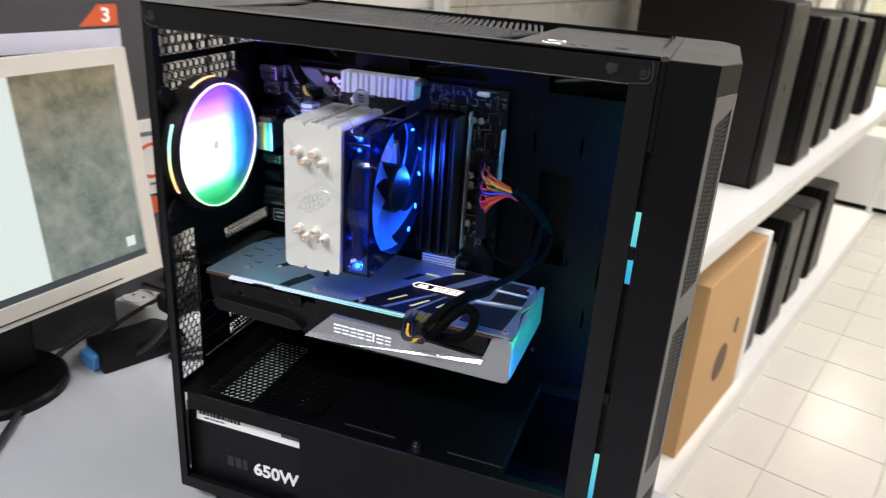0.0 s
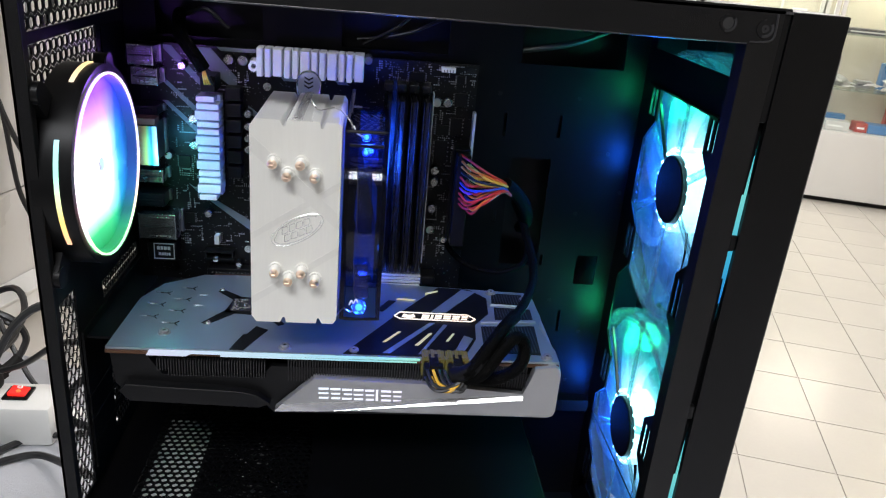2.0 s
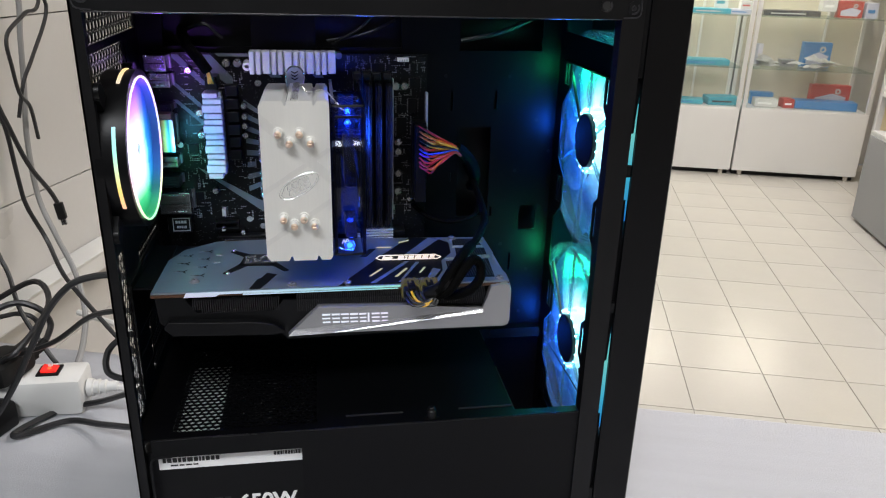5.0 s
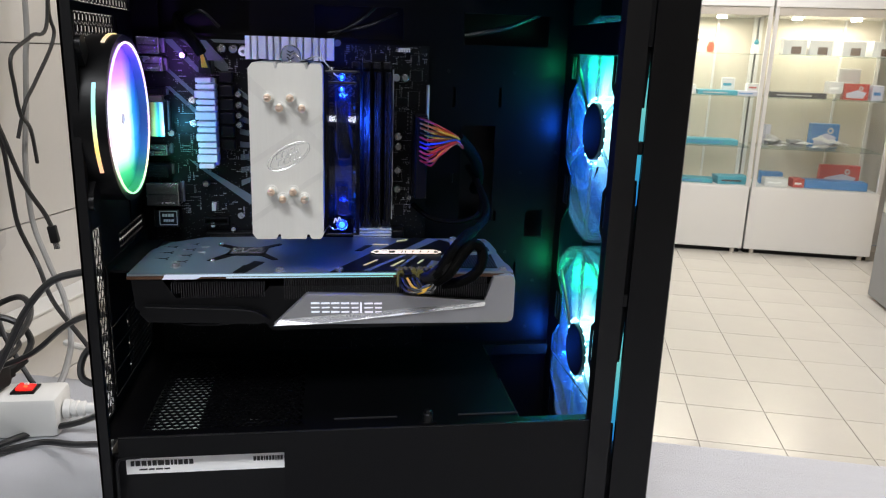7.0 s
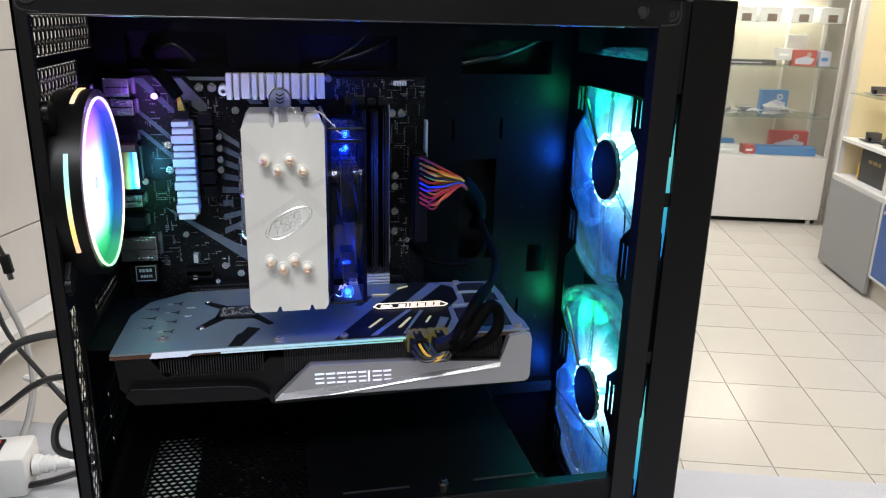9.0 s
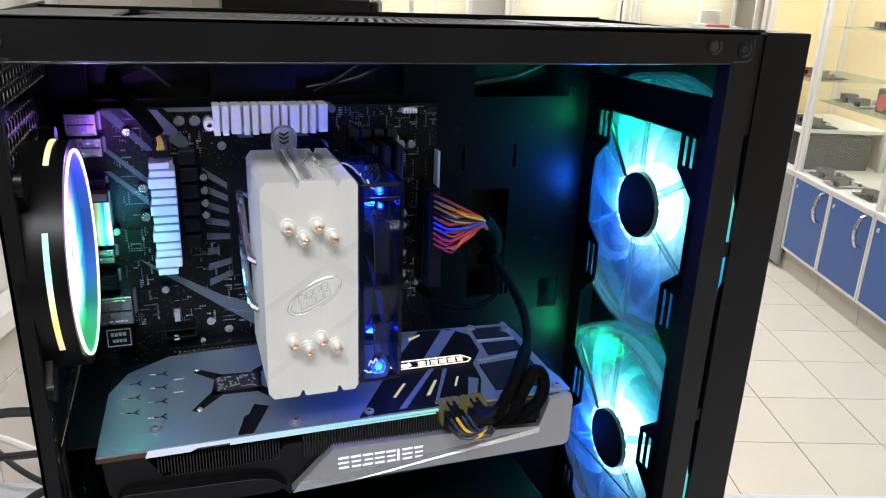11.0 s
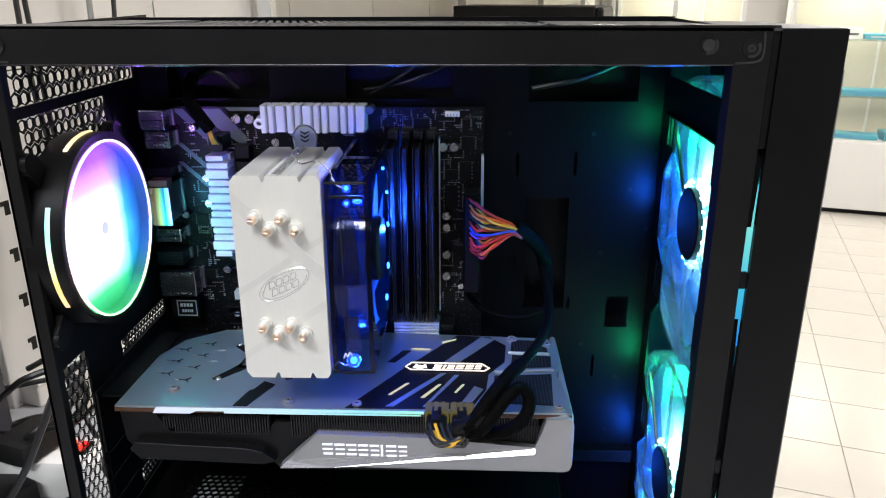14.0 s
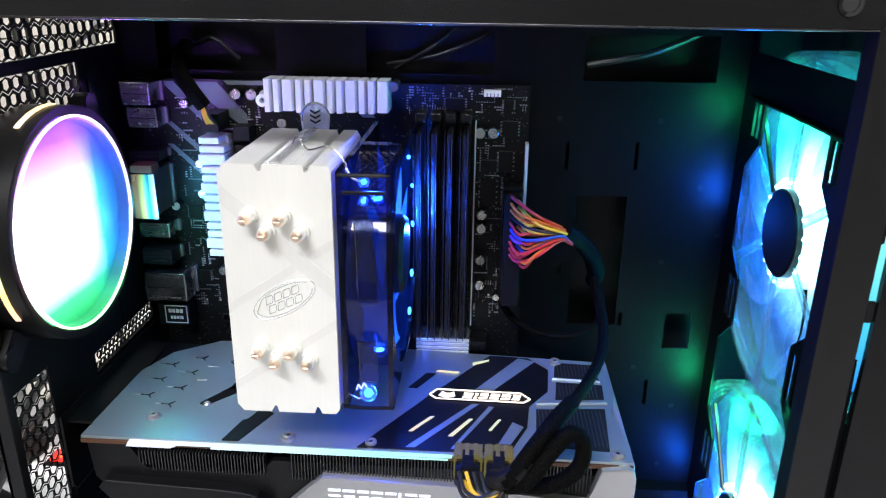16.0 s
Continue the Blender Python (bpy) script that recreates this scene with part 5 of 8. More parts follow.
part("mount_hole", disc(B(), (0.2565, 0, 0.4205), "y", 0.0034, MY - 0.0006, MY, 18), RUBBER, board, "dark mounting hole", smooth=True)
# main power socket
part("main_power_socket", box(B(), 0.2475, 0.2600, 0.150, MY, 0.290, 0.366, 0.0008), PLASTIC, board)
part("side_label", box(B(), 0.2603, 0.2622, 0.158, MY, 0.335, 0.392), WHITE_PRINT, board, "pale socket edge")
# processor power plug with yellow leads
part("processor_plug", box(B(), 0.062, 0.0725, 0.146, MY, 0.397, 0.4085, 0.0008), PLASTIC, board)

cpu_lead = thing("processor_power_cable", (0.066, 0.15, 0.41), "black braided cable with yellow leads at its plug", "cable")
part("sleeve", tube(B(), [(0.066, 0.142, 0.414), (0.060, 0.140, 0.424), (0.050, 0.150, 0.434), (0.042, 0.176, 0.441), (0.04, 0.19, 0.445)], 0.0048, 10), BRAID, cpu_lead, smooth=True)
for k in range(4):
    part("lead", tube(B(), [(0.0655 + k * 0.0018, 0.146, 0.403), (0.0665 + k * 0.0012, 0.139, 0.4085), (0.0655 + k * 0.0006, 0.140, 0.415)], 0.0010, 6), WIRES[2 if k < 3 else 6], cpu_lead, "yellow lead" if k < 3 else "black lead", smooth=True)

main = thing("main_power_cable", (0.254, 0.15, 0.29), "main power cable with many coloured leads", "cable")
part("plug", box(B(), 0.2485, 0.259, 0.138, 0.1500, 0.2915, 0.3645, 0.0008), PLASTIC, main)
order = [0, 1, 1, 2, 1, 2, 6, 2, 0, 1, 3, 0, 4, 1, 0, 3, 0, 1, 0, 0]
rng = random.Random(3)
for i in range(20):
    f = i / 19
    z = 0.3640 - 0.039 * f
    tz, ty = 0.3515 - 0.007 * f, 0.117 + 0.004 * math.sin(i * 1.7)
    part("lead", tube(B(), [(0.2515 + 0.004 * (i % 2), 0.142, z), (0.257 + 0.004 * (i % 2), 0.127 - 0.004 * (i % 3), z - 0.0006), (0.268, ty + 0.001, z * 0.55 + tz * 0.45), (0.281, ty + 0.002, tz), (0.289, ty + 0.010, tz - 0.005)], 0.00095, 6, 4), WIRES[order[i]], main, smooth=True)
part("sleeve", tube(B(), [(0.2835, 0.121, 0.3495), (0.292, 0.129, 0.342), (0.304, 0.141, 0.327), (0.311, 0.160, 0.308), (0.313, 0.188, 0.292)], 0.0052, 12), BRAID, main, "black braided sleeve", smooth=True)

loop = thing("loose_black_cable", (0.28, 0.15, 0.27), "thin black cable looped beside the board", "cable")
part("cord", tube(B(), [(0.312, 0.185, 0.300), (0.316, 0.165, 0.288), (0.310, 0.150, 0.274), (0.290, 0.146, 0.268), (0.268, 0.152, 0.2695), (0.256, 0.158, 0.276), (0.25, 0.1645, 0.281)], 0.0024, 8), BRAID, loop, smooth=True)

# ---- processor cooler ----
cool = thing("processor_cooler", (0.143, 0.09, 0.347), "silver tower cooler with copper pipes and a clear blue lit fan", "cpu cooler")
X0, X1, Z0, Z1 = 0.1165, 0.1680, 0.2840, 0.4105
zig = [(X0, Z0 + 0.004), (X0 + 0.003, Z0), (0.1335, Z0), (0.1352, Z0 + 0.0035), (0.1364, Z0 + 0.0035), (0.1372, Z0), (0.1553, Z0), (0.1562, Z0 + 0.0035), (0.1574, Z0 + 0.0035), (0.159, Z0), (X1 - 0.002, Z0), (X1, Z0 + 0.003)]
top = [(x, Z0 + Z1 - z) for x, z in reversed(zig)]
outline = zig + top
lid = part("top_plate", prism(B(), outline, "y", 0.0178, 0.0190), ALU, cool, "brushed aluminium end fin")
# slanted bands a shade off the plate's colour stand for soft reflections
for poly in ([(X0 + 0.0002, 0.392), (X1 - 0.0002, 0.346), (X1 - 0.0002, 0.356), (X0 + 0.0002, 0.402)], [(X0 + 0.0002, 0.338), (X1 - 0.0002, 0.372), (X1 - 0.0002, 0.3765), (X0 + 0.0002, 0.3425)], [(X0 + 0.0002, 0.296), (X1 - 0.0002, 0.331), (X1 - 0.0002, 0.336), (X0 + 0.0002, 0.301)]):
    part("sheen_band", prism(B(), poly, "y", 0.01765 - 0.0001 * poly[0][1], 0.0180), SHEEN_BAND, lid)
for i in range(46):
    y = 0.0205 + i * 0.00172
    part("fin", prism(B(), [(x * 0.996 + 0.0006, z) for x, z in outline], "y", y, y + 0.0005), FIN, cool)
bm = B()
box(bm, 0.1368, 0.1388, 0.019, 0.099, Z1 - 0.0012, Z1 - 0.0002)
box(bm, 0.1500, 0.1512, 0.019, 0.099, Z1 - 0.0012, Z1 - 0.0002)
part("fin_ridge", bm, SILVER_HI, cool)
bm = B()
for i in range(46):
    y = 0.0200 + i * 0.00172
    s0 = 0.0005 if i % 2 else -0.0005
    prism(bm, [(0.1405 + s0, Z1 - 0.001), (0.1405 + s0, Z1 + 0.0006), (0.1428 + s0, Z1 + 0.0011), (0.1450 + s0, Z1 + 0.0006), (0.1450 + s0, Z1 - 0.001)], "y", y, y + 0.0012)
part("fin_lock", bm, SILVER_HI, cool, "serrated row of folded fin tabs")
# embossed oval mark on the end fin
bm = B()
for ra, rb in ((0.0150, 0.0082), (0.0136, 0.0070)):
    mk = []
    for i in range(41):
        t = 2 * math.pi * i / 40
        x, z = ra * math.cos(t), rb * math.sin(t)
        mk.append((0.1436 + x, 0.0177, 0.3455 + z + x * 0.46))
    tube(bm, mk if ra > 0.014 else mk[4:17] + mk[21:], 0.00026, 5, 1)
for row in range(2):
    for k in range(4):
        x0, z0 = -0.0088 + k * 0.0042 + row * 0.0014, 0.0008 - row * 0.0052
        corners = [(x0, z0), (x0 + 0.0030, z0), (x0 + 0.0034, z0 + 0.0012), (x0 + 0.0034, z0 + 0.0028), (x0 + 0.0030, z0 + 0.0040), (x0, z0 + 0.0040), (x0, z0)]
        tube(bm, [(0.1436 + a, 0.0177, 0.3455 + b + a * 0.46) for a, b in corners], 0.00022, 5, 1)
part("embossed_mark", bm, SILVER_HI, lid, "raised oval mark")
for x, z in ((0.1300, 0.3870), (0.1380, 0.3800), (0.1455, 0.3870), (0.1535, 0.3800), (0.1310, 0.3205), (0.1390, 0.3152), (0.1465, 0.3205), (0.1545, 0.3150)):
    p = part("heat_pipe", lathe(B(), (x, 0, z), "y", [(0.003, 0.150), (0.003, 0.0108), (0.0028, 0.0096), (0.0023, 0.0090)], 16), ALU, cool, "nickel plated pipe with a pinched copper end", smooth=True)
    bm = lathe(B(), (x, 0, z), "y", [(0.0029, 0.0106), (0.0027, 0.0088), (0.0021, 0.0074), (0.0017, 0.0068), (0, 0.0066)], 16)
    box(bm, x - 0.0015, x + 0.0015, 0.0056, 0.0072, z - 0.0006, z + 0.0006, 0.0003)
    part("pipe_end", bm, COPPER, p, "pinched copper end", smooth=True)
    part("collar", ring(B(), (x, 0, z), "y", 0.0029, 0.0040, 0.0158, 0.0180, 18), ALU, p, smooth=True)
part("base_block", box(B(), 0.122, 0.163, 0.146, MY - 0.002, 0.325, 0.368, 0.001), FIN, cool)
part("socket_frame", sheet(B(), "y", 0.108, 0.176, 0.308, 0.385, MY - 0.010, MY - 0.0004, [(0.121, 0.164, 0.324, 0.369)]), PLASTIC, cool)
bm = B()
for s in (0, 1):
    z0 = 0.322 + s * 0.03
    tube(bm, [(0.1175, 0.06, z0), (0.1135, 0.065, z0 + 0.002), (0.1125, 0.08, z0 + 0.008), (0.1125, 0.10, z0 + 0.022), (0.114, 0.13, z0 + 0.024), (0.119, 0.145, z0 + 0.018)], 0.0024, 8)
part("mount_clip", bm, STEEL, cool, smooth=True)
tongue = [(0.1350, 0.402), (0.1335, 0.4145), (0.1350, 0.4195), (0.1385, 0.4225), (0.1440, 0.4225), (0.1475, 0.4195), (0.1490, 0.4145), (0.1475, 0.402)]
tg = part("clip_tongue", prism(B(), tongue, "y", 0.1090, 0.1100), TONGUE, cool, "clear clip tongue")
part("clip_lever", tube(B(), [(x, 0.1088, z) for x, z in tongue], 0.0006, 6), STEEL, cool, smooth=True)
for k in range(3):
    z = 0.4195 - 0.0027 * k
    part("chevron", prism(B(), [(0.1383, z), (0.1412, z - 0.0016), (0.1441, z), (0.1441, z - 0.0010), (0.1412, z - 0.0027), (0.1383, z - 0.0010)], "y", 0.1084, 0.1091), PLASTIC, tg, "dark moulded chevron")
part("clip_wire", tube(B(), [(0.1425, 0.050, 0.4115), (0.1475, 0.044, 0.4175), (0.153, 0.040, 0.4125), (0.164, 0.034, 0.4155), (0.172, 0.030, 0.4095), (0.1735, 0.024, 0.4065)], 0.0005, 6), STEEL, cool, smooth=True)
part("clip_wire", tube(B(), [(0.168, 0.024, 0.287), (0.172, 0.023, 0.2925), (0.1765, 0.0245, 0.2895), (0.182, 0.025, 0.296)], 0.0005, 6), STEEL, cool, smooth=True)
# clear fan with blue diodes
fy, fz = 0.0805, 0.347
fan_c = (0.0, fy, fz)
bm = ring(B(), fan_c, "x", 0.0585, 0.0605, 0.170, 0.1945, 56)
cf = part("fan_frame", bm, SMOKE, cool, "clear tinted plastic frame", smooth=True)
for x0 in (0.1695, 0.1920):
    bm = B()
    for k in range(32):
        t0, t1 = radians(k * 11.25), radians((k + 1) * 11.25)
        def edge(t):
            c0, s0 = math.cos(t), math.sin(t)
            m = 0.0605 / max(abs(c0), abs(s0))
            return (fy + m * c0, fz + m * s0)
        prism(bm, [(fy + 0.0586 * math.cos(t0), fz + 0.0586 * math.sin(t0)), edge(t0), edge(t1), (fy + 0.0586 * math.cos(t1), fz + 0.0586 * math.sin(t1))], "x", x0, x0 + 0.0026)
    part("fan_flange", bm, SMOKE, cf)
part("fan_motor", disc(B(), fan_c, "x", 0.0215, 0.172, 0.1945, 32, 0.002), PLASTIC, cf, smooth=True)
for k in range(7):
    bm = B()
    rows = []
    for i in range(8):
        r = 0.0205 + 0.0370 * i / 7
        t0 = 2 * math.pi * k / 7 + 0.28 + 0.55 * (i / 7) ** 1.3
        half = 0.40 + 0.08 * (i / 7)
        row = [bm.verts.new((0.1830 + 0.013 * (j / 6 - 0.5), fy + r * math.cos(t0 + 2 * half * (j / 6 - 0.5)), fz + r * math.sin(t0 + 2 * half * (j / 6 - 0.5)))) for j in range(7)]
        rows.append(row)
    for p, q in zip(rows, rows[1:]):
        for j in range(6):
            bm.faces.new((p[j], p[j + 1], q[j + 1], q[j]))
    bmesh.ops.solidify(bm, geom=bm.faces[:], thickness=0.0012)
    part("fan_blade", bm, BLUE_BLADE, cf, smooth=True)
def diode(centre, axis, r):
    core = part("diode", lathe(B(), centre, axis, [(0, -r), (r * 0.7, -r * 0.7), (r, 0), (r * 0.7, r * 0.7), (0, r)], 14), LED_BLUE, cf, "bright blue diode", smooth=True)
    k = r * 1.9
    # faintly glowing shell added to paint the diode's halo
    part("lens", lathe(B(), centre, axis, [(0, -k), (k * 0.7, -k * 0.7), (k, 0), (k * 0.7, k * 0.7), (0, k)], 18), BLUE_HALO, core, "clear shell painting the diode's blue halo", smooth=True)


for y, z, r in ((0.0245, 0.4020, 0.0015), (0.0225, 0.3935, 0.0012), (0.0235, 0.2935, 0.0024)):
    diode((0.1815, y, z), "z", r)
for a, rr in ((62, 0.054), (30, 0.052), (2, 0.047), (-34, 0.050), (-60, 0.054)):
    t = radians(a)
    bm = B()
    lathe(bm, (0, 0, 0), "z", [(0, -0.0026), (0.0008, -0.0018), (0.0011, 0), (0.0008, 0.0018), (0, 0.0026)], 12)
    tilted(bm, Matrix.Translation((0.1932, fy + rr * math.cos(t), fz + rr * math.sin(t))) @ Matrix.Rotation(t + 0.5, 4, "X"))
    part("diode", bm, LED_BLUE, cf, "bright blue diode", smooth=True)
for z in (0.406, 0.287):
    part("fan_rail", tube(B(), [(0.170, 0.021, z), (0.178, 0.0200, z), (0.194, 0.021, z)], 0.0010, 8, 2), PLASTIC, cf, smooth=True)
for z0, z1 in ((0.3440, 0.3850), (0.3020, 0.3230)):
    post = part("fan_strut", prism(B(), [(0.1772, z1), (0.1858, z1), (0.1872, z0), (0.1786, z0)], "y", 0.0205, 0.0222), PILLAR, cf, "clear pillar between the flanges")
    part("strut_edge", tube(B(), [(0.1773, 0.0203, z1), (0.1780, 0.0203, (z0 + z1) / 2), (0.1787, 0.0203, z0), (0.1871, 0.0203, z0)], 0.00025, 6, 2), GREY_EDGE, post, "moulded edge", smooth=True)
part("fan_rail", box(B(), 0.1722, 0.1918, 0.0188, 0.0206, 0.3972, 0.3990, 0.0004), PLASTIC, cf, "dark cross rail")
part("diode_lead", tube(B(), [(0.1755, 0.0235, 0.2950), (0.1768, 0.0225, 0.2985), (0.1780, 0.0230, 0.2962), (0.1795, 0.0225, 0.2995), (0.1810, 0.0232, 0.2965)], 0.0005, 6), LABEL, cf, "fine pale lead", smooth=True)
part("diode_lead", tube(B(), [(0.1742, 0.0225, 0.4085), (0.1760, 0.0235, 0.4045), (0.1780, 0.0240, 0.4030), (0.1805, 0.0240, 0.4022)], 0.0005, 6), LABEL, cf, "fine pale lead", smooth=True)

# ---- graphics card ----
gpu = thing("graphics_card", (0.05, 0.09, 0.205), "long graphics card with grey backplate, silver trim and lit edge", "graphics card")
GZ = 0.2530
plate = [(0.0215, 0.034), (0.318, 0.0325), (0.3185, 0.048), (0.3135, 0.082), (0.318, 0.098), (0.3175, 0.128), (0.312, 0.140), (0.120, 0.152), (0.060, 0.149), (0.034, 0.130), (0.0235, 0.105)]
bp = part("backplate", prism(B(), plate, "z", GZ - 0.0016, GZ), BACKPLATE, gpu)
part("board_edge", prism(B(), [(x, y - 0.0008 if y < 0.04 else y) for x, y in plate if x < 0.3182 or y < 0.05], "z", GZ - 0.0040, GZ - 0.0018), COPPER_EDGE, gpu, "brown board edge")
up = 0.0006
dark = [[(0.1725, 0.0345), (0.236, 0.0345), (0.256, 0.041), (0.264, 0.060), (0.266, 0.082), (0.278, 0.100), (0.280, 0.126), (0.268, 0.1405), (0.243, 0.1425), (0.206, 0.088)],
        [(0.0990, 0.0352), (0.1080, 0.0350), (0.1135, 0.0480), (0.1200, 0.0630), (0.1115, 0.0675), (0.1070, 0.0560), (0.1045, 0.0550)], [(0.1935, 0.098), (0.199, 0.098), (0.209, 0.116), (0.203, 0.116)]]
for poly in dark:
    part("dark_inlay", prism(B(), poly, "z", GZ, GZ + up), PLASTIC, bp, "black inlay")
for poly in ([(0.1985, 0.0365), (0.2035, 0.0365), (0.2365, 0.0815), (0.2325, 0.0815)], [(0.2225, 0.0365), (0.2245, 0.0365), (0.2455, 0.0790), (0.2425, 0.0795)], [(0.2345, 0.0985), (0.2455, 0.0985), (0.2720, 0.1360), (0.2615, 0.1395)], [(0.2480, 0.0430), (0.2545, 0.0430), (0.2620, 0.0600), (0.2560, 0.0640)]):
    part("grey_stripe", prism(B(), poly, "z", GZ + up, GZ + up + 0.0003), BACKPLATE, bp, "grey slanted stripe")
# star shaped cut with a chip behind
bm = B()
for poly in ([(0.086, 0.086), (0.118, 0.084), (0.120, 0.110), (0.090, 0.112)], [(0.074, 0.070), (0.078, 0.068), (0.094, 0.086), (0.088, 0.092)], [(0.078, 0.124), (0.076, 0.120), (0.090, 0.106), (0.094, 0.112)], [(0.118, 0.108), (0.130, 0.120), (0.128, 0.124), (0.114, 0.112)], [(0.114, 0.086), (0.126, 0.070), (0.130, 0.072), (0.119, 0.090)]):
    prism(bm, poly, "z", GZ, GZ + up)
part("star_cut", bm, PLASTIC, bp, "dark star shaped cut")
part("chip_window", box(B(), 0.0895, 0.1170, 0.0885, 0.1085, GZ + up, GZ + up + 0.0003), GREY_EDGE, bp, "grey circuit seen in the cut")
bm = B()
rng = random.Random(5)
for i in range(60):
    x, y = rng.uniform(0.0905, 0.1145), rng.uniform(0.0895, 0.1065)
    box(bm, x, x + 0.0013, y, y + 0.0007, GZ + up, GZ + up + 0.0009)
part("chip_parts", bm, SILVER_HI, bp)
for x, y in [(0.0405, 0.114 - 0.0185 * k) for k in range(3)] + [(0.0565, 0.1235 - 0.0185 * k) for k in range(4)]:
    bm = B()
    for t, far in ((180, 0.0050), (52, 0.0040), (-52, 0.0040)):
        a = radians(t)
        d, s = Vector((math.cos(a), math.sin(a))), Vector((-math.sin(a), math.cos(a))) * (0.00030 if t == 180 else 0.00055)
        prism(bm, [(x - s.x, y - s.y), (x + d.x * far - s.x * 0.4, y + d.y * far - s.y * 0.4), (x + d.x * far + s.x * 0.4, y + d.y * far + s.y * 0.4), (x + s.x, y + s.y)], "z", GZ, GZ + 0.0004)
    mark = part("vent_mark", bm, PLASTIC, bp, "black three pointed vent")
    # silver line painted where the cut's edge catches light
    part("vent_edge", box(B(), x - 0.0085, x - 0.0028, y + 0.0003, y + 0.0006, GZ, GZ + 0.0005), SILVER_HI, mark, "silver line painted as a lit cut edge")
# two more painted silver lines for lit cut edges
for x, y in ((0.0665, 0.113), (0.0660, 0.096)):
    part("vent_slit", box(B(), x - 0.0030, x + 0.0030, y, y + 0.0004, GZ, GZ + 0.0005), SILVER_HI, bp, "silver line painted as a lit cut edge")
for x, y in ((0.053, 0.055), (0.134, 0.041), (0.1795, 0.0385), (0.3105, 0.038), (0.311, 0.128), (0.285, 0.137)):
    seat = part("plate_screw", lathe(B(), (x, y, 0), "z", [(0.0044, GZ - 0.0002), (0.0042, GZ + 0.0005), (0.0031, GZ + 0.0006), (0.0031, GZ + 0.0020), (0.0026, GZ + 0.0024), (0.0013, GZ + 0.0022), (0.0011, GZ + 0.0012), (0, GZ + 0.0012)], 20), TINNED, bp, "dark steel screw", smooth=True)
    part("screw_socket", disc(B(), (x, y, 0), "z", 0.0012, GZ + 0.0012, GZ + 0.0017, 6), RUBBER, seat)
# open frame end with fins beneath
for poly in ([(0.283, 0.1165), (0.311, 0.115), (0.3095, 0.135), (0.285, 0.1365)], [(0.282, 0.091), (0.311, 0.0935), (0.312, 0.110), (0.284, 0.1115)], [(0.268, 0.043), (0.307, 0.041), (0.310, 0.083), (0.270, 0.0795)]):
    w = part("fin_window", prism(B(), poly, "z", GZ + 0.0001, GZ + 0.0004), RUBBER, bp, "black opening over fins")
    xs, ys = [p[0] for p in poly], [p[1] for p in poly]
    bm = B()
    k = 0
    while min(xs) + 0.003 + k * 0.0022 < max(xs) - 0.003:
        x = min(xs) + 0.003 + k * 0.0022
        box(bm, x, x + 0.0006, min(ys) + 0.003, max(ys) - 0.003, GZ + 0.0004, GZ + 0.0007)
        k += 1
    part("fins_below", bm, DARKFIN, w)
for a, b in (((0.2815, 0.114), (0.311, 0.1125)), ((0.270, 0.084), (0.312, 0.088))):
    part("silver_bar", tube(B(), [(a[0], a[1], GZ + 0.0008), ((a[0] + b[0]) / 2, (a[1] + b[1]) / 2, GZ + 0.0008), (b[0], b[1], GZ + 0.0008)], 0.0013, 6, 2), BACKPLATE, bp)
for x, y in ((0.0785, 0.0700), (0.0785, 0.1225)):
    part("solder_dot", disc(B(), (x, y, 0), "z", 0.0022, GZ, GZ + 0.0014, 14, 0.0008), SILVER_HI, bp, "bright solder dot", smooth=True)
# lit badge and accents
badge = part("badge", prism(B(), [(0.206, 0.0895), (0.2105, 0.0965), (0.262, 0.0955), (0.268, 0.0885), (0.2635, 0.0835), (0.2105, 0.0845)], "z", GZ + up, GZ + 0.0012), PLASTIC, bp, "black badge with lit outline")
bm = B()
rim = [(0.2072, 0.0895), (0.2112, 0.0957), (0.2615, 0.0947), (0.2668, 0.0885), (0.2630, 0.0843), (0.2112, 0.0853), (0.2072, 0.0895)]
for a, b in zip(rim, rim[1:]):
    tube(bm, [(*a, GZ + 0.0013), (*b, GZ + 0.0013)], 0.0006, 5, 1)
prism(bm, [(0.2125, 0.0885), (0.2145, 0.0935), (0.2165, 0.0915), (0.2195, 0.0915), (0.2215, 0.0935), (0.2225, 0.0885), (0.2175, 0.0865)], "z", GZ + 0.0012, GZ + 0.0016)
x = 0.2265
for w in (0.0055, 0.0018, 0.0050, 0.0055, 0.0055, 0.0045):
    prism(bm, [(x, 0.0869), (x + w, 0.0868), (x + w + 0.0006, 0.0885), (x + 0.0006, 0.0886)], "z", GZ + 0.0012, GZ + 0.0016)
    prism(bm, [(x + 0.0009, 0.0899), (x + w + 0.0009, 0.0898), (x + w + 0.0014, 0.0926), (x + 0.0014, 0.0927)], "z", GZ + 0.0012, GZ + 0.0016)
    x += w + 0.0012
part("badge_light", bm, GPU_BADGE, badge, "glowing outline and mark")
for poly in ([(0.1985, 0.051), (0.2005, 0.051), (0.2115, 0.0665), (0.2095, 0.0665)], [(0.2205, 0.048), (0.2230, 0.048), (0.2335, 0.0655), (0.2315, 0.0655)], [(0.2425, 0.055), (0.2440, 0.055), (0.2495, 0.066), (0.2478, 0.066)], [(0.209, 0.118), (0.222, 0.1165), (0.224, 0.1185), (0.211, 0.1195)], [(0.232, 0.128), (0.242, 0.134), (0.2425, 0.136), (0.232, 0.131)]):
    part("accent_light", prism(B(), poly, "z", GZ + up, GZ + 0.0011), GPU_ACCENT, bp, "glowing slanted accent")
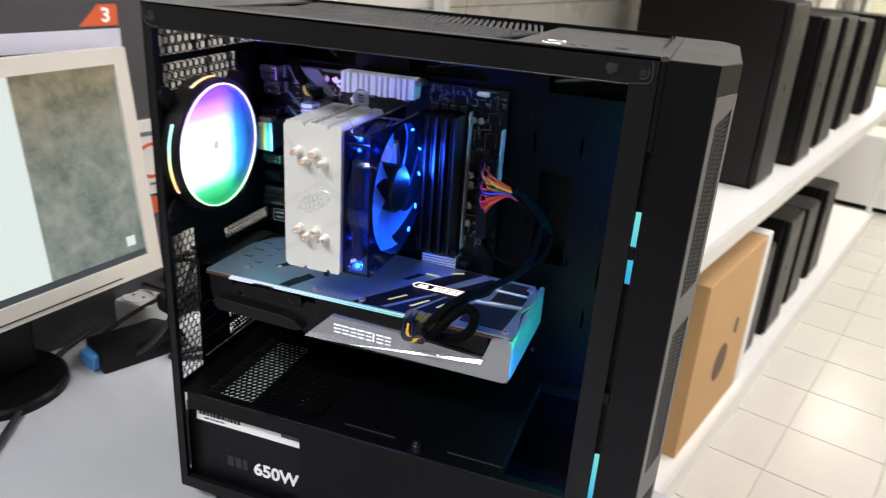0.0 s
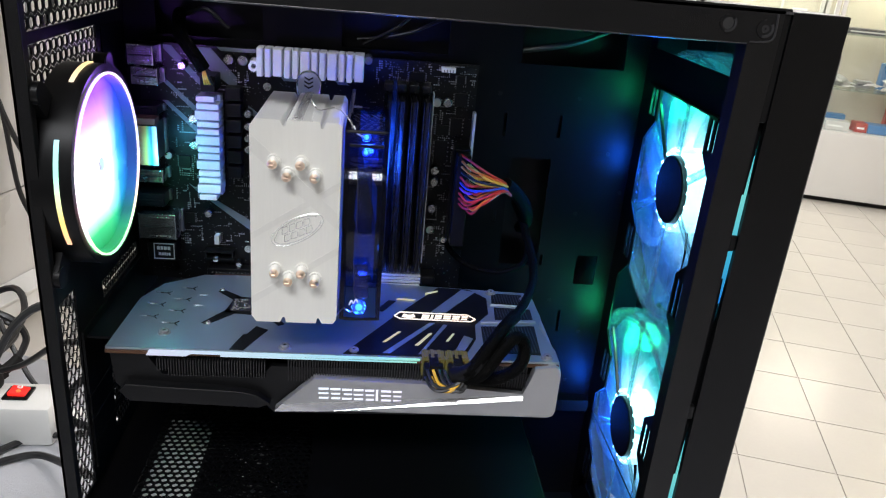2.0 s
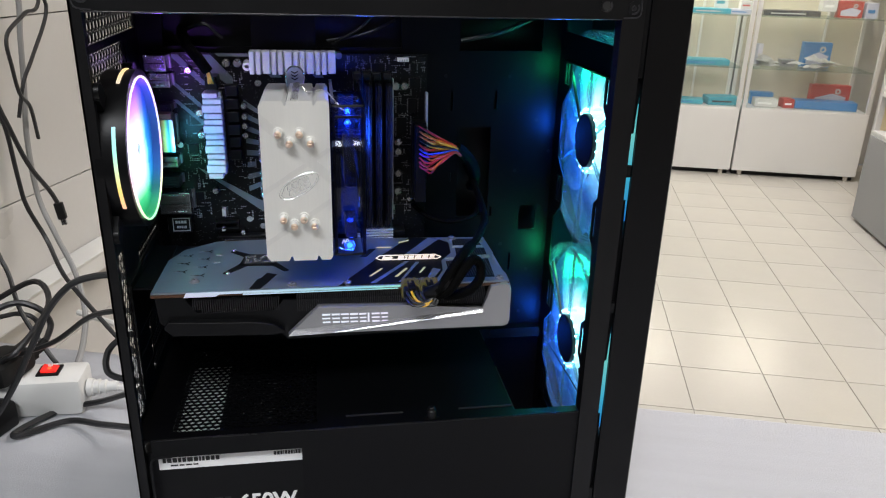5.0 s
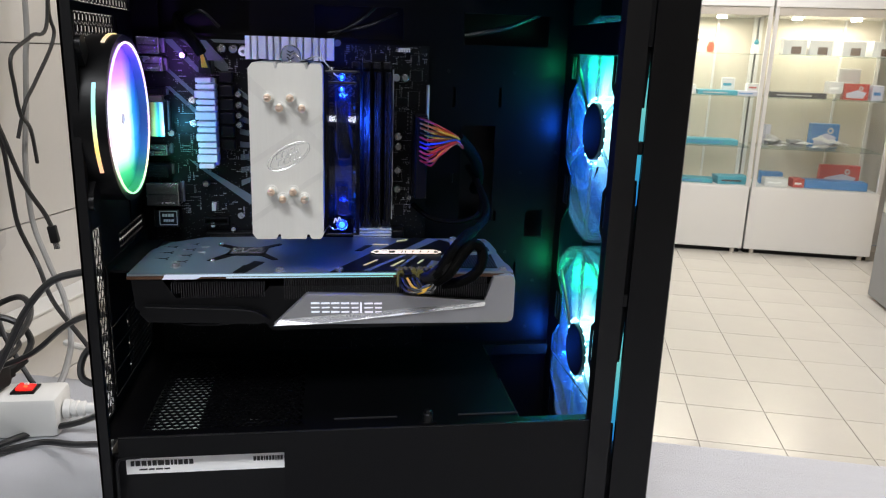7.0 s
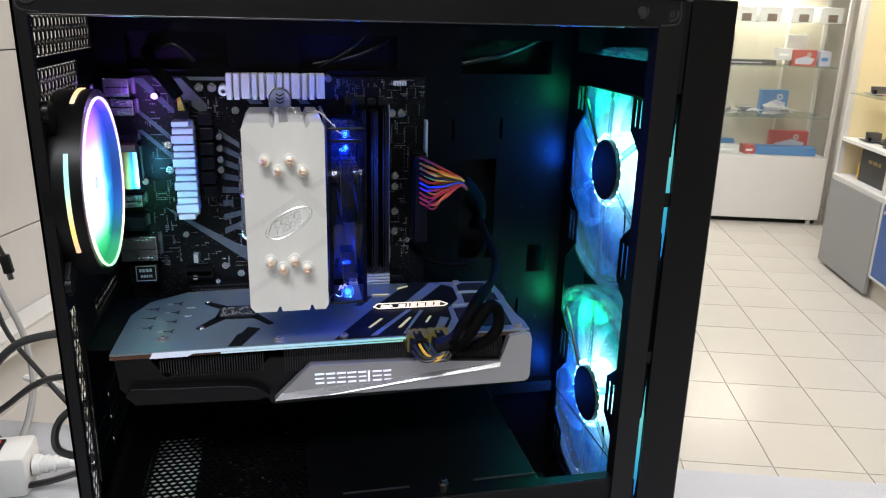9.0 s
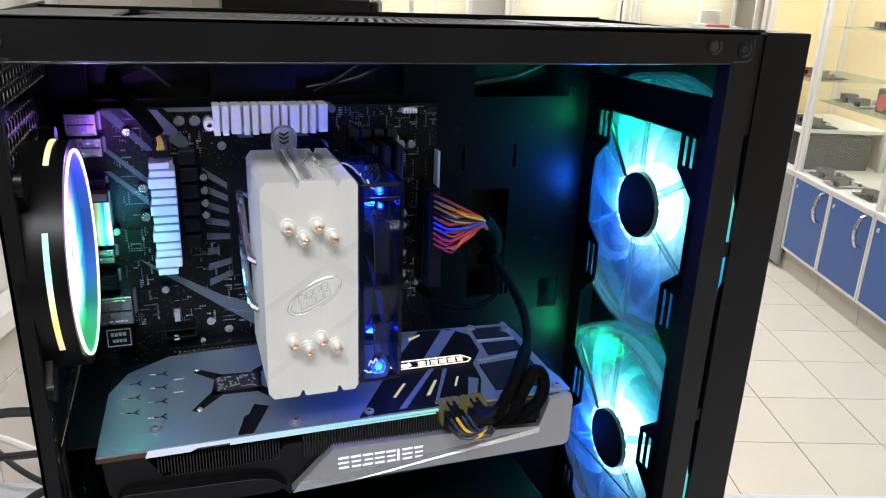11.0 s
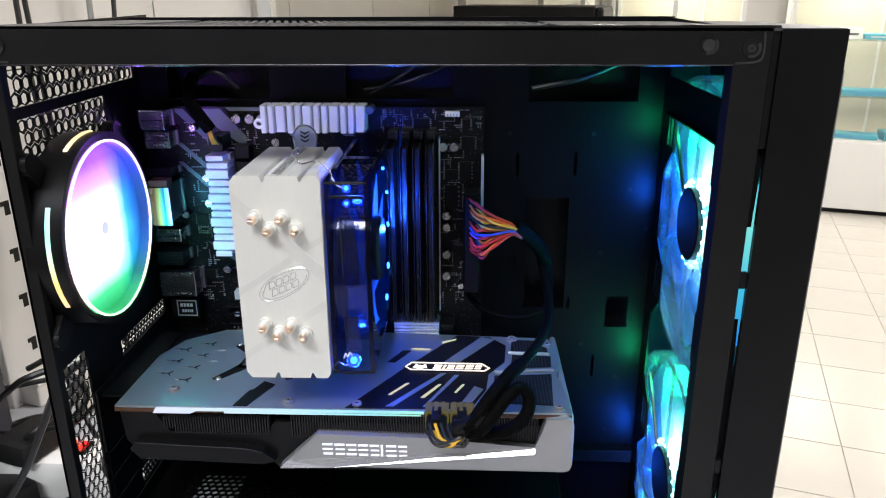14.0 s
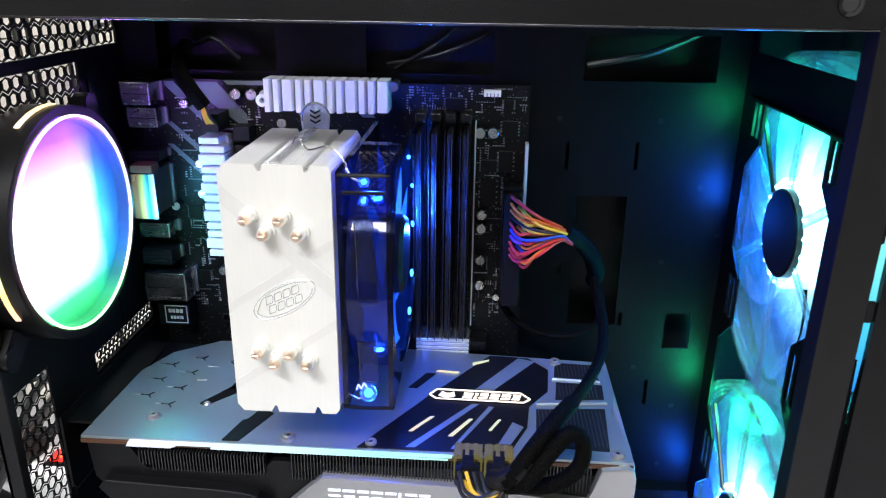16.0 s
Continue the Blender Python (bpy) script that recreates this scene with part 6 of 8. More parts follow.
# lower shroud, fins, trim
body = [(0.024, 0.2495), (0.046, 0.2488), (0.056, 0.2335), (0.118, 0.2330), (0.126, 0.2420), (0.302, 0.2420), (0.3165, 0.2488), (0.3175, 0.208), (0.128, 0.2060), (0.118, 0.2165), (0.034, 0.2175), (0.026, 0.2265)]
part("shroud", prism(B(), body, "y", 0.0345, 0.150), PLASTIC, gpu, "black fan shroud")
for i in range(40):
    x = 0.0535 + i * 0.00175
    part("fin", box(B(), x, x + 0.0006, 0.0315, 0.06, 0.2345 if x > 0.06 else 0.238, 0.2465), DARKFIN, gpu)
for i in range(92):
    x = 0.137 + i * 0.00175
    if x < 0.297:
        part("fin", box(B(), x, x + 0.0006, 0.0325, 0.06, 0.2320, 0.2485), DARKFIN, gpu)
bm = prism(B(), [(0.030, 0.2235), (0.034, 0.2290), (0.100, 0.2262), (0.118, 0.2225), (0.126, 0.2165), (0.118, 0.2135), (0.036, 0.2165)], "y", 0.0285, 0.036)
part("side_wing", bm, PLASTIC, gpu, "black sculpted edge")
# thin tube added to carry the wing's edge highlight
part("wing_edge", tube(B(), [(0.0345, 0.0286, 0.2283), (0.066, 0.0284, 0.2268), (0.100, 0.0284, 0.2254), (0.112, 0.0285, 0.2238), (0.117, 0.0286, 0.2222)], 0.0006, 6, 3), RUBBER, gpu, "rounded tube along the edge", smooth=True)
trim = [(0.1290, 0.2125), (0.1545, 0.2375), (0.225, 0.2355), (0.2955, 0.2285), (0.3015, 0.2500), (0.3150, 0.2518), (0.3182, 0.2500), (0.3195, 0.2455), (0.3195, 0.2165), (0.3180, 0.2125), (0.3145, 0.2110)]
bm = prism(B(), trim, "y", 0.0285, 0.0350)
bmesh.ops.bevel(bm, geom=[e for e in bm.edges if max(v.co.y for v in e.verts) < 0.029], offset=0.0011, segments=2, affect="EDGES", profile=0.6)
tr = part("silver_trim", bm, SILVER, gpu)
bm = prism(B(), [(0.1290, 0.2124), (0.1335, 0.2168), (0.2955, 0.2288), (0.2945, 0.2262), (0.165, 0.2136)], "y", 0.0275, 0.0290)
for v in bm.verts:
    # the lower edge stands proud, so that the band faces upwards
    if v.co.y < 0.028:
        v.co.y = 0.0284 if (v.co.x, v.co.z) > (0.2950, 0.2280) or abs(v.co.x - 0.1335) < 0.0005 else 0.0262
part("trim_edge", bm, SILVER_HI, tr, "bright bevelled edge")
part("trim_end", box(B(), 0.3150, 0.3197, 0.0340, 0.150, 0.2115, 0.2505, 0.0020), SILVER, tr)
# lit lettering shown as plain glowing shapes
bm = B()
x = 0.1575
for k, w in enumerate((0.0066, 0.0066, 0.0064, 0.0064, 0.0060, 0.0022, 0.0066, 0.0058)):
    z0 = 0.2222 - (x - 0.1575) * 0.02
    if w < 0.003:
        prism(bm, [(x, z0), (x + 0.0014, z0), (x + 0.0014, z0 + 0.0085), (x, z0 + 0.0085)], "y", 0.0281, 0.0286)
    else:
        for q0, q1, cut in ((0.0070, 0.0083, 0.0), (0.0036, 0.0046, 0.0006 * (k % 3)), (0.0, 0.0012, 0.0004 * ((k + 1) % 3))):
            prism(bm, [(x + cut, z0 + q0), (x + w, z0 + q0), (x + w, z0 + q1), (x + cut, z0 + q1)], "y", 0.0281, 0.0286)
    x += w + 0.0012
part("lit_mark", bm, GPU_TEXT, tr, "glowing printed mark")
part("edge_light", prism(B(), [(0.0475, 0.2494), (0.049, 0.2524), (0.2235, 0.2524), (0.2235, 0.2515), (0.076, 0.2513), (0.072, 0.2494)], "y", 0.0310, 0.0335), GPU_LED, gpu, "glowing edge bar")
part("edge_light", prism(B(), [(0.094, 0.2498), (0.094, 0.2504), (0.2215, 0.2504), (0.2215, 0.2498)], "y", 0.0312, 0.0335), GPU_LED, gpu, "thin glowing edge line")
for x0 in (0.2245, 0.2405):
    s = part("power_socket", sheet(B(), "y", x0, x0 + 0.0150, 0.2425, 0.2550, 0.028, 0.040, [(x0 + 0.0015 + 0.0042 * i, x0 + 0.0045 + 0.0042 * i, q, q + 0.004) for i in range(3) for q in (0.2440, 0.2497)]), GPU_PLUG, gpu, "socket with the card's light painted in as glow")
    part("plug", box(B(), x0 + 0.001, x0 + 0.014, 0.0190, 0.0279, 0.2435, 0.2530, 0.0008), PLASTIC, s)
    part("latch", prism(B(), [(0.0200, 0.2531), (0.0200, 0.2545), (0.0240, 0.2558), (0.0330, 0.2562), (0.0330, 0.2551), (0.0250, 0.2546), (0.0230, 0.2531)], "x", x0 + 0.0045, x0 + 0.0105), PLASTIC, s)
    for i in range(3):
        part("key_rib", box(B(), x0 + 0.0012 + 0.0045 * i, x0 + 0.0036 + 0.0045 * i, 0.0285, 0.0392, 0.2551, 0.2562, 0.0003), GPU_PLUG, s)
part("slot_bracket", sheet(B(), "x", 0.045, 0.175, 0.2095, 0.2560, 0.0035, 0.0050, []), PLASTIC, gpu)
part("card_edge", box(B(), 0.066, 0.150, 0.149, 0.1575, GZ - 0.0036, GZ - 0.0020), COPPER_EDGE, gpu)
part("rear_bridge", box(B(), 0.0050, 0.024, 0.05, 0.148, 0.2495, 0.2512), PLASTIC, gpu)
bm = B()
for cx in (0.075, 0.170, 0.265):
    ring(bm, (cx, 0.092, 0), "z", 0.041, 0.044, 0.2052, 0.2065 if cx < 0.1 else 0.2075, 36)
    disc(bm, (cx, 0.092, 0), "z", 0.016, 0.2052, 0.212, 24)
part("fan_rims", bm, PLASTIC, gpu, smooth=True)

pw = thing("graphics_power_cable", (0.24, 0.015, 0.25), "thick black braided power cable looped over the card", "cable")
part("sleeve", tube(B(), [(0.246, 0.011, 0.2555), (0.2535, 0.005, 0.261), (0.264, 0.010, 0.275), (0.276, 0.024, 0.2835), (0.284, 0.036, 0.285)], 0.0044, 12), BRAID, pw, smooth=True)
part("tail", tube(B(), [(0.282, 0.033, 0.2848), (0.292, 0.050, 0.2865), (0.305, 0.085, 0.287), (0.310, 0.115, 0.292), (0.309, 0.140, 0.301), (0.3075, 0.160, 0.309), (0.306, 0.188, 0.314)], 0.0032, 10), BRAID, pw, smooth=True)
part("heat_shrink", tube(B(), [(0.2445, 0.0122, 0.2540), (0.2500, 0.0072, 0.2580), (0.2560, 0.0058, 0.2635), (0.2610, 0.0082, 0.2700)], 0.0050, 12), PLASTIC, pw, "smooth black heat shrink", smooth=True)
part("second_sleeve", tube(B(), [(0.250, 0.012, 0.250), (0.261, 0.004, 0.260), (0.272, 0.009, 0.2735), (0.2815, 0.016, 0.2800), (0.2885, 0.018, 0.2745), (0.288, 0.015, 0.264), (0.281, 0.013, 0.2555), (0.270, 0.014, 0.250), (0.259, 0.018, 0.2475)], 0.0042, 12), BRAID, pw, smooth=True)
for k in range(8):
    x0 = 0.2265 + (k % 4) * 0.0038 + (0.001 if k > 3 else 0)
    part("lead", tube(B(), [(x0, 0.0195, 0.2470 + 0.005 * (k // 4)), (x0 + 0.004, 0.010, 0.2445 + 0.003 * (k // 4)), (x0 + 0.012, 0.0065, 0.2450 + 0.002 * (k // 4)), (0.2515, 0.0085 + 0.0015 * (k % 3), 0.2530)], 0.0011, 6), WIRES[2 if k in (1, 5) else 6], pw, smooth=True)

# ---- monitor, cartons, power strip and cables beside the case ----
mon = thing("monitor", (-0.307, -0.003, DESK), "silver framed flat monitor showing a grey green wallpaper", "monitor", turned=True)


mon.matrix_world = mon.matrix_world @ pose(0, 0, 0, 0, 0, 8)


def lean(bm):
    """The screen head leans back a little on its neck."""
    return tilted(bm, pose(0, 0, 0.125, 0, -7, 0) @ pose(0, 0, -0.165))


part("frame", lean(sheet(B(), "x", -0.195, 0.185, 0.147, 0.440, 0.0, 0.035, [(-0.176, 0.166, 0.172, 0.421)])), MON_SHELL, mon)
part("back_shell", lean(box(B(), -0.030, 0.004, -0.14, 0.080, 0.175, 0.36, 0.010)), MON_SHELL, mon)
part("chin_line", lean(box(B(), 0.0352, 0.0362, -0.10, 0.12, 0.153, 0.1545)), GREY_EDGE, mon)


def wallpaper():
    m, nt, b = nodes_of("monitor picture")
    tc = nt.nodes.new("ShaderNodeTexCoord")
    no = nt.nodes.new("ShaderNodeTexNoise")
    no.inputs["Scale"].default_value, no.inputs["Detail"].default_value, no.inputs["Roughness"].default_value = 22, 8, 0.7
    nt.links.new(tc.outputs["Object"], no.inputs["Vector"])
    rp = nt.nodes.new("ShaderNodeValToRGB")
    el = rp.color_ramp.elements
    el.new(0.5)
    for e, (p, c) in zip(el, ((0.3, (0.08, 0.11, 0.10)), (0.5, (0.24, 0.28, 0.25)), (0.72, (0.40, 0.43, 0.38)))):
        e.position, e.color = p, (*c, 1)
    nt.links.new(no.outputs["Fac"], rp.inputs["Fac"])
    sp = nt.nodes.new("ShaderNodeSeparateXYZ")
    nt.links.new(tc.outputs["Object"], sp.inputs[0])
    hz = nt.nodes.new("ShaderNodeMapRange")
    hz.inputs["From Min"].default_value, hz.inputs["From Max"].default_value = 0.27, 0.38
    nt.links.new(sp.outputs[2], hz.inputs["Value"])
    tint = nt.nodes.new("ShaderNodeMix")
    tint.data_type, tint.blend_type = "RGBA", "MULTIPLY"
    tint.inputs["B"].default_value = (1.0, 0.72, 0.50, 1)
    nt.links.new(hz.outputs["Result"], tint.inputs["Factor"])
    nt.links.new(rp.outputs["Color"], tint.inputs["A"])
    nt.links.new(tint.outputs["Result"], b.inputs["Emission Color"])
    b.inputs["Base Color"].default_value = (0.02, 0.02, 0.02, 1)
    b.inputs["Emission Strength"].default_value, b.inputs["Roughness"].default_value = 0.75, 0.2
    return m


scr = part("screen", lean(box(B(), 0.026, 0.030, -0.176, 0.166, 0.172, 0.421)), wallpaper(), mon, "lit picture of a weathered wall")
WIN = glow("lit pale picture", [(0, (0.7, 0.78, 0.76)), (1, (0.62, 0.68, 0.64))], 1.0)
BAR = glow("lit task bar", [(0, (0.03, 0.04, 0.05)), (1, (0.02, 0.03, 0.03))], 1.0)
part("pale_band", lean(box(B(), 0.0301, 0.0304, -0.176, 0.030, 0.180, 0.421)), WIN, scr, "pale lit band")
part("task_bar", lean(box(B(), 0.0305, 0.0308, -0.176, 0.166, 0.172, 0.181)), BAR, scr, "dark lit task bar")
part("icon", lean(box(B(), 0.0301, 0.0304, 0.140, 0.153, 0.190, 0.203)), WIN, scr, "small pale icon")
part("neck", box(B(), -0.050, -0.025, -0.06, 0.03, 0.012, 0.20, 0.006), PLASTIC, mon)
part("stand", disc(B(), (-0.035, -0.02, 0), "z", 0.080, 0, 0.012, 40, 0.004), PLASTIC, mon, smooth=True)

vga = thing("blue_plug_adapter", (-0.30, 0.12, DESK), "black cable plug with a blue end lying on the bench", "plug", turned=True)
part("shell", box(B(), -0.02, 0.02, -0.03, 0.075, 0.0, 0.030, 0.005), PLASTIC, vga)
part("blue_end", box(B(), -0.017, 0.017, -0.055, -0.0302, 0.003, 0.024, 0.003), BLUEPRINT, vga, "blue plug end")
part("cord", tube(B(), [(0.0, 0.07, 0.013), (-0.01, 0.13, 0.02), (-0.05, 0.16, 0.03), (-0.09, 0.10, 0.02), (-0.06, -0.05, 0.006), (0.03, -0.15, 0.005), (0.12, -0.24, 0.005)], 0.004), CABLE, vga, smooth=True)

def hardware_carton(v0, v1, z0, z1, m, label):
    bx = thing("hardware_carton", (-0.415, (v0 + v1) / 2, DESK + z0), label, "carton", "stacked cartons", turned=True)
    h = (v1 - v0) / 2
    part("carton", box(B(), -0.04, 0.04, -h, h, 0.0, z1 - z0, 0.002), m, bx)
    return bx, h


bx, h = hardware_carton(-0.17, 0.258, 0.0, 0.186, BOXGREY, "dark grey hardware carton with an orange corner flash")
part("corner_flash", prism(B(), [(h - 0.034, 0.160), (h - 0.0005, 0.155), (h - 0.0005, 0.184), (h - 0.040, 0.184)], "x", 0.0402, 0.0408), RED, bx, "orange red flash")
bx, h = hardware_carton(-0.10, 0.272, 0.187, 0.296, WHITEBOX, "white hardware carton with a printed ring")
part("printed_ring", ring(B(), (0, h - 0.040, 0.050), "x", 0.021, 0.026, 0.0402, 0.0408, 36), RED, bx, "orange red printed ring")
part("print_line", bars(B(), "x", h - 0.075, 0.014, 0.0408, [0.012, 0.010, 0.014, 0.008, 0.010], 0.004, 0.003), PRINT, bx, "grey print")
part("print_line", bars(B(), "x", h - 0.055, 0.086, 0.0408, [0.020, 0.014], 0.006, 0.003), PRINT, bx, "grey print")
bx, h = hardware_carton(-0.17, 0.250, 0.297, 0.56, BOXGREY, "dark grey hardware carton with orange flash and lilac band")
part("corner_flash", prism(B(), [(h - 0.102, 0.126), (h - 0.050, 0.126), (h - 0.050, 0.152), (h - 0.075, 0.152)], "x", 0.0402, 0.0408), RED, bx, "orange red flash")
part("corner_flash", prism(B(), [(h - 0.245, 0.126), (h - 0.200, 0.126), (h - 0.200, 0.152), (h - 0.220, 0.152)], "x", 0.0402, 0.0408), RED, bx, "orange red flash")
part("band", box(B(), 0.0402, 0.0407, -0.02, h - 0.048, 0.098, 0.122), LILAC, bx, "pale lilac band")
lettering("figure", "3", 0.024, Matrix.Translation((0.0412, h - 0.072, 0.131)) @ Matrix.Rotation(math.pi / 2, 4, "Z") @ Matrix.Rotation(math.pi / 2, 4, "X"), LABEL, bx, "white figure 3")
lettering("figure", "3", 0.024, Matrix.Translation((0.0412, h - 0.220, 0.131)) @ Matrix.Rotation(math.pi / 2, 4, "Z") @ Matrix.Rotation(math.pi / 2, 4, "X"), LABEL, bx, "white figure 3")
upright = thing("slotted_upright", (-0.4585, 0.347, 0.0), "white steel shelf upright with slots on the tiled wall", "shelf upright", turned=True)
part("channel", box(B(), 0.0, 0.014, -0.030, 0.032, 0.0, 2.3, 0.002), ALUFRAME, upright)
# black plates stand for the shade inside the slots
for k in range(12):
    z = 0.873 + k * 0.061
    bm = box(B(), 0.0138, 0.0143, 0.012, 0.020, z, z + 0.018)
    box(bm, 0.0138, 0.0143, 0.0075, 0.0125, z + 0.012, z + 0.018)
    part("slot", bm, RUBBER, upright, "black plate for the dark of a stepped slot")

strip = thing("power_strip", (-0.25, 0.265, 0), "white power strip with a lit red switch", "power strip")
part("housing", box(B(), -0.40, -0.120, 0.250, 0.300, 0.0, 0.046, 0.006), STRIP_WHITE, strip, smooth=True)
sw = part("switch_frame", box(B(), -0.1715, -0.1465, 0.2645, 0.2875, 0.046, 0.0488, 0.001), PLASTIC, strip)
part("rocker", tilted(box(B(), -0.0088, 0.0088, -0.0080, 0.0080, 0, 0.004, 0.0015), Matrix.Translation((-0.159, 0.276, 0.0475)) @ Matrix.Rotation(radians(8), 4, "Y")), SWITCH_RED, sw, "glowing red rocker")
part("rocker_mark", ring(B(), (-0.159, 0.2805, 0), "z", 0.0017, 0.0026, 0.0512, 0.0526, 20), LABEL, sw)
part("indicator", disc(B(), (-0.158, 0.2735, 0), "z", 0.0022, 0.0510, 0.0524, 14), SWITCH_SPOT, sw, "bright orange glow of the neon lamp")
for x in (-0.225, -0.285, -0.345):
    o = part("outlet", lathe(B(), (x, 0.272, 0), "z", [(0.021, 0.046), (0.021, 0.0475), (0.018, 0.0475), (0.018, 0.0464), (0, 0.0464)], 28), STRIP_WHITE, strip, smooth=True)
    bm = disc(B(), (x - 0.009, 0.272, 0), "z", 0.0024, 0.0464, 0.0468, 10)
    disc(bm, (x + 0.009, 0.272, 0), "z", 0.0024, 0.0464, 0.0468, 10)
    part("holes", bm, RUBBER, o)
part("cord_boot", lathe(B(), (0, 0.272, 0.024), "x", [(0, -0.1185), (0.011, -0.1185), (0.0105, -0.112), (0.0085, -0.111), (0.0095, -0.105), (0.0075, -0.104), (0.0085, -0.098), (0.006, -0.096), (0.006, -0.085), (0, -0.085)], 18), STRIP_WHITE, strip, smooth=True)
part("cord", tube(B(), [(-0.09, 0.272, 0.024), (-0.07, 0.275, 0.018), (-0.04, 0.30, 0.006), (-0.05, 0.38, 0.006), (-0.12, 0.46, 0.006), (-0.2, 0.52, 0.006)], 0.0045), STRIP_WHITE, strip, smooth=True)
pb = thing("black_mains_plug", (-0.225, 0.272, 0.046), "black mains plug pushed into the power strip", "plug")
part("plug_body", tilted(box(B(), -0.022, 0.022, -0.029, 0.029, 0, 0.027, 0.007), Matrix.Translation((-0.207, 0.276, 0.0475)) @ Matrix.Rotation(radians(-18), 4, "Z")), RUBBER, pb, smooth=True)
boot = tube(B(), [(-0.212, 0.284, 0.057), (-0.200, 0.290, 0.058), (-0.189, 0.297, 0.060), (-0.183, 0.304, 0.062)], 0.0085, 10, 4)
tube(boot, [(-0.184, 0.303, 0.0615), (-0.178, 0.311, 0.0650), (-0.173, 0.318, 0.0700)], 0.0058, 10, 3)
part("strain_relief", boot, RUBBER, pb, smooth=True)
part("cord", tube(B(), [(-0.174, 0.316, 0.069), (-0.170, 0.324, 0.078), (-0.169, 0.330, 0.088), (-0.176, 0.330, 0.104), (-0.192, 0.330, 0.114), (-0.207, 0.330, 0.115), (-0.222, 0.322, 0.112), (-0.238, 0.32, 0.104), (-0.27, 0.325, 0.075), (-0.30, 0.35, 0.03), (-0.33, 0.38, 0.006)], 0.0037), CABLE, pb, smooth=True)

ad = thing("power_adapter", (-0.238, 0.212, 0), "black power adapter block on the bench", "power adapter")
part("block", tilted(box(B(), -0.055, 0.055, -0.028, 0.028, 0, 0.032, 0.004), Matrix.Translation((-0.238, 0.212, 0)) @ Matrix.Rotation(radians(64), 4, "Z")), PLASTIC, ad, smooth=True)
part("cord", tube(B(), [(-0.222, 0.258, 0.018), (-0.212, 0.266, 0.030), (-0.2, 0.26, 0.075), (-0.18, 0.26, 0.09), (-0.16, 0.31, 0.12), (-0.19, 0.36, 0.13), (-0.25, 0.36, 0.1)], 0.0035), CABLE, ad, smooth=True)

strip.location.x -= 0.003
strip.location.y += 0.009

trunk = thing("cable_trunking", (-0.445, 0.75, DESK), "white plastic cable trunking along the wall", "cable trunking", turned=True)
part("channel", box(B(), -0.0125, 0.03, -0.42, 0.45, 0.0, 0.03, 0.003), STRIP_WHITE, trunk)
part("lid", box(B(), -0.0123, 0.033, -0.42, 0.45, 0.0303, 0.034, 0.001), STRIP_WHITE, trunk)


def cord(label, pts, r, m, name="hanging_cable", end=None):
    t = thing(name, pts[-1], label, "cable", "loose cables")
    part("cord", tube(B(), pts, r, 8, 7), m, t, smooth=True)
    if end:
        bm = box(B(), -0.0058, 0.0058, -0.004, 0.004, -0.024, 0.0, 0.0012)
        part("plug", tilted(bm, Matrix.Translation(end) @ Matrix.Rotation(radians(-8), 4, "Y")), RUBBER, t, smooth=True)
        part("plug_tip", tilted(box(B(), -0.0034, 0.0034, -0.0017, 0.0017, -0.033, -0.024), Matrix.Translation(end) @ Matrix.Rotation(radians(-8), 4, "Y")), STEEL, t, "metal plug tip")
    return t


cord("black cable with a plug hanging before the tiled wall", [(-0.236, 0.450, 0.62), (-0.238, 0.448, 0.45), (-0.234, 0.456, 0.345), (-0.229, 0.472, 0.295), (-0.222, 0.495, 0.240), (-0.212, 0.524, 0.196), (-0.2085, 0.536, 0.174)], 0.0032, CABLE, end=(-0.2085, 0.537, 0.174))
cord("grey cable hanging down the tiled wall", [(-0.243, 0.625, 0.62), (-0.244, 0.621, 0.449), (-0.247, 0.613, 0.396), (-0.250, 0.604, 0.327), (-0.254, 0.592, 0.256), (-0.248, 0.578, 0.174), (-0.224, 0.552, 0.121), (-0.194, 0.516, 0.076), (-0.170, 0.458, 0.040), (-0.160, 0.400, 0.020), (-0.16, 0.36, 0.006)], 0.0040, GREY_CABLE)
cord("black cable looping against the wall", [(-0.215, 0.64, 0.62), (-0.220, 0.631, 0.449), (-0.231, 0.596, 0.425), (-0.244, 0.557, 0.399), (-0.244, 0.557, 0.358), (-0.242, 0.562, 0.322), (-0.240, 0.585, 0.300), (-0.245, 0.61, 0.25)], 0.0027, CABLE)
cord("black cable looping against the wall", [(-0.21, 0.65, 0.62), (-0.219, 0.637, 0.470), (-0.217, 0.641, 0.425), (-0.231, 0.599, 0.367), (-0.239, 0.573, 0.336), (-0.248, 0.56, 0.29)], 0.0027, CABLE)
cord("black cable running down to the bench", [(-0.262, 0.50, 0.62), (-0.260, 0.508, 0.42), (-0.257, 0.515, 0.320), (-0.254, 0.526, 0.279), (-0.252, 0.530, 0.214), (-0.250, 0.537, 0.170), (-0.230, 0.533, 0.120), (-0.201, 0.492, 0.082), (-0.155, 0.441, 0.052), (-0.11, 0.40, 0.02), (-0.07, 0.37, 0.006)], 0.0032, CABLE)
cord("black cable running down to the bench", [(-0.29, 0.48, 0.62), (-0.285, 0.47, 0.40), (-0.275, 0.455, 0.22), (-0.260, 0.439, 0.149), (-0.244, 0.424, 0.114), (-0.224, 0.388, 0.081), (-0.200, 0.364, 0.051), (-0.17, 0.34, 0.02), (-0.14, 0.33, 0.006)], 0.0030, CABLE)
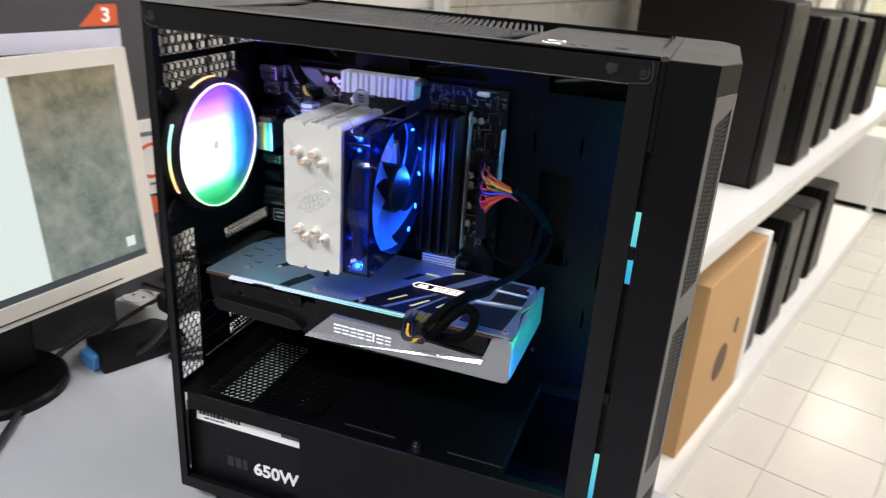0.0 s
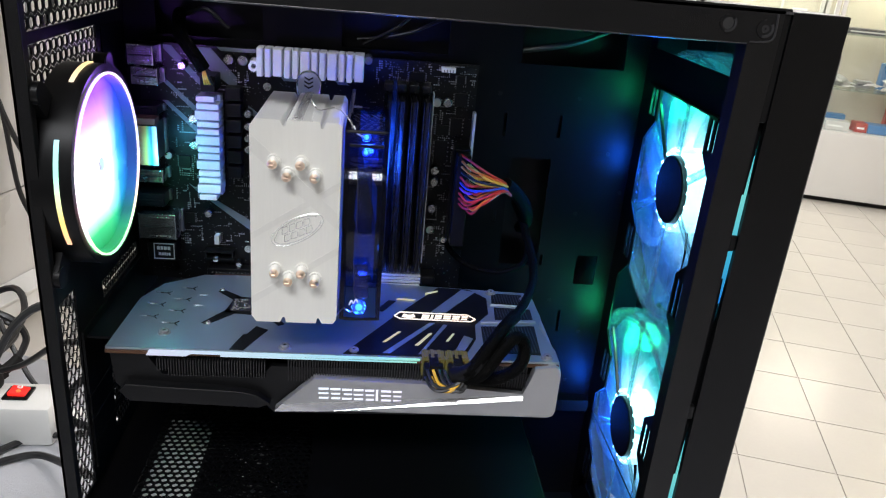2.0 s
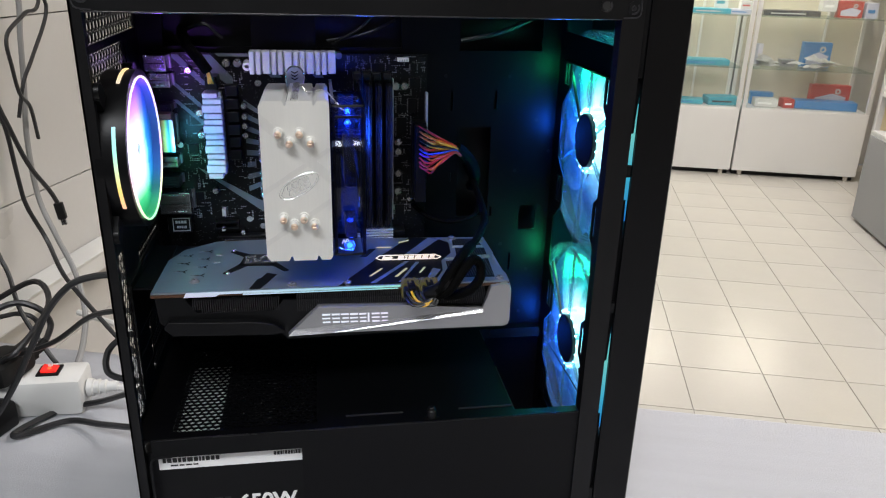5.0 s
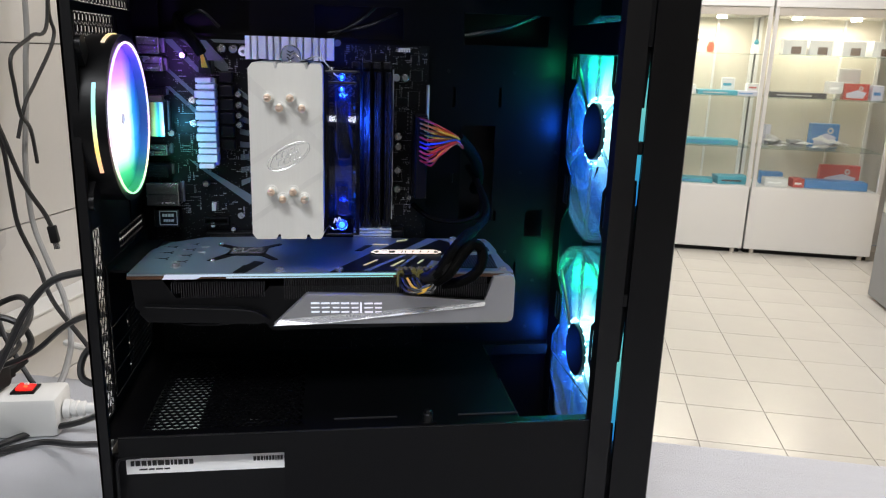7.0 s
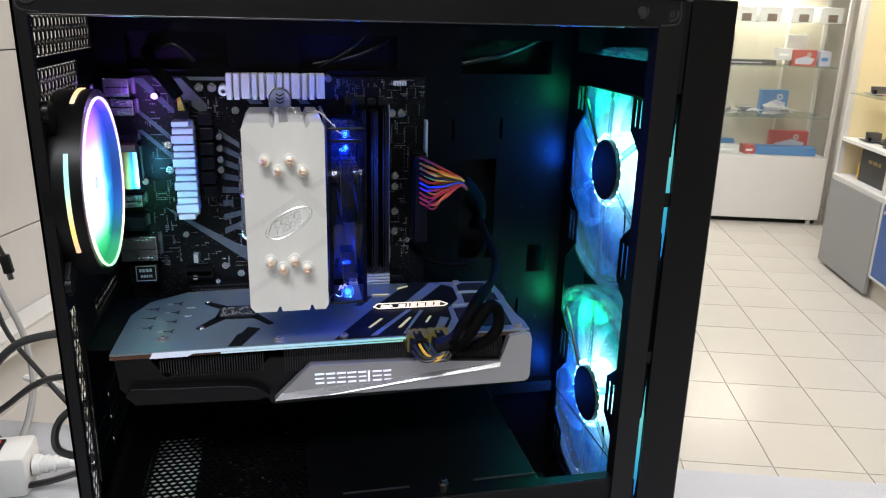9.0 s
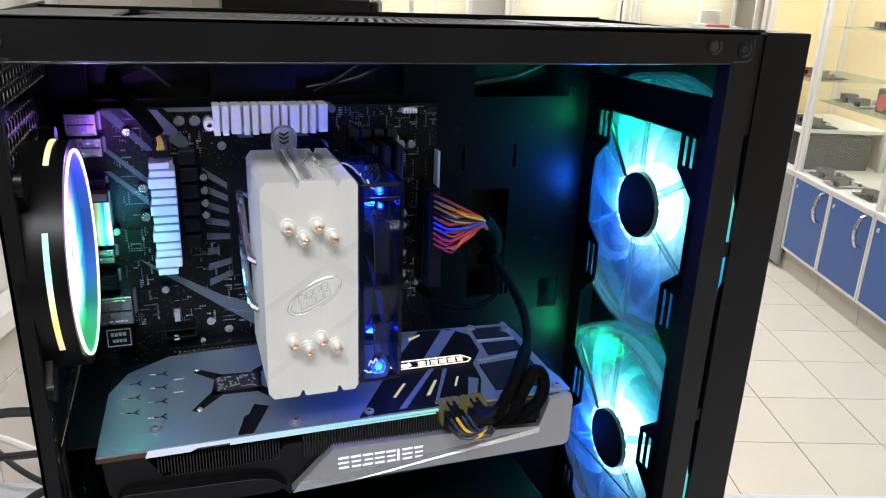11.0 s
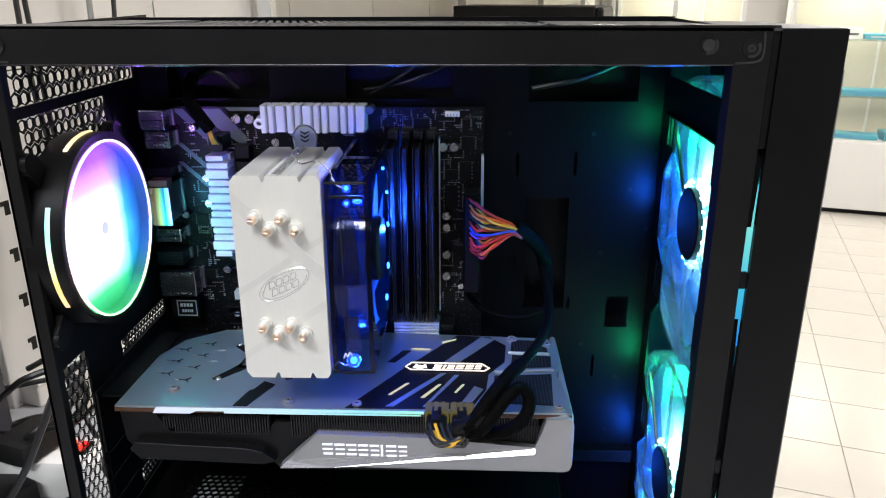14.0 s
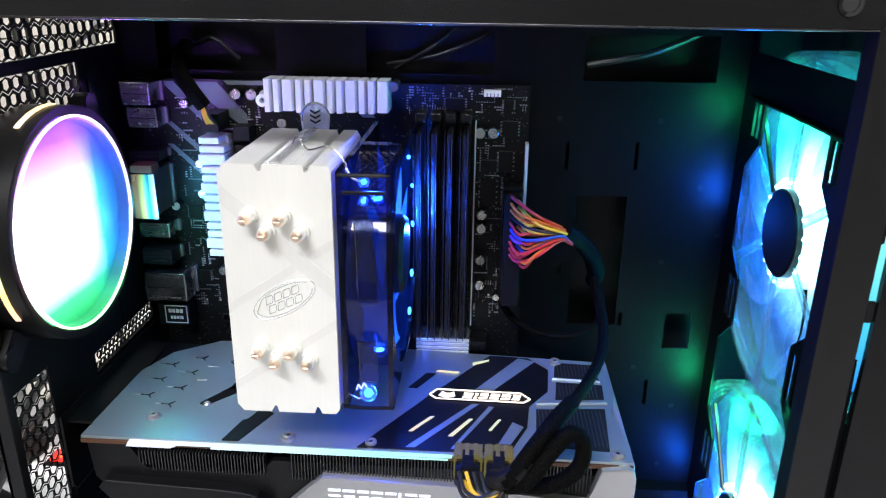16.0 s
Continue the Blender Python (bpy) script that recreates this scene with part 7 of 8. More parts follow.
cord("black cable looped over the power strip", [(-0.30, 0.36, 0.070), (-0.242, 0.383, 0.074), (-0.228, 0.390, 0.073), (-0.213, 0.392, 0.067), (-0.203, 0.375, 0.060), (-0.215, 0.322, 0.056), (-0.245, 0.285, 0.054), (-0.28, 0.235, 0.03), (-0.3, 0.2, 0.006)], 0.0032, CABLE)
cord("thick black lead arching into the case rear", [(-0.0005, 0.165, 0.205), (-0.035, 0.158, 0.218), (-0.060, 0.165, 0.215), (-0.085, 0.172, 0.204), (-0.115, 0.190, 0.171), (-0.141, 0.200, 0.126), (-0.168, 0.203, 0.077), (-0.193, 0.200, 0.040), (-0.225, 0.19, 0.012), (-0.27, 0.165, 0.006)], 0.0035, CABLE)
cord("black lead sagging behind the case", [(-0.0005, 0.185, 0.165), (-0.044, 0.180, 0.170), (-0.085, 0.210, 0.150), (-0.142, 0.250, 0.101), (-0.217, 0.280, 0.068), (-0.28, 0.30, 0.056), (-0.35, 0.32, 0.052)], 0.0030, CABLE)
cord("short black lead curling at the case rear", [(-0.0005, 0.165, 0.150), (-0.030, 0.150, 0.158), (-0.052, 0.150, 0.142), (-0.052, 0.140, 0.122), (-0.025, 0.135, 0.115), (-0.0005, 0.13, 0.118)], 0.0032, CABLE)
ml = cord("black lead folded on the bench into the power supply", [(-0.0005, 0.125, 0.062), (-0.035, 0.150, 0.050), (-0.090, 0.210, 0.018), (-0.135, 0.240, 0.006), (-0.178, 0.218, 0.006), (-0.186, 0.222, 0.006), (-0.170, 0.245, 0.006), (-0.144, 0.268, 0.006), (-0.10, 0.255, 0.020), (-0.05, 0.215, 0.055), (-0.0005, 0.175, 0.090)], 0.0035, CABLE, "power_lead")
part("plug", box(B(), -0.024, -0.0005, 0.114, 0.136, 0.051, 0.073, 0.003), RUBBER, ml, smooth=True)

# ---- shelving rack with old towers ----
rack = thing("shelving_rack", (-0.16, 2.7, 0), "white steel shelving rack along the tiled wall", "shelving rack", turned=True)
for z in (0.12, 0.82, 1.62):
    part("shelf", box(B(), -0.28, 0.28, -1.75, 1.75, z - 0.03, z, 0.002), MELAMINE, rack)
    part("shelf_lip", box(B(), 0.2802, 0.290, -1.75, 1.75, z - 0.042, z + 0.004, 0.001), ALUFRAME, rack)
part("plinth", box(B(), 0.262, 0.279, -1.75, 1.75, 0.0, 0.089), MELAMINE, rack)
for v, u in ((-1.74, -0.27), (-0.58, -0.27), (0.58, -0.27), (1.74, -0.27), (1.74, 0.265)):
    part("upright", box(B(), u - 0.014, u + 0.014, v - 0.009, v + 0.009, 0, 2.0), ALUFRAME, rack)


def tower(u, v, z, w, h, d, label):
    t = thing("old_tower", (u, v, z), label, "computer case", "towers on the rack", turned=True)
    part("shell", box(B(), -d, 0, -w / 2, w / 2, 0.008, h, 0.004), CASE_BLACK, t)
    part("front", box(B(), 0.0, 0.022, -w / 2 + 0.002, w / 2 - 0.002, 0.010, h - 0.002, 0.007), CASE_BLACK, t, "rounded black front")
    part("drive_bay", box(B(), 0.0222, 0.0235, -w / 2 + 0.02, w / 2 - 0.02, h - 0.10, h - 0.055, 0.0005), PLASTIC, t)
    part("button", disc(B(), (0, 0, h * 0.55), "x", 0.009, 0.022, 0.025, 16), GREY_EDGE, t)
    part("feet", box(B(), -d + 0.02, 0.01, -w / 2 + 0.01, w / 2 - 0.01, 0.0, 0.008), RUBBER, t)


for v, w, h, d, u in ((1.91, 0.19, 0.510, 0.40, 0.04), (2.28, 0.18, 0.46, 0.40, 0.06), (2.62, 0.19, 0.45, 0.40, 0.05), (3.05, 0.2, 0.42, 0.40, 0.04), (3.5, 0.2, 0.42, 0.4, 0.05)):
    tower(u, v, 0.82, w, h, d, "old black tower computer on the middle shelf")
for v, w, h, d, u in ((2.18, 0.20, 0.42, 0.42, 0.05), (2.50, 0.20, 0.46, 0.42, 0.06), (2.84, 0.19, 0.42, 0.40, 0.05), (3.2, 0.2, 0.42, 0.4, 0.05)):
    tower(u, v, 0.12, w, h, d, "old black tower computer on the bottom shelf")
ct = thing("cardboard_carton", (-0.01, 1.74, 0.12), "brown cardboard carton with dark printed shapes", "carton", turned=True)
part("carton", box(B(), -0.22, 0.11, -0.28, 0.23, 0.0, 0.53, 0.003), CARD, ct)
part("side_sleeve", box(B(), -0.22, 0.112, 0.2302, 0.285, 0.0, 0.535, 0.003), WHITEBOX, ct, "pale carton side")
part("print", disc(B(), (0, -0.02, 0.20), "x", 0.06, 0.1102, 0.1107, 30), CARD_DARK, ct)
part("print", prism(B(), [(0.06, 0.27), (0.10, 0.25), (0.105, 0.30), (0.07, 0.315)], "x", 0.1102, 0.1107), CARD_DARK, ct)

# ---- glass showcases at the end of the shop ----
SV = 4.9


def carton(u, v, z, w, d, h, m, label, bar=None, turn=0.0):
    t = thing("product_box", (u, v, z), label, "product box", "goods on display", turned=True)
    t.matrix_world = t.matrix_world @ pose(0, 0, 0, 0, 0, turn)
    part("carton", box(B(), -w / 2, w / 2, -d / 2, d / 2, 0, h, min(0.003, h * 0.1)), m, t)
    part("print", bars(B(), "y", -w * 0.38, h * 0.35, -d / 2 - 0.0002, [w * 0.62], h * 0.22, 0.0, 0.0006), bar or WHITE_PRINT, t)
    return t


def showcase(u0, u1):
    w = (u1 - u0) / 2
    s = thing("glass_showcase", ((u0 + u1) / 2, SV, 0), "white showcase with glass doors and lit shelves", "showcase", "showcases", turned=True)
    part("base", box(B(), -w + 0.002, w - 0.002, 0.0, 0.42, 0.035, 0.465, 0.002), MELAMINE, s)
    part("plinth", box(B(), -w + 0.01, w - 0.01, 0.04, 0.40, 0.0, 0.035), RUBBER, s)
    for x in (-w + 0.06, w - 0.06):
        part("foot", disc(B(), (x, 0.02, 0), "z", 0.015, 0, 0.035, 12), BEIGE, s)
    for x in (-w + 0.014, w - 0.014):
        for y in (0.014, 0.406):
            part("post", box(B(), x - 0.012, x + 0.012, y - 0.012, y + 0.012, 0.465, 1.645), ALUFRAME, s)
    part("rail", box(B(), -w + 0.026, w - 0.026, 0.004, 0.024, 0.465, 0.473), ALUFRAME, s)
    part("top_box", box(B(), -w + 0.002, w - 0.002, 0.0, 0.42, 1.645, 1.78, 0.002), MELAMINE, s)
    part("light_strip", box(B(), -w + 0.026, w - 0.026, 0.006, 0.406, 1.592, 1.644, 0.002), BEIGE, s, "cream lamp strip under the top")
    part("back_board", box(B(), -w + 0.026, w - 0.026, 0.408, 0.416, 0.465, 1.592), CASE_BACK, s)
    g = part("glass_door", box(B(), -w + 0.026, w - 0.026, 0.012, 0.016, 0.473, 1.592), GLASS, s)
    g.visible_shadow = False
    for z in (0.735, 1.072, 1.35):
        p = part("glass_shelf", box(B(), -w + 0.03, w - 0.03, 0.03, 0.40, z - 0.006, z), SHELF_GLASS, s)
        p.visible_shadow = False
    part("shelf_support", box(B(), w * 0.35, w * 0.35 + 0.014, 0.392, 0.406, 0.466, 1.591), ALUFRAME, s, "slim pale shelf support")
    for x in (-w * 0.60, w * 0.28):
        part("spot_lamp", disc(B(), (x, 0.10, 0), "z", 0.032, 1.572, 1.5915, 20, 0.006), SPOT, s, "small glowing spot lamp")


showcase(-0.325, 0.505)
showcase(0.76, 1.592)
showcase(1.602, 2.428)
for u in (0.09, 1.176, 2.015):
    lamp("showcase_light", "AREA", pose(u, SV + 0.2, 1.565), 8, (1.0, 0.91, 0.76), 0.5, 0.2, R)


def goods(u, shelf, w, d, h, m, nm, kind="carton", bar=None, turn=0.0, back=0.0):
    carton(u, SV + 0.16 + back, shelf, w, d, h, m, "%s %s on a glass shelf" % (nm, kind), bar or WHITE_PRINT, turn)


def window_carton(u, z, w, h, turn):
    t = thing("product_box", (u, SV + 0.16, z), "white carton with a dark window in its front", "product box", "goods on display", turned=True)
    t.matrix_world = t.matrix_world @ pose(0, 0, 0, 0, 0, turn)
    part("carton", box(B(), -w / 2, w / 2, -0.055, 0.055, 0, h, 0.004), WHITEBOX, t)
    part("window", box(B(), -w * 0.14, w * 0.28, -0.0562, -0.0548, h * 0.06, h * 0.54, 0.0003), CARD_DARK, t, "dark brown window")


def picture_carton(u, z, w, h, m, nm, turn=0.0, back=0.0):
    t = thing("product_box", (u, SV + 0.16 + back, z), nm + " on a glass shelf", "product box", "goods on display", turned=True)
    t.matrix_world = t.matrix_world @ pose(0, 0, 0, 0, 0, turn)
    part("carton", box(B(), -w / 2, w / 2, -0.03, 0.03, 0, h, 0.002), m, t)
    part("panel", prism(B(), [(-w * 0.36, h * 0.12), (w * 0.30, h * 0.10), (w * 0.42, h * 0.46), (w * 0.05, h * 0.62), (-w * 0.38, h * 0.40)], "y", -0.0308, -0.0299), LILAC, t, "pale printed panel")
    part("mark", ring(B(), (w * 0.18, 0, h * 0.72), "y", h * 0.06, h * 0.13, -0.0308, -0.0299, 16), WHITE_PRINT, t, "white printed mark")


def figure(u, z, h, m, m2, nm):
    t = thing("small_ornament", (u, SV + 0.16, z), "small %s ornament on a glass shelf" % nm, "ornament", "goods on display", turned=True)
    part("body", lathe(B(), (0, 0, 0), "z", [(0, 0), (0.020, 0), (0.026, h * 0.3), (0.016, h * 0.62), (0, h * 0.64)], 14), m, t, smooth=True)
    part("top", lathe(B(), (0.006, 0, h * 0.58), "z", [(0, 0), (0.014, h * 0.06), (0.018, h * 0.2), (0.010, h * 0.36), (0, h * 0.42)], 14), m2, t, smooth=True)


def papers(u, z, wide, seed):
    """Crumpled sheets lying over one another in a low heap."""
    t = thing("paper_heap", (u, SV + 0.12, z), "loose heap of crumpled white papers on a glass shelf", "papers", "goods on display", turned=True)
    r2 = random.Random(seed)
    for k in range(7):
        bm = B()
        rows = []
        a, b, px, py, lift = r2.uniform(0.05, 0.075), r2.uniform(0.035, 0.05), r2.uniform(-wide, wide), r2.uniform(-0.03, 0.03), 0.004 + 0.007 * k
        spin = r2.uniform(0, 3.1)
        for i in range(7):
            row = []
            for j in range(5):
                x, y = a * (i / 3 - 1), b * (j / 2 - 1)
                edge = max(abs(i / 3 - 1), abs(j / 2 - 1))
                z2 = lift + (0.022 + 0.004 * k) * (1 - edge * 0.8) * (1 - abs(px) / (wide * 1.6)) + r2.uniform(0, 0.010)
                row.append(bm.verts.new((px + x * math.cos(spin) - y * math.sin(spin), py + x * math.sin(spin) + y * math.cos(spin), z2)))
            rows.append(row)
        for p, q in zip(rows, rows[1:]):
            for j in range(4):
                bm.faces.new((p[j], p[j + 1], q[j + 1], q[j]))
        bmesh.ops.solidify(bm, geom=bm.faces[:], thickness=0.0012)
        part("paper", bm, WHITEBOX, t)


for u, k in ((1.782, 0), (1.945, 1), (2.147, 2), (2.33, 3)):
    window_carton(u, 1.351, 0.145, 0.100, k * 2 - 3)
figure(0.96, 1.351, 0.10, LABEL, PLASTIC, "black and white")
figure(1.152, 1.351, 0.115, LABEL, DULL, "white and grey")
figure(1.252, 1.351, 0.110, RED, LABEL, "orange and white")
figure(1.540, 1.351, 0.095, LABEL, TEALBOX, "white and green")
goods(1.843, 1.073, 0.36, 0.12, 0.034, BOXGREY, "long dark flat", turn=1)
goods(2.075, 1.108, 0.09, 0.10, 0.078, WHITEBOX, "white", bar=LABEL)
picture_carton(2.212, 1.073, 0.155, 0.105, REDBOX, "red and white carton", -3)
goods(2.190, 1.073, 0.14, 0.04, 0.200, WHITEBOX, "plain white", bar=LABEL, back=0.10)
goods(2.340, 1.073, 0.07, 0.10, 0.098, LILAC, "pale striped", bar=BLUEPRINT)
goods(1.130, 1.073, 0.10, 0.09, 0.062, WHITEBOX, "white", bar=BOXGREY, turn=6)
goods(1.325, 1.073, 0.26, 0.12, 0.032, TEALBOX, "flat teal")
goods(1.395, 1.106, 0.085, 0.06, 0.082, WHITEBOX, "pale blue and white", bar=TEALBOX, turn=-6)
goods(1.520, 1.073, 0.15, 0.10, 0.032, LILAC, "flat lilac", bar=BLUEPRINT)
goods(1.555, 1.106, 0.08, 0.06, 0.050, WHITEBOX, "small white", bar=REDBOX, turn=5)
goods(0.92, 1.073, 0.14, 0.09, 0.050, BOXGREY, "dark", bar=REDBOX, turn=4)
goods(1.305, 0.736, 0.38, 0.14, 0.036, TEALBOX, "long flat teal", turn=2, bar=BLUEPRINT)
goods(0.95, 0.736, 0.22, 0.12, 0.045, TEALBOX, "flat teal", turn=-4)
goods(1.688, 0.736, 0.035, 0.05, 0.150, LILAC, "narrow pale blue", turn=12)
picture_carton(2.085, 0.736, 0.185, 0.165, BLUEPRINT, "blue carton with a pale picture", 4, 0.09)
goods(1.905, 0.736, 0.10, 0.08, 0.045, GREYBOARD, "dark green grey", bar=BOXGREY, back=0.08)
papers(2.04, 0.737, 0.12, 4)
papers(1.735, 0.737, 0.04, 9)
goods(1.775, 0.467, 0.15, 0.06, 0.085, BLUEPRINT, "blue and red", bar=REDBOX, back=0.08)
goods(1.785, 0.467, 0.15, 0.10, 0.055, WHITEBOX, "plain white", bar=LABEL)
goods(1.930, 0.467, 0.075, 0.10, 0.060, REDBOX, "red and white", turn=5, bar=LABEL)
goods(2.175, 0.467, 0.40, 0.12, 0.055, BLUEPRINT, "long blue", turn=-2, bar=BLUEPRINT)
picture_carton(2.235, 0.467, 0.26, 0.150, REDBOX, "red carton with a pale picture", 0, 0.12)
goods(1.225, 0.467, 0.28, 0.13, 0.030, TEALBOX, "flat teal", turn=-5, bar=BLUEPRINT)
goods(1.490, 0.467, 0.22, 0.13, 0.055, TEALBOX, "flat teal", turn=9, bar=BOXGREY)
goods(0.95, 0.467, 0.26, 0.13, 0.040, TEALBOX, "flat teal", turn=3)
goods(0.36, 0.467, 0.20, 0.12, 0.045, BOXGREY, "dark flat", turn=6)
goods(0.12, 0.467, 0.16, 0.12, 0.055, GREYBOARD, "grey", turn=-8)
post = thing("door_post", (2.53, 4.93, 0), "pale grey post beside the showcase", "post", turned=True)
part("post_body", box(B(), -0.05, 0.05, -0.03, 0.03, 0, 2.2, 0.002), ALUFRAME, post)

# ---- blue counters with glass tops ----
CU = 2.12


def counter(v0, v1, door, label):
    w = (v1 - v0) / 2
    c = thing("display_counter", (CU, (v0 + v1) / 2, 0), label, "display counter", "display counters", turned=True)
    part("carcass", box(B(), 0.012, 0.48, -w, w, 0.12, 0.50), MELAMINE, c)
    part("plinth", box(B(), 0.03, 0.46, -w, w, 0.0, 0.118), BEIGE, c)
    part("edge_frame", sheet(B(), "x", -w + 0.0005, w - 0.0005, 0.118, 0.522, 0.0, 0.0118, [(-w + 0.012, w - 0.012, 0.13, 0.505)]), ALUFRAME, c)
    part("worktop", box(B(), -0.004, 0.49, -w, w, 0.5225, 0.535, 0.002), MELAMINE, c)
    if door is BLUEDOOR:
        d = part("door", box(B(), 0.002, 0.0116, -w + 0.0125, w - 0.0125, 0.1305, 0.5045, 0.0015), BLUEDOOR, c, "blue laminate door")
        part("handle", tube(B(), [(0.002, -w + 0.060, 0.352), (-0.020, -w + 0.060, 0.362), (-0.032, -w + 0.060, 0.400), (-0.034, -w + 0.060, 0.425), (-0.030, -w + 0.060, 0.450), (-0.018, -w + 0.060, 0.485), (0.002, -w + 0.060, 0.495)], 0.0085, 10), STEEL, d, "bowed metal handle", smooth=True)
        part("lock", disc(B(), (0, w - 0.045, 0.465), "x", 0.011, -0.004, 0.002, 16), STEEL, d, smooth=True)
    else:
        part("grey_front", box(B(), -0.006, 0.0116, -w + 0.002, w - 0.002, 0.02, 0.5045, 0.0015), GREYBOARD, c, "grey laminate front")


counter(3.055, 3.415, BLUEDOOR, "blue doored counter with pale frame")
counter(2.690, 3.050, BLUEDOOR, "blue doored counter with pale frame")
counter(2.325, 2.685, BLUEDOOR, "blue doored counter with pale frame")
counter(1.960, 2.320, BLUEDOOR, "blue doored counter with pale frame")
counter(3.420, 4.040, GREYBOARD, "grey fronted counter with white top")
case2 = thing("glass_display", (CU, 2.69, 0.535), "glass display case with a white frame on the counters", "display case", turned=True)
for v in (-0.725, 0.0, 0.72):
    for u in (0.015, 0.47):
        part("post", box(B(), u - 0.011, u + 0.011, v - 0.011, v + 0.011, 0.0, 1.3), ALUFRAME, case2)
part("top_frame", box(B(), 0.0, 0.48, -0.735, 0.732, 1.3, 1.33), ALUFRAME, case2)
part("back_board", box(B(), 0.482, 0.49, -0.735, 0.732, 0.0, 1.3), YELLOWBACK, case2)
for z in (0.37, 0.72):
    p = part("glass_shelf", box(B(), 0.03, 0.455, -0.71, 0.706, z - 0.006, z), SHELF_GLASS, case2)
    p.visible_shadow = False
for v0, v1 in ((-0.713, -0.012), (0.012, 0.708)):
    g = part("glass_front", box(B(), 0.012, 0.016, v0, v1, 0.0, 1.3), GLASS, case2)
    g.visible_shadow = False
# unseen lamps and discs added at the top for the display's bright inside
lamp("added_display_light", "AREA", pose(CU + 0.24, 3.05, 1.83), 3.6, (1.0, 0.88, 0.66), 0.3, 0.6, R)
lamp("added_display_light", "AREA", pose(CU + 0.24, 2.33, 1.83), 3, (1.0, 0.88, 0.66), 0.3, 0.6, R)
for v in (-0.36, 0.36):
    part("spot_lamp", disc(B(), (0.24, v, 0), "z", 0.035, 1.288, 1.2995, 20), SPOT, case2, "small glowing spot lamp")
open_rack = thing("open_shelf_unit", (CU, 3.73, 0.535), "white open shelves on the grey counter", "shelf unit", turned=True)
for v in (-0.294, 0.294):
    for u in (0.014, 0.444):
        part("post", box(B(), u - 0.014, u + 0.014, v - 0.014, v + 0.014, 0, 1.5), ALUFRAME, open_rack)
part("end_board", box(B(), 0.029, 0.429, 0.290, 0.300, 0, 1.5), YELLOWBACK, open_rack, "yellow cream end board")
part("shelf", box(B(), 0.0, 0.455, -0.279, 0.279, 0.192, 0.21), MELAMINE, open_rack)
part("top_board", box(B(), 0.0, 0.455, -0.31, 0.31, 1.5, 1.53), ALUFRAME, open_rack)
for z in (0.455, 0.95):
    p = part("glass_shelf", box(B(), 0.0, 0.455, -0.279, 0.279, z - 0.006, z), SHELF_GLASS, open_rack)
    p.visible_shadow = False
# unseen lamp and disc added to brighten the open shelves
lamp("added_display_light", "AREA", pose(CU + 0.22, 3.73, 2.02), 5, (1.0, 0.86, 0.62), 0.3, 0.4, R)
part("spot_lamp", disc(B(), (0.24, 0, 0), "z", 0.035, 1.488, 1.4995, 20), SPOT, open_rack, "small glowing spot lamp")
part("back_board", box(B(), 0.456, 0.466, -0.279, 0.279, 0, 1.5), YELLOWBACK, open_rack)
shade_box = thing("hardware_part", (CU + 0.22, 3.66, 0.535), "black hardware carton with a yellow green corner on the shelf", "computer part", "goods on display", turned=True)
part("carton", box(B(), -0.17, 0.17, -0.20, 0.19, 0, 0.172, 0.003), INK, shade_box)
part("corner_strip", box(B(), -0.1715, -0.10, 0.1902, 0.2040, 0.004, 0.09, 0.001), WIRES[2], shade_box, "yellow green strip")
part("print", bars(B(), "x", -0.05, 0.110, -0.1703, [0.03, 0.05, 0.04], 0.018, 0.012, 0.0006), BRASS, shade_box, "dull gold print")


def circuit_card(u, v, z, w, m, seed, nm):
    """A bare board lying flat, with finned heatsink, chips and a port block."""
    t = thing("circuit_card", (u, v, z), "small %s circuit card with heatsink on display" % nm, "circuit card", "goods on display", turned=True)
    r2 = random.Random(seed)
    part("card", box(B(), -0.08, 0.08, -w / 2, w / 2, 0.004, 0.008), m, t)
    part("standoff", box(B(), -0.06, 0.06, -w * 0.4, w * 0.4, 0, 0.004), RUBBER, t)
    h = r2.uniform(0.018, 0.036)
    hs = part("heatsink", box(B(), -0.06, 0.0, -w * 0.2, w * 0.25, 0.008, 0.014), DULL, t)
    for k in range(6):
        y = -w * 0.2 + (w * 0.45 - 0.004) * k / 5
        part("fin", box(B(), -0.06, 0.0, y, y + 0.004, 0.014, 0.014 + h), DULL, hs)
    part("port_block", box(B(), -0.078, -0.064, -w * 0.45, -w * 0.24, 0.008, 0.030, 0.001), PLASTIC, t)
    for k in range(5):
        x, y = r2.uniform(0.01, 0.065), r2.uniform(-w * 0.4, w * 0.36)
        part("chip", box(B(), x, x + 0.012, y, y + w * 0.08, 0.008, 0.012 + 0.014 * r2.random()), r2.choice((PLASTIC, TINNED, WHITE_PRINT)), t)


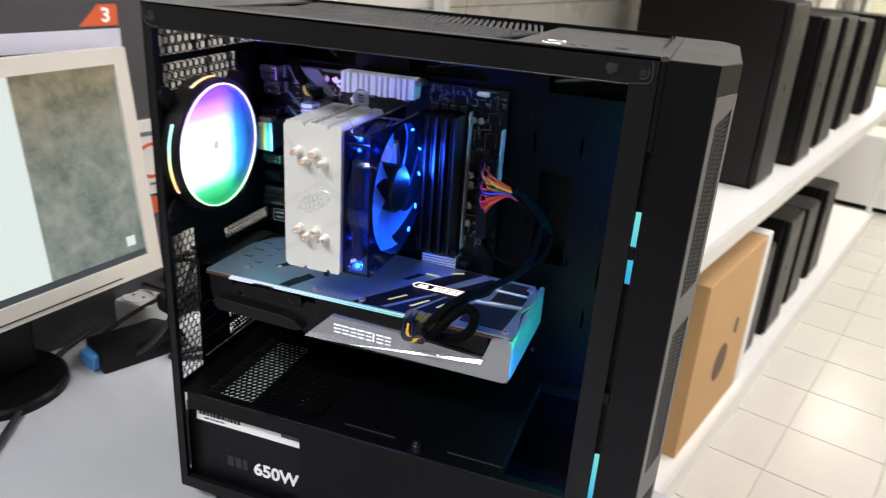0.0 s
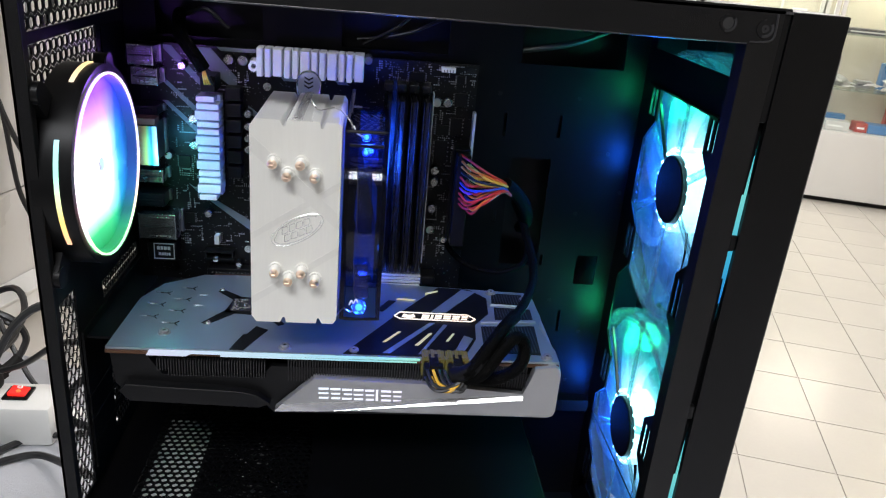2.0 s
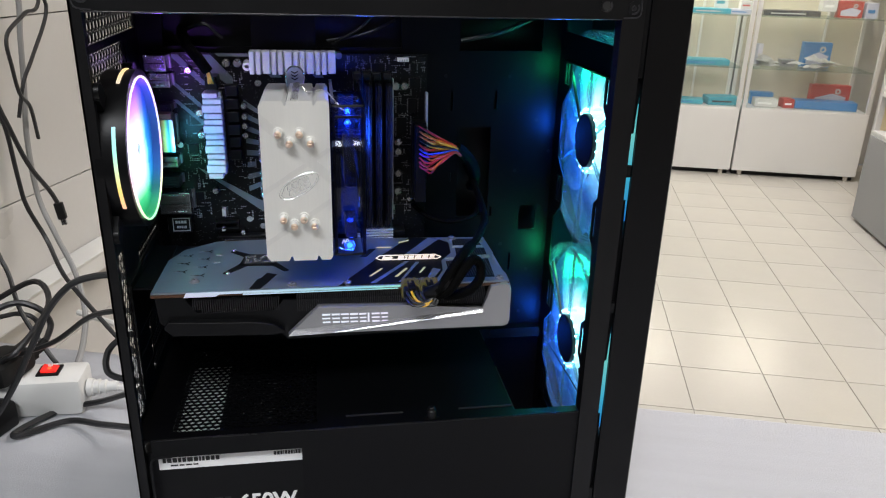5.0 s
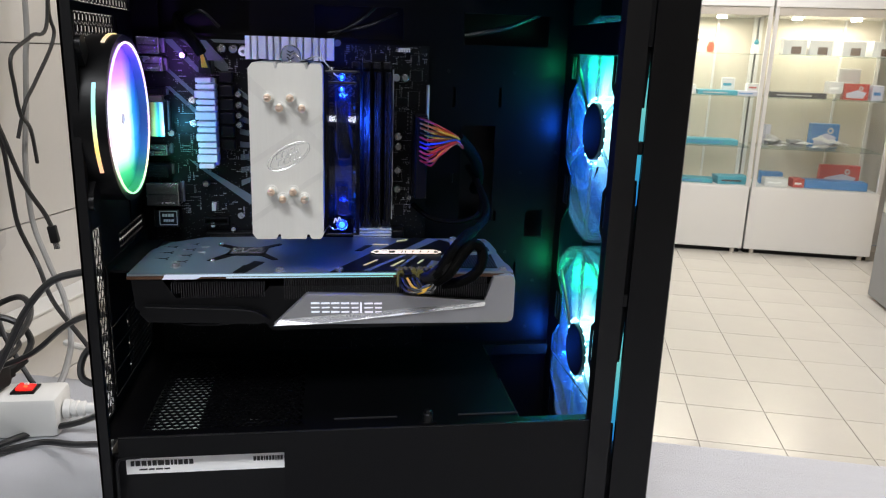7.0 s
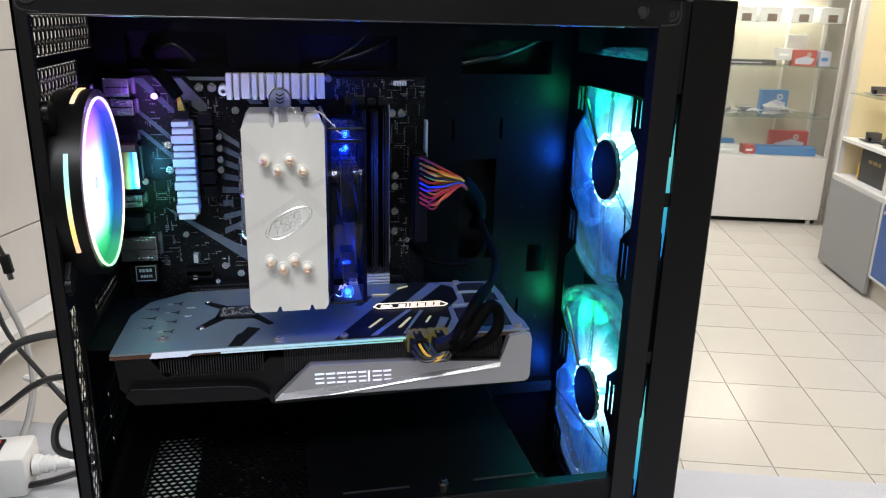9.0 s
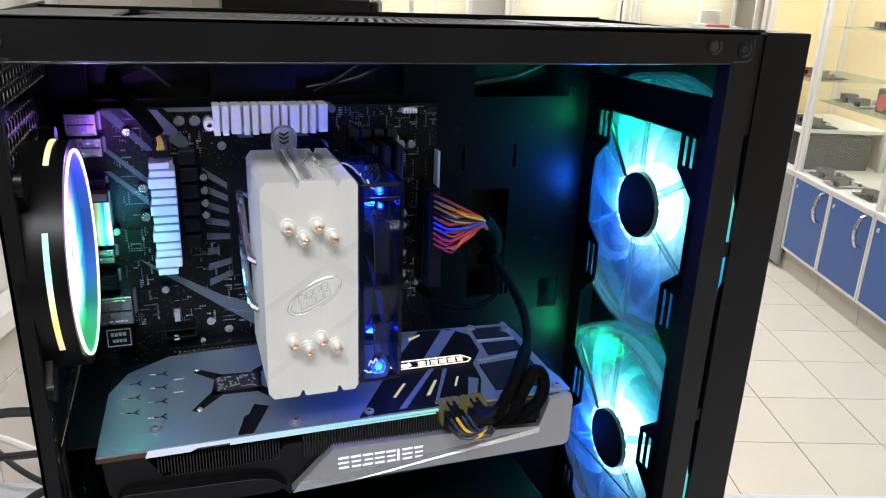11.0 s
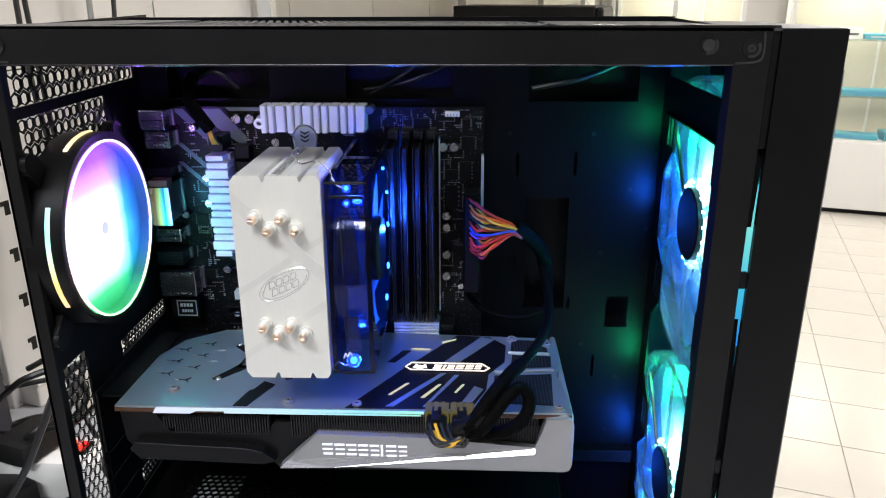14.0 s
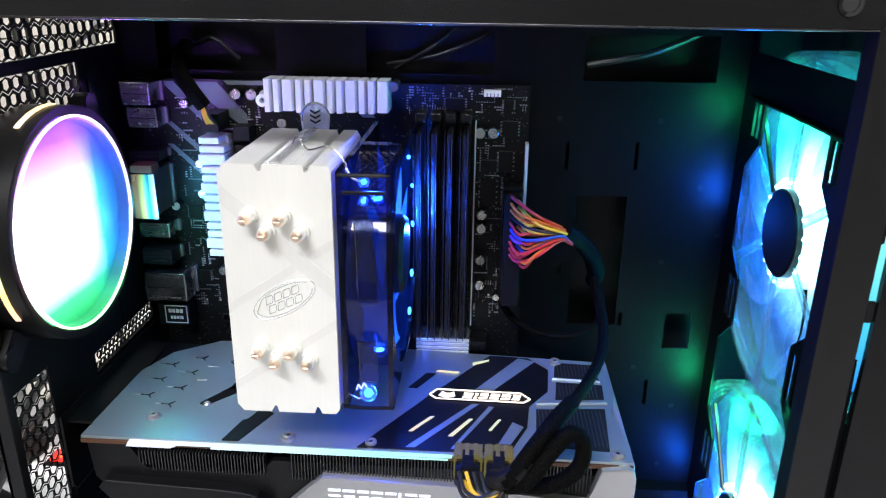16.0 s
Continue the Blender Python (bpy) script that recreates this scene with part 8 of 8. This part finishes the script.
for n, (u, v, z, w, m, nm) in enumerate(((0.12, 3.54, 0.746, 0.16, INK, "black"), (0.16, 3.70, 0.746, 0.13, INK, "black"), (0.12, 3.84, 0.746, 0.12, BOXGREY, "dark"), (0.13, 3.56, 0.991, 0.15, INK, "black"),
                                           (0.16, 3.74, 0.991, 0.13, REDBOX, "red"), (0.12, 3.88, 0.991, 0.12, GREYBOARD, "grey"), (0.12, 3.30, 0.536, 0.14, BOXGREY, "dark"), (0.10, 3.12, 0.536, 0.12, GREYBOARD, "grey"),
                                           (0.13, 2.90, 0.536, 0.15, INK, "black"), (0.12, 2.62, 0.536, 0.13, REDBOX, "red"), (0.16, 3.30, 0.906, 0.12, BOXGREY, "dark"), (0.14, 3.16, 0.906, 0.12, GREYBOARD, "grey"),
                                           (0.12, 2.76, 0.906, 0.13, INK, "black"), (0.13, 2.52, 0.906, 0.12, GREYBOARD, "grey"), (0.14, 3.10, 1.256, 0.15, INK, "black"))):
    circuit_card(CU + u, v, z, w, m, n, nm)
cooler2 = thing("cooling_fan", (CU + 0.14, 2.96, 0.905), "boxed cooling fan with a red front on the glass shelf", "computer part", "goods on display", turned=True)
part("frame", box(B(), -0.05, 0.05, -0.055, 0.055, 0, 0.11, 0.008), BOXGREY, cooler2)
part("red_front", disc(B(), (0, 0, 0.050), "x", 0.038, -0.0530, -0.0498, 28), REDBOX, cooler2, "red round front")

# ---- tiles of the floor and of the wall ----
def tile_mesh(name, a, b, t, m, axis):
    bm = B()
    if axis == "z":
        box(bm, 0.0018, a - 0.0018, 0.0018, b - 0.0018, -t, 0)
    else:
        box(bm, -t, 0, 0.001, a - 0.001, 0.001, b - 0.001)
    bmesh.ops.bevel(bm, geom=[e for e in bm.edges], offset=0.0006, segments=1, affect="EDGES")
    me = bpy.data.meshes.new(name)
    bm.to_mesh(me)
    bm.free()
    me.materials.append(m)
    return me


ft = tile_mesh("floor_tile", 0.2885, 0.2885, 0.006, FLOOR_TILE, "z")
us = [0.862 + 0.2885 * k for k in range(-5, 8)]
vs = [1.764 + 0.2885 * k for k in range(-14, 13)]
for u in us:
    for v in vs:
        if U0 <= u and u + 0.2885 <= U1 + 0.02 and v + 0.2885 <= V1 + 0.02:
            o = new("floor_tile", ft)
            o.parent = floor
            o.matrix_basis = pose(u, v, 0.0)
wt = tile_mesh("wall_tile", 0.40, 0.26, 0.005, WALL_TILE, "x")
for k in range(-3, 13):
    for r in range(0, 11):
        v, z = 0.29 + 0.40 * k, 0.245 + 0.26 * (r - 1)
        if z < -0.01 or z + 0.26 > CEILING or v + 0.4 > V1:
            continue
        o = new("wall_tile", wt)
        o.parent = wall_west
        o.matrix_basis = pose(U0 + 0.001, v, z)

# tiny joined pieces that nobody could pick apart
for ob in bpy.data.objects:
    if ob.name.split(".")[0] in ("small_component", "pale_component", "contacts", "slot_contacts", "pin_row", "tray_rivets", "standoffs", "chip_parts", "fins_below", "top_vent", "mesh", "tray_screws"):
        ob["kind"] = "stuff"
